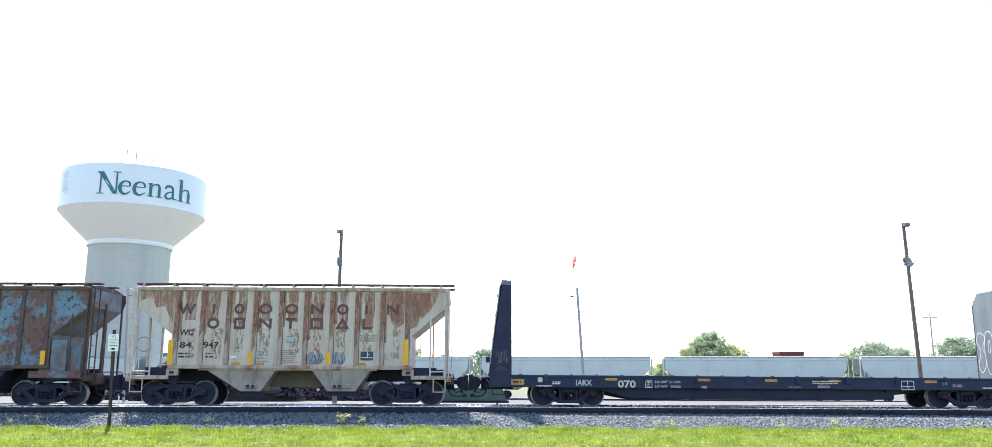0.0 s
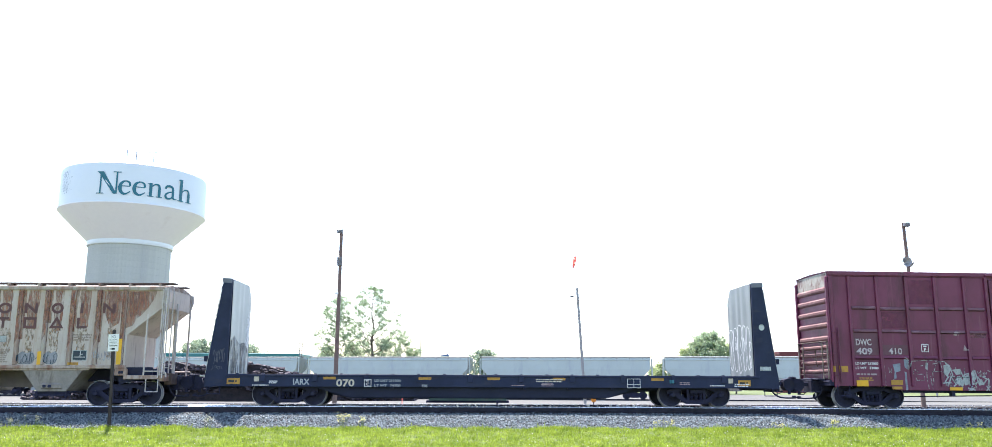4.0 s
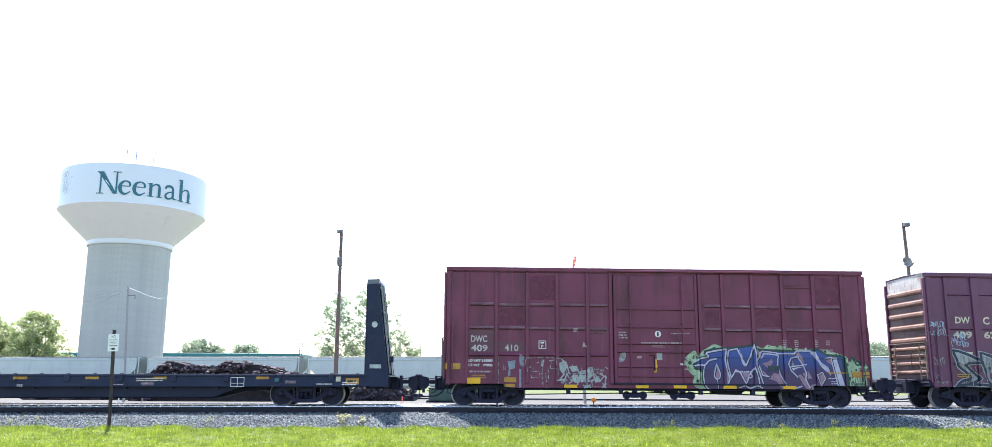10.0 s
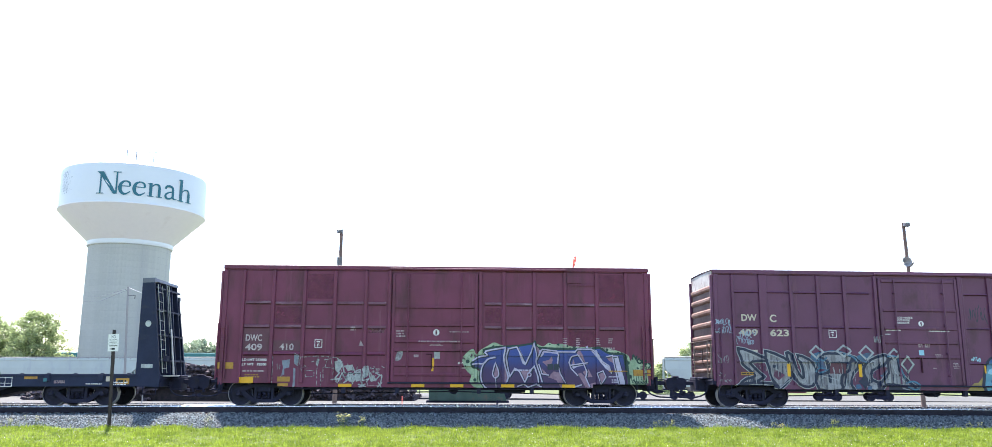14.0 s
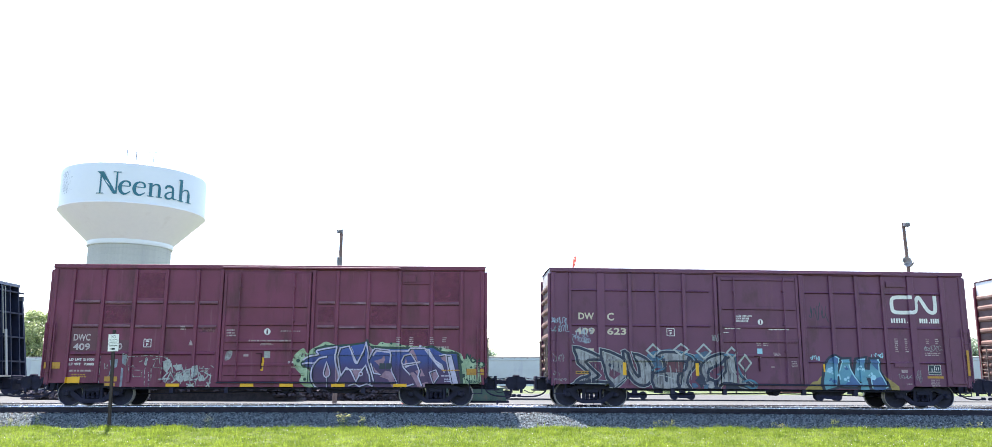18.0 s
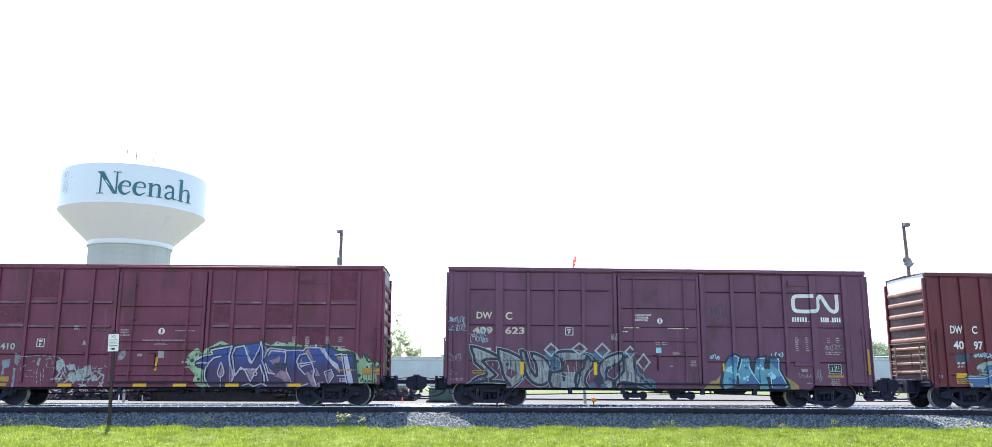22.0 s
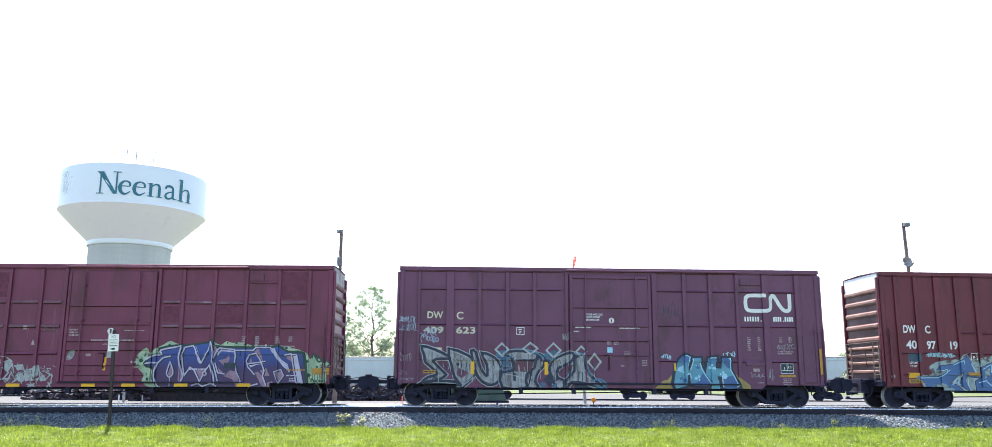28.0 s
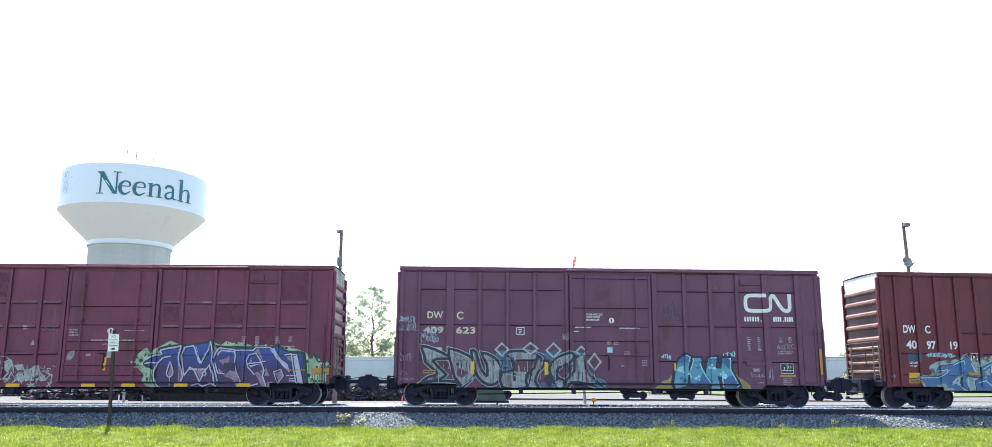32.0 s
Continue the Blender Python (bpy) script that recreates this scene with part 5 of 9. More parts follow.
        sd.paint("sprayed_rim", [ribbon(smooth_line(G(path), 3), w * 0.9)], SPRAY_LILAC, 11 + 0.16 * k)

    round_line(0.06, (98, 114), (130, 96), (170, 88), (165, 68), (262, 50))
    round_line(0.06, (96, 132), (122, 128), (150, 128), (174, 106), (208, 98))
    round_line(0.05, (150, 130), (137, 160), (134, 196), (142, 226), (162, 246), (226, 246))
    round_line(0.06, (262, 50), (255, 78), (250, 100), (254, 140), (266, 186), (262, 206), (246, 232), (226, 246))
    round_line(0.045, (208, 124), (192, 172), (196, 190), (206, 196), (220, 184), (220, 160), (208, 124))
    rim_line(0.025, (205, 196), (205, 244))
    rim_line(0.05, (277, 56), (262, 95), (268, 150), (274, 186))
    rim_line(0.055, (274, 190), (302, 150), (322, 164), (346, 217), (378, 158), (396, 140), (411, 190), (413, 228))
    rim_line(0.05, (402, 28), (411, 80), (406, 120), (420, 170), (430, 214))
    rim_line(0.05, (277, 56), (318, 47), (354, 130))
    rim_line(0.05, (354, 130), (386, 72), (402, 30))
    rim_line(0.05, (412, 106), (432, 70), (442, 58), (512, 66), (518, 86), (512, 126))
    rim_line(0.045, (420, 130), (432, 176), (464, 182))
    rim_line(0.045, (512, 126), (520, 172), (548, 232))
    rim_line(0.05, (518, 70), (602, 70), (614, 56), (682, 56))
    rim_line(0.05, (614, 84), (582, 92), (568, 120), (576, 150), (606, 184))
    rim_line(0.045, (576, 134), (658, 122))
    rim_line(0.05, (617, 86), (637, 120), (652, 166), (644, 192), (660, 236))
    rim_line(0.05, (682, 56), (706, 72), (732, 116), (762, 136), (772, 172))
    rim_line(0.045, (752, 92), (784, 86), (788, 126), (794, 166), (804, 226))
    rim_line(0.045, (786, 90), (808, 90), (834, 226), (804, 226))
    rim_line(0.035, (700, 172), (732, 160), (744, 190), (716, 228), (700, 172))
    rim_line(0.05, (310, 236), (340, 226), (360, 240), (400, 226), (424, 238))
    rim_line(0.05, (540, 226), (580, 240), (620, 228))
    dot = lambda u, v, r: fill([(G([(u, v)])[0][0] + r * math.cos(j * 0.785), G([(u, v)])[0][1] + r * math.sin(j * 0.785)) for j in range(8)])
    sd.paint("sprayed_dots", [dot(*d) for d in ((74, 118, 0.07), (62, 140, 0.03), (104, 206, 0.06), (92, 96, 0.03), (204, 44, 0.04), (858, 122, 0.06), (864, 188, 0.07), (852, 150, 0.04), (880, 205, 0.035), (904, 148, 0.04), (480, 34, 0.03), (522, 34, 0.045), (566, 42, 0.04), (600, 48, 0.05), (660, 52, 0.05), (760, 58, 0.05), (814, 74, 0.04), (318, 44, 0.035))], SPRAY_DGREEN, 4.6)
    sd.paint("sprayed_dots", [dot(370, 180, 0.085), dot(662, 46, 0.045)], SPRAY_LILAC, 15.2)
    sd.paint("sprayed_dots", [dot(370, 180, 0.045)], SPRAY_PLUM, 15.6)
    bubbles = [[(882, 104), (888, 84), (900, 104), (904, 88)], [(916, 100), (904, 112), (914, 124), (928, 116), (920, 108)], [(932, 108), (930, 122), (948, 126)], [(946, 108), (940, 140)], [(958, 122), (968, 134), (956, 146)]]
    sd.paint("sprayed_tag", lines([smooth_line(G(b), 3) for b in bubbles], 0.055), SPRAY_DGREEN, 4.8)
    scrawl(sd, *[G([(872, 220)])[0][0], G([(938, 220)])[0][0]], G([(0, 222)])[0][1], G([(0, 208)])[0][1], SPRAY_DGREEN, 405, 9, 0.02, 4.8)
    drips = [ribbon(G([(u, 150 + (u * 7) % 40), (u + 1, 200 + (u * 5) % 22)]), 0.02) for u in range(856, 944, 12)]
    sd.paint("paint_drip", drips, SPRAY_DGREEN, 4.7)
    sd.patch("faint_print", *[G([(u, 0)])[0][0] for u in (470, 498)], 1.31, 1.51, DARK_TAG, 16)
    sd.patch("faint_print", *[G([(u, 0)])[0][0] for u in (502, 526)], 1.31, 1.51, DARK_TAG, 16)
    for x0, x1, z0, z1, rows, m, sd_ in ((290, 388, 1.24, 1.33, 1, SPRAY_LILAC, 77), (752, 850, 1.22, 1.30, 1, ORANGE_OLD, 78), (756, 840, 1.03, 1.10, 1, SPRAY_LILAC, 80), (772, 806, 0.84, 0.99, 2, SPRAY_LILAC, 79)):
        sd.bars(G([(x0, 170)])[0][0], G([(x1, 170)])[0][0], z0, z1, rows, m, 16.5, sd_)
    # waybill window high on the side
    part("placard_holder", Geo().box(-3.0 - xc, -1.98 - xc, NEAR - 0.04, NEAR, 4.33, 4.39, 0.006), MAROON_A, car)
    part("placard_holder", Geo().box(-3.02 - xc, -2.5 - xc, NEAR - 0.035, NEAR, 4.42, 4.66, 0.006), MAROON_A, car)


def car_b():
    P = [(3.02, 3.11), (4.05, 4.33), (5.19, 5.32), (6.20, 6.33), (7.19, 7.32), (11.62, 11.74), (12.68, 12.82), (13.64, 13.79), (14.64, 14.77), (15.64, 15.88), (16.86, 17.04)]
    cols = [(3.11, 4.05), (4.33, 5.19), (5.32, 6.20), (6.33, 7.19), (7.32, 8.2), (11.74, 12.68), (12.82, 13.64), (13.79, 14.64), (14.77, 15.64), (15.88, 16.86)]
    S = [(x0, x1, z, 0.055, MAROON_B) for x0, x1 in cols for z in (4.19, 2.92, 1.66)]
    car, xc, sd = boxcar(2.36, 17.78, (3.885, 16.13), P, (8.52, 11.5), S, (4.64, 3.57, 2.9, 2.38, 1.86), MAROON_B, "faded maroon boxcar with sprayed silver and blue pieces", reach=(1.13, 1.1))
    X = lambda *v: [t - xc for t in v]

    def T(s, x0, x1, z0, z1, m=WHITE, lv=2):
        sd.text(s, x0 - xc, x1 - xc, z0, z1, m, lv)

    T("DW", 3.37, 3.94, 3.11, 3.36, CREAM)
    T("C", 4.42, 4.67, 3.08, 3.36, CREAM)
    T("409", 3.24, 3.96, 2.57, 2.82, CREAM)
    T("623", 4.41, 5.11, 2.57, 2.82, CREAM)
    sd.bars(*X(3.2, 4.0), 1.95, 2.10, 1, CREAM, 2, 3)
    sd.bars(*X(3.3, 4.0), 1.78, 1.9, 1, CREAM, 2, 4)
    sd.frame_mark(*X(6.60, 6.87), 2.55, 2.81)
    sd.bars(*X(6.65, 6.83), 2.70, 2.77, 1, WHITE, 2, 5)
    T("F", 6.70, 6.77, 2.59, 2.68)
    # a bent ribbon of white: the railway's sign as a plain shape
    w = 0.135
    z0, z1 = 3.49, 4.05
    xa, xb, xd = 15.03, 15.74, 16.67
    rail = smooth_line([(xb - xc, z1), (xa + 0.2 - xc, z1), (xa + 0.04 - xc, z1 - 0.06), (xa - xc, z1 - 0.2), (xa - xc, z0 + 0.2), (xa + 0.04 - xc, z0 + 0.06), (xa + 0.2 - xc, z0), (xb - xc, z0)], 4)
    rail += smooth_line([(xb + 0.05 - xc, z0), (xb + 0.17 - xc, z0 + 0.05), (xb + 0.21 - xc, z0 + 0.18), (xb + 0.21 - xc, z1 - 0.18), (xb + 0.26 - xc, z1 - 0.04), (xb + 0.36 - xc, z1 - 0.03),
                         (xd - 0.32 - xc, z0 + 0.12), (xd - 0.16 - xc, z0), (xd - 0.04 - xc, z0 + 0.03), (xd - xc, z0 + 0.16), (xd - xc, z1 + 0.03)], 4)
    sd.paint("painted_sign", [ribbon(rail, w)], WHITE, 2, "white bent line painted as a sign")
    for x0, x1, n in ((14.94, 15.52, 6), (16.02, 16.34, 4), (16.44, 16.78, 4)):
        for q in range(n):
            x = x0 + (x1 - x0) * (q + 0.5) / n
            sd.patch("lettering_bar", *X(x - 0.03, x + 0.03), 3.10, 3.27, WHITE, 2)
    for x in (15.56, 16.385):
        sd.patch("lettering_bar", *X(x, x + 0.04), 3.10, 3.14, WHITE, 2)
    for x0, x1, za, zb in ((4.96, 5.08, 1.13, 1.58), (7.60, 7.72, 1.13, 1.58), (12.30, 12.36, 1.30, 1.58)):
        sd.patch("yellow_reflector", *X(x0, x1), za, zb, YELLOW, 16, "upright yellow reflective strip")
    sd.patch("reflector_tag", *X(3.25, 3.72), 1.16, 1.27, ORANGE_OLD, 16)
    # loading data
    for x, n in ((15.02, 7), (15.4, 7), (16.2, 3), (16.55, 3)):
        sd.bars(*X(x, x + 0.14), 2.55 - n * 0.075, 2.55, n, PALE, 2, int(x * 10))
    sd.bars(*X(16.1, 16.75), 1.90, 2.04, 2, PALE, 2, 41)
    sd.patch("data_panel", *X(16.22, 16.66), 1.24, 1.57, DARK_TAG, 2)
    sd.patch("data_panel", *X(16.205, 16.675), 1.225, 1.585, WHITE, 1.6)
    sd.paint("boxed_mark", lines([[(16.44 - xc, 1.33), (16.44 - xc, 1.55)], [(16.24 - xc, 1.33), (16.64 - xc, 1.33)], [(16.5 - xc, 1.4), (16.5 - xc, 1.5)], [(16.58 - xc, 1.4), (16.58 - xc, 1.5)], [(16.34 - xc, 1.33), (16.34 - xc, 1.46)]], 0.02), WHITE, 3)
    sd.patch("reflector_tag", *X(16.15, 16.75), 1.10, 1.18, ORANGE_OLD, 2)
    sd.bars(*X(16.25, 16.6), 0.8, 1.07, 4, PALE, 2, 42)
    sd.bars(*X(15.35, 15.6), 0.86, 0.92, 1, PALE, 2, 43)
    sd.patch("paper_placard", *X(15.2, 15.43), 1.29, 1.40, PALE, 2)
    part("placard_holder", Geo().box(14.95 - xc, 15.75 - xc, NEAR - 0.05, NEAR, 1.50, 1.66, 0.008), MAROON_B, car)
    part("placard_holder", Geo().box(14.85 - xc, 15.6 - xc, NEAR - 0.05, NEAR, 4.42, 4.62, 0.008), MAROON_B, car)
    part("yellow_reflector", Geo().box(17.63 - xc, 17.72 - xc, NEAR - 0.10, NEAR - 0.085, 1.2, 2.12, 0.003), ORANGE_OLD, car, "upright yellow reflective strip")
    part("ladder_guard", Geo().box(17.05 - xc, 17.6 - xc, NEAR - 0.06, NEAR, 0.9, 2.6, 0.01), MAROON_B, car)
    # door data
    for q, line in enumerate(("CLOSE AND LOCK", "DOOR BEFORE", "MOVING CAR")):
        T(line, 9.12, (9.74, 9.62, 9.60)[q], 3.26 - q * 0.095, 3.33 - q * 0.095)
    sd.bars(*X(8.65, 9.3), 2.80, 2.86, 1, WHITE, 2, 52)
    sd.bars(*X(8.65, 8.9), 2.66, 2.71, 1, WHITE, 2, 53)
    sd.bars(*X(10.25, 11.1), 2.78, 2.84, 1, WHITE, 2, 54)
    sd.paint("round_mark", [fill([(10.04 - xc + 0.10 * math.cos(i * 0.3927), 3.08 + 0.10 * math.sin(i * 0.3927)) for i in range(16)])], WHITE, 2)
    sd.patch("data_slot", *X(10.015, 10.065), 3.01, 3.15, MAROON_B, 3)
    sd.patch("paper_placard", *X(9.87, 10.06), 1.93, 2.12, SPRAY_LIGHT, 2)
    for x0, x1, za, zb, n in ((9.85, 10.05, 2.2, 2.34, 2), (10.1, 10.3, 2.2, 2.34, 2), (9.87, 10.02, 1.78, 1.83, 1), (10.45, 10.75, 1.85, 1.98, 3), (11.1, 11.35, 1.45, 1.68, 4), (10.35, 10.5, 1.42, 1.5, 1)):
        sd.bars(*X(x0, x1), za, zb, n, PALE, 2, int(x0 * 7 + za * 13))
    # thin tags
    scrawl(sd, *X(2.36, 2.98), 2.98, 3.18, SPRAY_ICE, 61, 6, 0.022, 2, "thin ice blue spray tag")
    scrawl(sd, *X(2.36, 2.98), 2.66, 2.93, SPRAY_ICE, 62, 6, 0.022, 2)
    scrawl(sd, *X(3.2, 3.85), 2.5, 2.8, SPRAY_ICE, 63, 7, 0.022, 3)
    scrawl(sd, *X(3.15, 3.8), 2.25, 2.5, SPRAY_ICE, 64, 6, 0.022, 3)
    scrawl(sd, *X(2.45, 2.85), 1.55, 1.85, CHALK, 65, 4, 0.018, 2)
    scrawl(sd, *X(2.45, 2.7), 1.1, 1.28, CHALK, 66, 3, 0.018, 2)
    scrawl(sd, *X(2.5, 2.95), 0.9, 1.0, CHALK, 67, 4, 0.018, 2)
    scrawl(sd, *X(11.85, 12.2), 1.72, 1.88, SPRAY_LIGHT, 68, 5, 0.02, 2)
    scrawl(sd, *X(14.1, 14.55), 1.78, 2.0, SPRAY_LIGHT, 69, 6, 0.02, 2)
    scrawl(sd, *X(16.1, 16.75), 2.08, 2.28, CHALK, 70, 6, 0.018, 2)
    scrawl(sd, *X(15.1, 15.6), 1.08, 1.25, CHALK, 71, 5, 0.016, 2)
    scrawl(sd, *X(15.7, 15.95), 0.95, 1.45, CHALK, 72, 5, 0.016, 4)
    scrawl(sd, *X(11.9, 12.6), 3.2, 3.75, DARK_TAG, 73, 6, 0.02, 2)
    scrawl(sd, *X(8.25, 8.5), 2.35, 2.65, CHALK, 74, 5, 0.02, 4)
    # silver piece: blue mist, grey forms with a navy line round them and pale cuts
    def G(pts):
        return [(2.6003 - xc + 0.007566 * u, 2.2664 - 0.007445 * v) for u, v in pts]

    def F(name, pts, m, lv, soft=0, label=""):
        sd.paint(name, [fill(smooth_line(G(pts), soft, True) if soft else G(pts))], m, lv, label)

    F("sprayed_mist", [(430, 60), (452, 40), (500, 30), (560, 24), (620, 40), (660, 50), (720, 34), (760, 60), (820, 44), (858, 60), (866, 110), (890, 170), (940, 172), (955, 200), (930, 215), (860, 210), (700, 120), (470, 110)], SPRAY_MIST, 1, 3, "thin blue spray mist")
    forms = []
    forms.append([(78, 20), (140, 36), (204, 66), (206, 80), (166, 80), (134, 92), (188, 146), (192, 160), (150, 182), (82, 193), (112, 166), (156, 150), (98, 98), (92, 66)])
    forms.append([(84, 192), (150, 184), (240, 188), (262, 200), (240, 204), (150, 200), (76, 204)])
    forms.append([(206, 32), (300, 64), (326, 96), (332, 140), (320, 170), (272, 212), (256, 190), (236, 166), (222, 116)])
    forms.append([(312, 40), (336, 48), (352, 108), (376, 150), (390, 156), (386, 102), (362, 50), (420, 70), (452, 110), (452, 162), (430, 196), (390, 200), (346, 166), (326, 100)])
    forms.append([(470, 60), (494, 44), (550, 40), (638, 56), (612, 86), (526, 88), (520, 130), (596, 138), (572, 214), (462, 214), (456, 142), (508, 134), (506, 78)])
    forms.append([(628, 60), (664, 72), (656, 112), (630, 140), (616, 186), (634, 214), (580, 214), (576, 152), (612, 120)])
    forms.append([(686, 112), (714, 76), (780, 46), (802, 60), (780, 96), (726, 122), (722, 164), (760, 182), (750, 214), (716, 214), (690, 152)])
    forms.append([(802, 72), (852, 62), (856, 120), (900, 176), (948, 214), (870, 196), (790, 186), (770, 214), (752, 190), (802, 132)])
    for k, c in enumerate(forms):
        loop = smooth_line(G(c), 2, True)
        sd.paint("sprayed_form", [fill(loop)], SPRAY_SILVER if k != 1 else SPRAY_PALE, 3 + 0.5 * k, "silver grey sprayed lettering form")
        sd.paint("sprayed_rim", [ribbon(loop + loop[:1], 0.15)], SPRAY_LIGHTGREY, 2.2 + 0.05 * k)
        sd.paint("sprayed_edge", [ribbon(loop + loop[:1], 0.095)], SPRAY_OUTLINE, 8 + 0.3 * k)
    for k, (c, m) in enumerate((([(252, 120), (302, 146), (268, 172), (244, 152)], MAROON_B), ([(244, 96), (258, 100), (254, 116), (242, 110)], SPRAY_OUTLINE), ([(522, 88), (606, 88), (596, 136), (520, 138)], PATCH_BROWN), ([(656, 176), (680, 150), (690, 132), (700, 156), (730, 176), (700, 188), (686, 214), (672, 190)], SPRAY_OUTLINE),
                                ([(640, 190), (660, 186), (672, 206), (654, 214), (640, 206)], SPRAY_MIST), ([(700, 196), (722, 192), (716, 214), (696, 214)], SPRAY_MIST), ([(804, 190), (862, 200), (884, 218), (800, 222)], SPRAY_OUTLINE), ([(776, 100), (796, 108), (780, 130), (740, 160), (736, 128)], MAROON_B), ([(512, 140), (528, 152), (524, 184), (512, 180)], SPRAY_OUTLINE), ([(626, 66), (652, 60), (690, 96), (664, 110)], SPRAY_OUTLINE))):
        F("sprayed_cut", c, m, 10.6 + 0.1 * k)
    # boards of shade and light drawn inside the forms
    rnd = random.Random(311)
    for m, w, lv, n in ((SPRAY_OUTLINE, 0.018, 11.8, 60), (SPRAY_LIGHTGREY, 0.016, 12.4, 34)):
        st = []
        for _ in range(n):
            u, v, tall = rnd.uniform(110, 900), rnd.uniform(60, 150), rnd.uniform(18, 55)
            st.append(ribbon(G([(u, v), (u + rnd.uniform(-5, 5), v + tall)]), w))
        sd.paint("sprayed_vein", st, m, lv)
    for k, c in enumerate(([(372, 66), (402, 100), (408, 150), (396, 176)], [(340, 130), (366, 170), (400, 186)], [(270, 210), (324, 168)], [(100, 30), (186, 70)], [(214, 40), (296, 72), (318, 100)], [(474, 200), (480, 152), (560, 170)], [(600, 160), (592, 204)], [(700, 100), (730, 74), (776, 60)], [(826, 76), (834, 126), (880, 176)])):
        sd.paint("sprayed_highlight", [ribbon(smooth_line(G(c), 3), 0.028)], SPRAY_LIGHTGREY, 12.8)
    blue = [[(450, 44), (484, 76), (508, 60)], [(592, 40), (640, 58), (656, 78)], [(660, 62), (700, 84)], [(800, 52), (846, 54), (858, 96), (882, 160)], [(884, 180), (924, 172), (956, 196), (930, 212), (896, 196)], [(470, 134), (512, 118)], [(452, 128), (470, 112), (498, 116)]]
    sd.paint("sprayed_highlight", lines([smooth_line(G(g), 3) for g in blue], 0.06), SPRAY_TEALBLUE, 13.2)
    for q, (u, v, a, b) in enumerate(((458, 34, 30, 30), (594, 28, 34, 27), (704, 36, 34, 34), (836, 42, 25, 26), (898, 90, 30, 38))):
        ring = G([(u - a, v), (u, v - b), (u + a, v), (u, v + b), (u - a, v)])
        sd.paint("sprayed_diamond", [ribbon(ring, 0.065)], SPRAY_PALE if q == 4 else SPRAY_LIGHTGREY, 13.6)
    scrawl(sd, G([(100, 0)])[0][0], G([(152, 0)])[0][0], 0.87, 1.02, SPRAY_OUTLINE, 331, 5, 0.025, 13.8)
    sd.bars(*X(3.25, 3.80), 1.17, 1.26, 1, BLACK_LETTER, 17, 44)
    # blue piece with ochre clouds
    def H(pts):
        return [(10.8345 - xc + 0.007711 * u - 0.00032 * v, 2.5456 - 0.007518 * v) for u, v in pts]

    for c in ([(106, 250), (128, 228), (146, 212), (166, 210), (184, 186), (214, 176), (214, 250)], [(462, 174), (488, 178), (506, 198), (536, 214), (556, 232), (560, 250), (480, 250)]):
        sd.paint("sprayed_cloud", [fill(H(c))], SPRAY_OCHRE, 2, "ochre sprayed cloud")
    w1 = [(212, 124), (228, 102), (248, 90), (274, 100), (262, 150), (262, 176), (276, 150), (284, 106), (322, 104), (324, 150), (346, 192), (376, 224), (352, 236), (276, 232), (270, 184), (260, 184), (256, 236), (206, 250), (196, 226), (204, 170)]
    w2 = [(356, 106), (398, 100), (390, 152), (420, 154), (424, 104), (462, 104), (464, 160), (486, 200), (506, 240), (470, 252), (430, 246), (424, 192), (402, 190), (414, 250), (372, 252), (380, 220), (346, 182)]
    for k, c in enumerate((w2, w1)):
        sd.paint("sprayed_shade", [fill(H([(u - 15, v + 1) for u, v in c]))], SPRAY_OUTLINE, 3 + 0.2 * k)
        sd.paint("sprayed_edge", [ribbon(H(c + c[:1]), 0.17)], SPRAY_OUTLINE, 3.5 + 0.2 * k)
        sd.paint("sprayed_form", [fill(H(c))], BLUE_BLEND, 4.2 + 0.3 * k, "sky blue sprayed lettering form")
    for k, (c, m) in enumerate((([(284, 106), (322, 104), (324, 150), (338, 178), (300, 196), (272, 180), (278, 150)], SPRAY_CYAN), ([(206, 206), (256, 196), (256, 236), (206, 250), (198, 228)], SPRAY_CYAN), ([(352, 150), (392, 150), (402, 190), (380, 196), (350, 180)], SPRAY_CYAN), ([(376, 214), (408, 206), (414, 250), (372, 252)], SPRAY_CYAN), ([(430, 196), (478, 186), (506, 240), (470, 252), (430, 246)], SPRAY_MIDBLUE), ([(330, 176), (344, 188), (376, 224), (352, 236), (290, 234), (318, 206)], SPRAY_MIDBLUE), ([(430, 106), (460, 106), (464, 158), (450, 150), (432, 130)], SPRAY_MIDBLUE), ([(224, 108), (248, 92), (272, 100), (264, 128), (240, 122)], SPRAY_MIDBLUE))):
        sd.paint("sprayed_glow", [fill(H(c))], m, 5.2 + 0.15 * k)
    gl = [[(250, 92), (272, 100), (262, 140)], [(262, 176), (258, 184), (272, 178), (278, 200)], [(286, 108), (284, 128), (274, 160)], [(366, 104), (396, 102)], [(388, 148), (388, 160)], [(456, 106), (462, 106), (464, 160), (484, 196), (504, 234), (494, 240)], [(320, 130), (326, 152), (346, 188), (372, 222)], [(424, 188), (430, 240)]]
    sd.paint("sprayed_highlight", lines([H(g) for g in gl], 0.04), SPRAY_LIGHT, 6.6)
    sd.paint("sprayed_dots", [fill([(H([(u, v)])[0][0] + r * math.cos(j * 0.698), H([(u, v)])[0][1] + r * math.sin(j * 0.698)) for j in range(9)])
                              for u, v, r in ((228, 158, 0.10), (236, 146, 0.045), (216, 162, 0.04), (240, 172, 0.04), (300, 200, 0.06), (314, 192, 0.05), (316, 208, 0.035), (364, 150, 0.06), (372, 138, 0.04), (380, 152, 0.045), (436, 190, 0.10), (428, 172, 0.05), (416, 180, 0.04), (300, 140, 0.03))], SPRAY_LIGHT, 7.0)
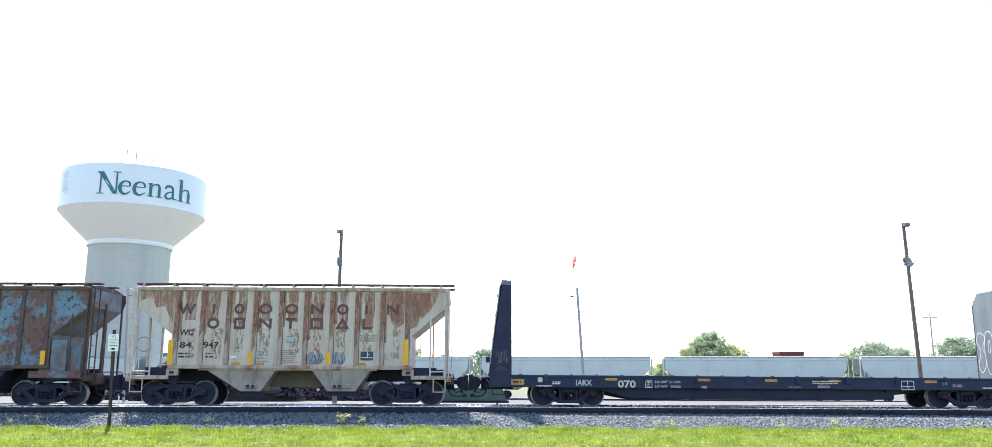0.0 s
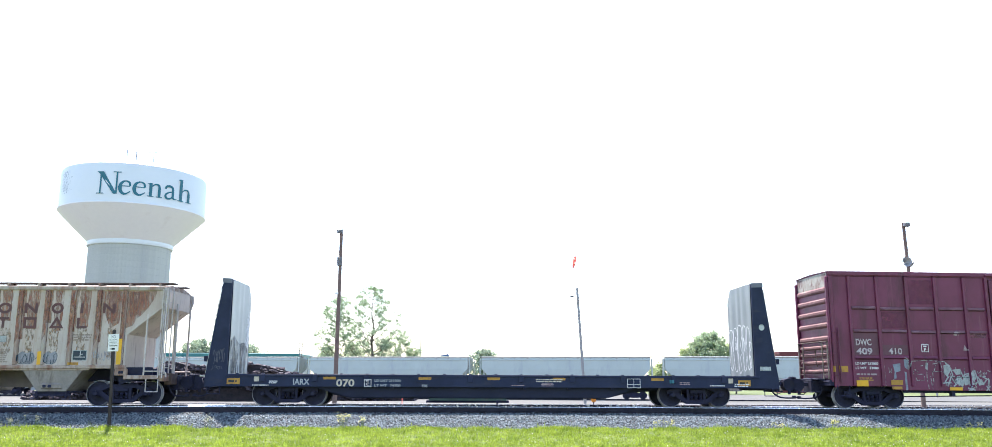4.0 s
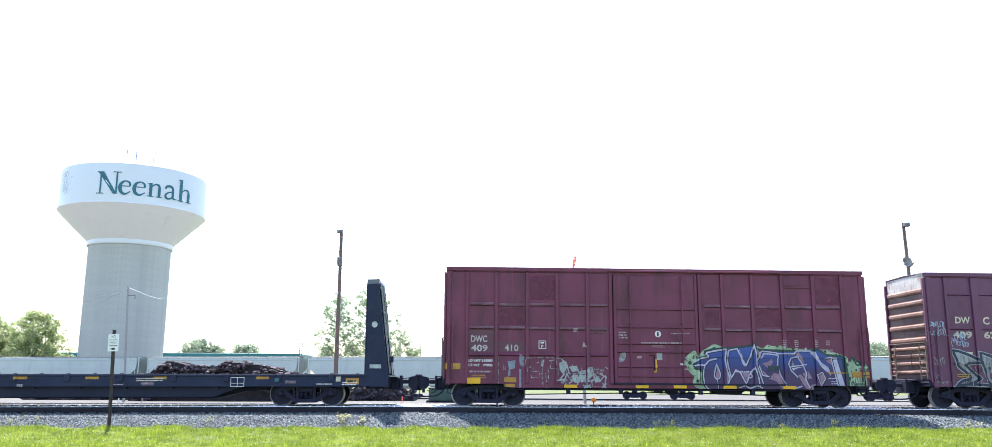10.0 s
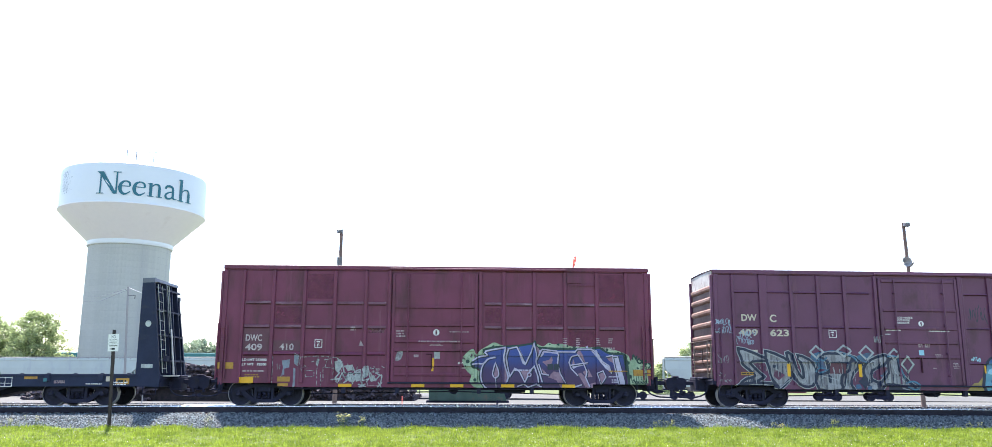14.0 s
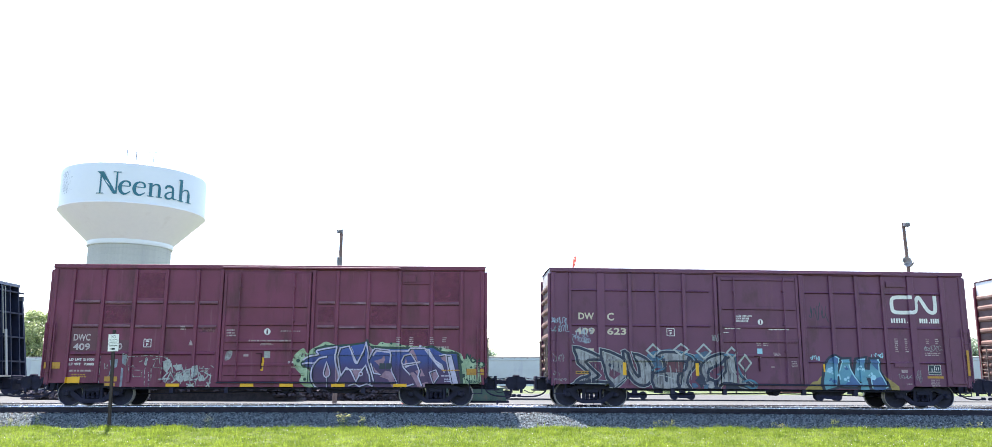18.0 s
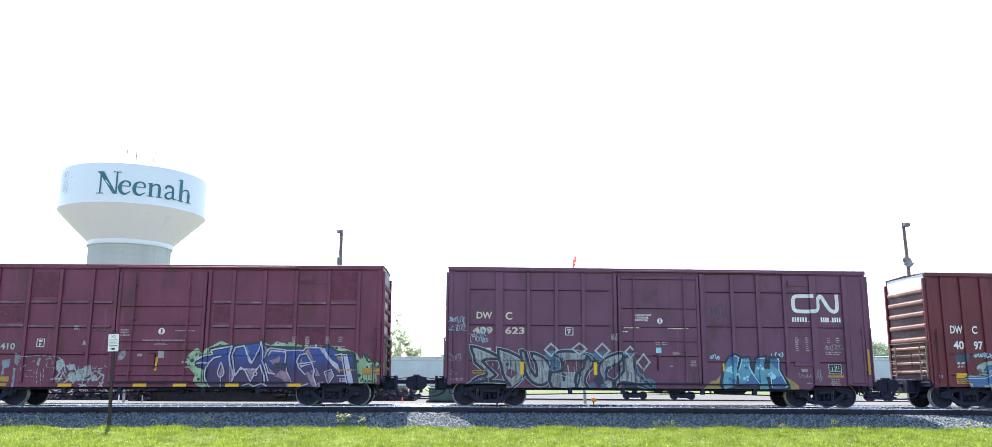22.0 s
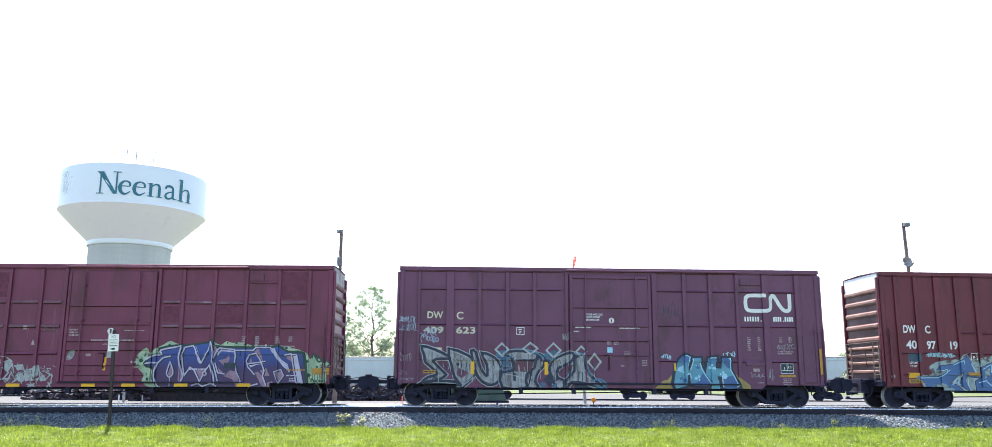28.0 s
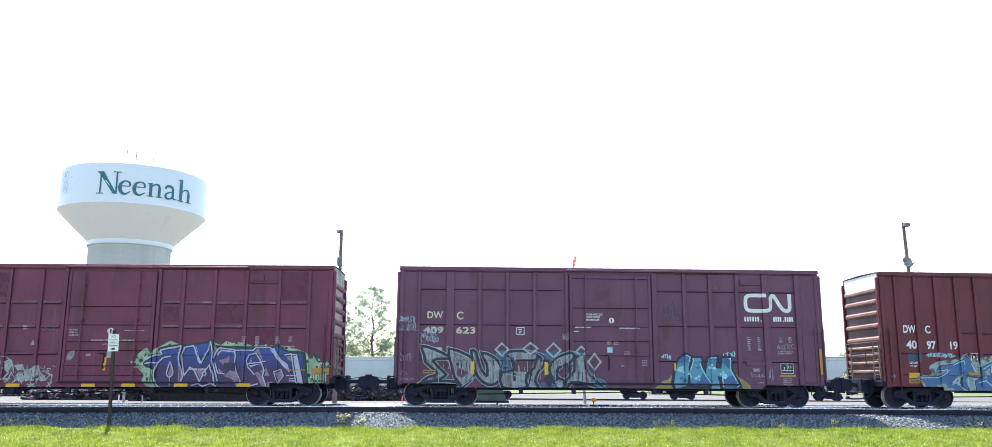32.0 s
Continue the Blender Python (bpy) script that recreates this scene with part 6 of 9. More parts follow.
    sd.paint("sprayed_dots", [fill([(H([(u, v)])[0][0] + r * math.cos(j * 0.698), H([(u, v)])[0][1] + r * math.sin(j * 0.698)) for j in range(9)])
                              for u, v, r in ((302, 142, 0.06), (312, 150, 0.04), (306, 152, 0.035), (232, 200, 0.05), (246, 210, 0.07), (226, 206, 0.03))], SPRAY_MIDBLUE, 7.0)


def car_c():
    P = [(20.60, 20.71), (21.34, 21.47), (22.11, 22.35), (22.88, 23.0), (23.62, 23.79), (24.5, 24.62), (25.3, 25.42), (29.5, 29.62), (30.3, 30.45), (31.1, 31.25), (31.9, 32.05), (32.7, 32.85), (33.5, 33.65), (34.3, 34.45)]
    S = [(x0, x1, z, 0.05, MAROON_C) for x0, x1 in ((20.71, 21.34), (21.47, 22.11), (22.35, 22.88), (23.0, 23.62), (23.79, 24.5)) for z in (2.02, 1.25)]
    S += [(x0, x1, 2.76, 0.05, MAROON_C) for x0, x1 in ((23.0, 23.62), (23.79, 24.5))]
    car, xc, sd = boxcar(20.08, 35.4, (21.58, 33.75), P, (26.2, 29.2), S, (4.6, 3.5, 2.4, 1.5), MAROON_C, "red maroon boxcar with bright new stencils and a sprayed blue piece", end_mark=WHITE, reach=(1.04, 1.1))
    X = lambda *v: [t - xc for t in v]

    def T(s, x0, x1, z0, z1, m=WHITE, lv=2):
        sd.text(s, x0 - xc, x1 - xc, z0, z1, m, lv)

    T("DW", 20.86, 21.33, 2.74, 3.03)
    T("C", 21.68, 21.88, 2.73, 3.02)
    T("40", 20.93, 21.33, 2.16, 2.47)
    T("97", 21.70, 22.04, 2.15, 2.46)
    T("19", 22.58, 22.86, 2.15, 2.45)
    sd.patch("data_patch", *X(20.96, 21.42), 1.70, 2.0, BLUE_PATCH)
    T("LD LMT", 21.0, 21.32, 1.62, 1.70)
    T("LT WT", 21.02, 21.28, 1.50, 1.57)
    sd.patch("reflector_tag", *X(20.93, 21.32), 1.12, 1.30, YELLOW, 2, "yellow reflective tag")
    sd.patch("reflector_tag", *X(20.93, 21.42), 0.92, 1.08, ORANGE_OLD, 2)
    sd.bars(*X(20.95, 21.40), 0.94, 1.06, 2, BLACK_LETTER, 3, 6)
    sd.patch("paper_placard", *X(20.28, 20.42), 1.12, 1.22, SPRAY_PALE, 4)
    sd.frame_mark(*X(23.33, 23.55), 1.78, 2.02)
    T("F", 23.4, 23.47, 1.82, 1.92)
    scrawl(sd, *X(21.68, 22.65), 1.85, 2.02, SPRAY_LIGHT, 91, 12, 0.025, 2, "thin white spray tag")
    def H(pts):
        return [(20.2336 - xc + 0.007905 * u - 0.000768 * v, 2.866 - 0.007617 * v) for u, v in pts]

    sd.paint("sprayed_cloud", [fill(smooth_line(H([(150, 218), (215, 212), (206, 176), (250, 150), (330, 140), (372, 116), (410, 140), (470, 128), (560, 120), (640, 150), (640, 292), (230, 292), (165, 246)]), 3, True))], SPRAY_MINT, 1, "pale mint sprayed ground")
    forms = []
    forms.append([(153, 226), (250, 224), (302, 186), (242, 192), (256, 172), (320, 165), (360, 142), (378, 120), (376, 190), (340, 216), (302, 254), (336, 262), (372, 292), (216, 292), (182, 252)])
    forms.append([(382, 124), (402, 152), (416, 192), (442, 226), (400, 222), (386, 216), (374, 240), (398, 292), (352, 262), (362, 216)])
    forms.append([(448, 178), (500, 156), (540, 170), (520, 230), (548, 292), (430, 292), (424, 244), (452, 226)])
    forms.append([(560, 150), (620, 160), (600, 230), (640, 292), (566, 292), (552, 220)])
    for k, c in enumerate(forms):
        loop = H(c)
        sd.paint("sprayed_edge", [ribbon(loop + loop[:1], 0.10)], SPRAY_LIGHTGREY, 2.4 + 0.1 * k)
        sd.paint("sprayed_shade", [ribbon(loop + loop[:1], 0.055)], SPRAY_OUTLINE, 3 + 0.1 * k)
        sd.paint("sprayed_form", [fill(loop)], SPRAY_MIDBLUE, 3.6 + 0.3 * k, "mid blue sprayed lettering form")
    for q, g in enumerate(([(290, 180), (284, 204), (270, 214)], [(262, 196), (290, 186)], [(320, 168), (362, 146), (372, 150), (368, 186)], [(316, 262), (330, 240), (352, 222), (342, 254), (356, 262)], [(160, 230), (250, 228), (304, 190)], [(404, 160), (424, 200), (436, 222)], [(456, 186), (498, 164), (500, 200)], [(440, 250), (470, 240), (500, 262)], [(390, 234), (392, 268)])):
        sd.paint("sprayed_highlight", [ribbon(H(g), 0.03)], SPRAY_LIGHT, 5.2 + 0.1 * q)
    sd.paint("sprayed_wedge", [fill(H([(226, 256), (262, 252), (300, 268), (330, 286), (240, 288)]))], SPRAY_MINT, 5.0)
    sd.paint("sprayed_wedge", [fill(H([(462, 196), (494, 180), (490, 216), (464, 232)]))], SPRAY_MINT, 5.05)
    sd.patch("reflector_tag", *X(23.14, 23.58), 1.21, 1.33, ORANGE_OLD, 18)


car_a()
car_b()
car_c()


# ---- covered hoppers of the train ----
def hopper(shift, paint, rib_paint, clean, dark, slope, bay_paint, label, irons):
    xc = -45.15
    car = root("hopper_car", pose(0, MID, 0), label, "hopper car", "hopper cars of the train")
    yn = -1.43
    a, b = -50.6 - xc, -39.58 - xc
    l0, l1, r0, r1 = -50.05 - xc, -49.3 - xc, -40.80 - xc, -40.80 - xc
    out = [(a, 4.16), (a, 3.5), (l1, 2.5), (l1, 1.37), (r0, 1.37), (r0, 2.47), (b, 3.48), (b, 4.16)]
    side = part("side_sheet", Geo().prism(out, yn, yn + 0.04), paint, car)
    part("side_sheet", Geo().prism(out, -yn - 0.04, -yn), paint, car)
    for s, e, k, zt in ((-1, a, l1, 3.5), (1, b, r0, 3.48)):
        g = Geo().prism([(e, 4.16), (e, zt), (k, 2.49), (k, 1.07), (k - s * 0.05, 1.07), (k - s * 0.05, 2.52), (e - s * 0.05, zt + 0.03), (e - s * 0.05, 4.16)], yn + 0.045, -yn - 0.045)
        part("slope_sheet", g, slope, car)
    roof = part("roof", Geo().prism([(a, 4.13), (b, 4.13), (b, 4.2), (a, 4.2)], yn - 0.03, -yn + 0.03), clean, car)
    part("roof_crown", Geo().add([(e, y, z) for e in (a, b) for y, z in ((yn, 4.19), (-0.7, 4.31), (0.7, 4.31), (-yn, 4.19))], [(0, 4, 5, 1), (1, 5, 6, 2), (2, 6, 7, 3), (0, 1, 2, 3), (7, 6, 5, 4)]), clean, roof)
    part("top_chord", Geo().box(a, b, yn - 0.06, yn, 4.06, 4.2, 0.015), rib_paint, car)
    part("side_chord", Geo().box(l1 - 0.05, r0 + 0.05, yn - 0.05, yn, 1.3, 1.42, 0.012), clean, car)
    rel = [(a, b, 4.06, 4.2, 0.06)]
    for x in (-49.15, -48.25, -47.34, -46.38, -45.48, -44.59, -43.66, -42.76, -41.86, -40.96):
        x0, x1 = x - xc - 0.075, x - xc + 0.075
        part("side_rib", Geo().box(x0, x1, yn - 0.06, yn, 1.42, 4.06, 0.025), rib_paint, side)
        rel.append((x0, x1, 1.42, 4.06, 0.06))
    # roof walk
    for yy in (yn + 0.1, 0.0):
        part("running_board", Geo().box(a - 0.1, b + 0.3, yy, yy + 0.32, 4.29, 4.345, 0.004), RUST_DARK, car)
    for i in range(11):
        x = a + 0.2 + (b - a - 0.4) * i / 10
        part("board_bracket", Geo().box(x - 0.03, x + 0.03, yn + 0.08, 0.35, 4.19, 4.29, 0.004).box(x - 0.03, x + 0.03, yn - 0.02, yn + 0.08, 4.14, 4.3, 0.004), clean, car)
    for i in range(5):
        x = a + 1.3 + (b - a - 2.6) * i / 4
        part("roof_hatch", Geo().box(x - 0.7, x + 0.7, 0.45, 1.1, 4.2, 4.3, 0.03), clean, roof)
    # hopper bays, with gates and the tunnel between
    for x0, x1, x2, x3 in ((-48.16, -46.78, -46.08, -45.51), (-44.39, -43.74, -42.76, -42.16)):
        o = [(x0 - xc, 1.36), (x1 - xc, 0.52), (x2 - xc, 0.52), (x3 - xc, 1.36)]
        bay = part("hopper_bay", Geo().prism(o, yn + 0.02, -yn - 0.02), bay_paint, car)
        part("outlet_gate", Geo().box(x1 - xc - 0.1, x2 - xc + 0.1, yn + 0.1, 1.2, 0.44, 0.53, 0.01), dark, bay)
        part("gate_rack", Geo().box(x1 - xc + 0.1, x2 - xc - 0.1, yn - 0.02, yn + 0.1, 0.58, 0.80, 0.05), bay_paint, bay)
        part("gate_frame", Geo().box(x1 - xc - 0.16, x2 - xc + 0.16, yn + 0.04, yn + 0.12, 0.36, 0.44, 0.01).box(x1 - xc - 0.05, x1 - xc + 0.02, yn + 0.02, yn + 0.1, 0.3, 0.52, 0.01).box(x2 - xc - 0.02, x2 - xc + 0.05, yn + 0.02, yn + 0.1, 0.3, 0.52, 0.01), dark, bay)
        for q in (0.18, 0.36):
            part("gate_slot", Geo().box(x1 - xc + q, x1 - xc + q + 0.14, yn - 0.035, yn + 0.02, 0.64, 0.75, 0.03), dark, bay)
    part("center_sill", Geo().box(a + 0.1, b - 0.1, -0.3, 0.3, 0.86, 1.3, 0.01), dark, car)
    part("tunnel_wall", Geo().prism([(-46.2 - xc, 1.36), (-46.5 - xc, 0.66), (-43.4 - xc, 0.66), (-43.9 - xc, 1.36)], -0.4, -0.36), TUNNEL, car)
    # end platforms, posts, braces
    for s, e in ((-1, a), (1, b)):
        k = l1 if s < 0 else r0
        part("side_sill", Geo().box(min(k, e + s * 0.2), max(k, e + s * 0.2), yn - 0.04, yn + 0.04, 0.93, 1.07, 0.01), clean, car)
        part("side_sill", Geo().box(min(k, e + s * 0.2), max(k, e + s * 0.2), -yn - 0.04, -yn + 0.04, 0.93, 1.07, 0.01), clean, car)
        part("end_sill", Geo().box(min(e, e + s * 0.2), max(e, e + s * 0.2), yn, -yn, 0.86, 1.06, 0.01), clean, car)
        part("platform", Geo().box(min(k, e), max(k, e), yn, -yn, 1.0, 1.04), dark, car)
        part("jacking_pad", Geo().box(min(k - s * 0.32, k + s * 0.1), max(k - s * 0.32, k + s * 0.1), yn - 0.03, yn + 0.1, 1.06, 1.3, 0.015), clean, car)
        part("pad_slot", Geo().box(k - s * 0.1 - 0.09, k - s * 0.1 + 0.09, yn - 0.045, yn, 1.12, 1.22, 0.03), dark, car)
        part("bolster_plate", Geo().prism([(k - s * 0.4, 1.35), (k + s * 0.9, 1.35), (k + s * 0.9, 1.05), (k - s * 0.2, 0.75)], yn + 0.2, yn + 0.3), dark, car)
        for y in (yn, -yn):
            part("end_post", Geo().box(e + s * 0.02 - 0.03, e + s * 0.02 + 0.03, y - 0.04, y + 0.04, 1.04, 4.16, 0.008), irons, car)
            part("end_brace", Geo().pipe([(k + s * 0.68, y, 1.04), (k + s * 0.68, y, 3.2)], 0.032, 6), irons, car)
            part("end_gusset", Geo().prism([(e - s * 0.02, 4.14), (e + s * 0.12, 4.14), (e + s * 0.14, 3.86), (e + s * 0.06, 3.62), (e - s * 0.02, 3.56)], y - 0.02, y + 0.02), irons, car)
            part("platform_rail", Geo().pipe([(k + s * 0.66, y, 1.21), (e + s * 0.16, y, 1.21), (e + s * 0.24, y, 1.12), (e + s * 0.24, y, 1.0)], 0.024, 6), irons, car)
        part("end_post", Geo().box(e - 0.04, e + 0.04, -0.06, 0.06, 1.04, 3.7, 0.008), irons, car)
        ladder(car, min(e - s * 0.02, e + s * 0.12), max(e - s * 0.02, e + s * 0.12), yn - 0.05, 0.98, 4.1, 9, irons, "side_ladder")
        ladder(car, -1.3, -0.85, 0, 1.1, 4.2, 8, irons, "end_ladder", "y", e + s * 0.12)
        part("brake_housing", Geo().box(min(e + s * 0.02, e + s * 0.3), max(e + s * 0.02, e + s * 0.3), -0.95, -0.35, 0.74, 1.14, 0.03), RUST_DARK, car)
        part("brake_chain_rod", Geo().pipe([(e + s * 0.2, -0.6, 1.12), (e + s * 0.2, -0.6, 2.1)], 0.016, 6), irons, car)
        if s < 0:
            part("brake_wheel", Geo().lathe([(0.25, -0.015), (0.28, -0.015), (0.28, 0.015), (0.25, 0.015), (0.25, -0.015)], 20, "y", (e + s * 0.1, -0.2, 2.2)), clean, car)
        part("stirrup", Geo().pipe([(e, yn - 0.05, 0.95), (e, yn - 0.05, 0.5), (e - s * 0.42, yn - 0.05, 0.5), (e - s * 0.42, yn - 0.05, 0.95)], 0.018, 6), irons, car)
        coupler(car, e, s, 0.75 if s > 0 else 0.72, dark)
    part("gate_rail", Geo().box(-48.3 - xc, -42.0 - xc, yn, yn + 0.06, 1.24, 1.3, 0.01), clean, car)
    wheels = []
    for xt in (-49.11 - xc, -40.97 - xc):
        running_gear(car, xt, wheels)
    CARS.append((car, xc + shift, -49.11 - xc, -40.97 - xc, wheels))
    return car, xc, Side(car, yn, rel)


def hopper_front():
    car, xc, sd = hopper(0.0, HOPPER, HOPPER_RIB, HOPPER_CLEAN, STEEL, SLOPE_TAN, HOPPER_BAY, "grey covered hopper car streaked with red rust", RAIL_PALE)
    X = lambda *v: [t - xc for t in v]
    rp = random.Random(33)
    ribs = (-49.15, -48.25, -47.34, -46.38, -45.48, -44.59, -43.66, -42.76, -41.86, -40.96)

    def streak(cx, w, z0, z1):
        """A ragged run of rust, wider at its top."""
        n = 5
        lft = [(cx - w / 2 * (0.8 + 0.2 * k / n) + rp.uniform(-0.03, 0.03), z0 + (z1 - z0) * k / n) for k in range(n + 1)]
        rgt = [(cx + w / 2 * (0.8 + 0.2 * k / n) + rp.uniform(-0.03, 0.03), z0 + (z1 - z0) * k / n) for k in range(n + 1)]
        return fill([(p[0] - xc, p[1]) for p in lft + rgt[::-1]])

    for k, (r0, r1) in enumerate(zip(ribs, ribs[1:])):
        mid = (r0 + r1) / 2
        sd.paint("rust_streak", [streak(mid + rp.uniform(-0.1, 0.1), rp.uniform(0.3, 0.52), rp.uniform(2.6, 3.1), 4.05)], RUST_RUN, 0.5, "red brown rust run")
        sd.paint("rust_streak", [streak(r0 + 0.12, rp.uniform(0.08, 0.2), rp.uniform(1.9, 3.0), 4.05)], RUST_RUN, 0.7)
        sd.paint("rust_streak", [streak(mid + rp.uniform(-0.12, 0.12), rp.uniform(0.28, 0.42), rp.uniform(1.6, 1.9), 2.72)], RUST_SPECK, 0.9, "orange rust speckle")
    for k, x in enumerate(ribs):
        zb = rp.uniform(1.5, 2.4)
        sd.paint("rib_rust", [fill([(x - 0.074 - xc, zb), (x + 0.05 - xc, zb + 0.25), (x + 0.074 - xc, 4.05), (x - 0.074 - xc, 4.05)])], RUST_RUN, 0.8, "rust on the rib's face")
        sd.paint("rib_rust", [fill([(x - 0.074 - xc, zb + 0.6), (x + 0.03 - xc, zb + 0.9), (x + 0.04 - xc, 4.05), (x - 0.074 - xc, 4.05)])], RUST_RUN, 1.1)
    for pts in ([(-40.86, 2.72), (-40.62, 2.8), (-40.5, 3.05), (-40.32, 3.2), (-40.12, 3.45), (-39.9, 3.8), (-39.85, 4.04), (-40.86, 4.04)], [(-40.8, 2.9), (-40.5, 3.2), (-40.2, 3.6), (-40.1, 4.0), (-40.8, 4.0)], [(-41.62, 3.2), (-41.4, 2.7), (-41.1, 2.9), (-41.05, 4.04), (-41.7, 4.04)],
                [(-50.45, 3.7), (-50.1, 3.82), (-49.9, 3.45), (-49.6, 3.5), (-49.3, 2.9), (-49.25, 4.04), (-50.5, 4.04)]):
        sd.paint("rust_panel", [fill([(q[0] - xc, q[1]) for q in pts])], RUST_RUN, 1.3 + 0.05 * len(pts), "large red brown rust patch")
    # crevice shade beside each rib, painted as thin dark lines
    for x in ribs:
        for q, w in ((-1, 0.010), (1, 0.018)):
            x0 = x - xc + q * 0.077
            sd.paint("grime_line", [fill([(min(x0, x0 + q * w), 1.44), (max(x0, x0 + q * w), 1.44), (max(x0, x0 + q * w), 4.05), (min(x0, x0 + q * w), 4.05)])], RUST_LETTER, 0.3)
    # two rows of faded company lettering, as plain bars, rings, frames and corners
    def mark(kind, x0, x1, z0, z1):
        w, m, h = 0.095, (x0 + x1) / 2, 0.0475
        a, b, lo, hi = x0 + h, x1 - h, z0 + h, z1 - h
        if kind == "bar":
            return [ribbon([(m, lo), (m, hi)], w)]
        if kind == "ring":
            ring = [(m + (b - m) * math.cos(k * 0.3142), (lo + hi) / 2 + (hi - lo) / 2 * math.sin(k * 0.3142)) for k in range(20)]
            return [ribbon(ring + ring[:1], w)]
        if kind == "frame":
            return [ribbon([(a, lo), (b, lo), (b, hi), (a, hi), (a, lo)], w)]
        if kind == "zigzag":
            return [ribbon([(a, lo), (a, hi)], w), ribbon([(a, hi), (b, lo)], w), ribbon([(b, lo), (b, hi)], w)]
        if kind == "chevrons":
            q = (b - a) / 4
            return [ribbon([(a, hi), (a + q, lo)], w), ribbon([(a + q, lo), (m, hi)], w), ribbon([(m, hi), (b - q, lo)], w), ribbon([(b - q, lo), (b, hi)], w)]
        if kind == "wedge":
            return [ribbon([(a, lo), (m, hi), (b, lo), (a, lo)], w)]
        if kind == "corner":
            return [ribbon([(a, hi), (a, lo), (b, lo)], w)]
        return [ribbon([(a, hi), (b, hi)], w), ribbon([(m, lo), (m, hi)], w)]

    row1 = ((-49.12, -48.52, "chevrons"), (-48.0, -47.75, "bar"), (-47.15, -46.79, "ring"), (-46.28, -45.80, "ring"), (-45.35, -44.88, "ring"), (-44.43, -43.98, "zigzag"), (-43.50, -43.08, "ring"), (-42.55, -42.33, "bar"), (-41.71, -41.27, "zigzag"))
    row2 = ((-48.08, -47.65, "ring"), (-47.14, -46.74, "frame"), (-46.25, -45.8, "zigzag"), (-45.33, -44.93, "tee"), (-44.43, -43.98, "frame"), (-43.51, -43.06, "wedge"), (-42.58, -42.2, "corner"))
    for row, z0, z1 in ((row1, 3.22, 3.61), (row2, 2.70, 3.10)):
        for x0, x1, kind in row:
            sd.paint("lettering_shape", mark(kind, x0 - xc, x1 - xc, z0, z1), RUST_LETTER, 2.4)
    sd.text("WC", *X(-49.03, -48.53), 2.46, 2.68, BLACK_LETTER, 2.2)
    sd.text("84", *X(-49.0, -48.58), 2.02, 2.24, BLACK_LETTER, 2.2)
    sd.text("947", *X(-48.16, -47.61), 2.02, 2.24, BLACK_LETTER, 2.2)
    sd.bars(*X(-49.03, -48.55), 1.66, 1.88, 2, BLACK_LETTER, 2, 1)
    sd.bars(*X(-48.1, -47.75), 1.66, 1.88, 2, BLACK_LETTER, 2, 2)
    sd.bars(*X(-45.45, -44.8), 1.5, 1.98, 7, PALE_RUST, 2, 3)
    sd.bars(*X(-42.7, -42.0), 2.25, 2.52, 3, PALE_RUST, 2, 4)
    sd.bars(*X(-46.3, -45.8), 1.5, 1.95, 4, CHALK, 2, 5)
    for x0, x1, z0, z1 in ((-49.40, -49.20, 1.44, 2.32), (-46.58, -46.42, 1.44, 1.90), (-43.84, -43.68, 1.44, 1.90), (-41.11, -40.92, 1.44, 2.34)):
        sd.patch("yellow_reflector", *X(x0, x1), z0, z1, YELLOW, 3, "upright yellow reflective strip")
    for x0, x1 in ((-47.15, -46.85), (-46.3, -46.0), (-42.75, -42.4)):
        sd.patch("reflector_tag", *X(x0, x1), 1.43, 1.52, ORANGE_OLD, 2)
    sd.patch("data_panel", *X(-42.63, -42.13), 1.58, 1.94, SPRAY_PALE, 1.6)
    sd.patch("data_panel", *X(-42.605, -42.155), 1.605, 1.915, DARK_TAG, 2)
    sd.paint("boxed_mark", lines([[(-42.36 - xc, 1.70), (-42.36 - xc, 1.9)], [(-42.58 - xc, 1.70), (-42.18 - xc, 1.70)], [(-42.36 - xc, 1.80), (-42.27 - xc, 1.80)]], 0.02), WHITE, 3)
    sd.patch("paper_placard", *X(-45.26, -44.96), 2.23, 2.44, SPRAY_PALE, 2)
    sd.frame_mark(*X(-45.26, -44.96), 2.23, 2.44, BLACK_LETTER, 0.018)
    for i, (x0, x1) in enumerate(((-44.5, -43.92), (-43.6, -43.15))):
        c = [(x0 + (x1 - x0) * u - xc, 1.45 + 0.45 * v) for u, v in ((0.1, 0.1), (0, 0.7), (0.25, 1), (0.5, 0.85), (0.8, 1), (1, 0.6), (0.9, 0.1), (0.5, 0))]
        sd.paint("sprayed_form", [fill(smooth_line(c, 4, True))], SPRAY_SILVER, 2, "grey bubble spray form")
        scrawl(sd, x0 - xc, x1 - xc, 1.46, 1.86, DARK_TAG, 80 + i, 4, 0.018, 3)
    scrawl(sd, -41.9 - xc, -41.3 - xc, 1.55, 1.95, CHALK, 84, 6, 0.02, 2)
    sd.patch("paper_placard", *X(-47.2, -46.98), 1.68, 1.76, WHITE, 2)
    return car


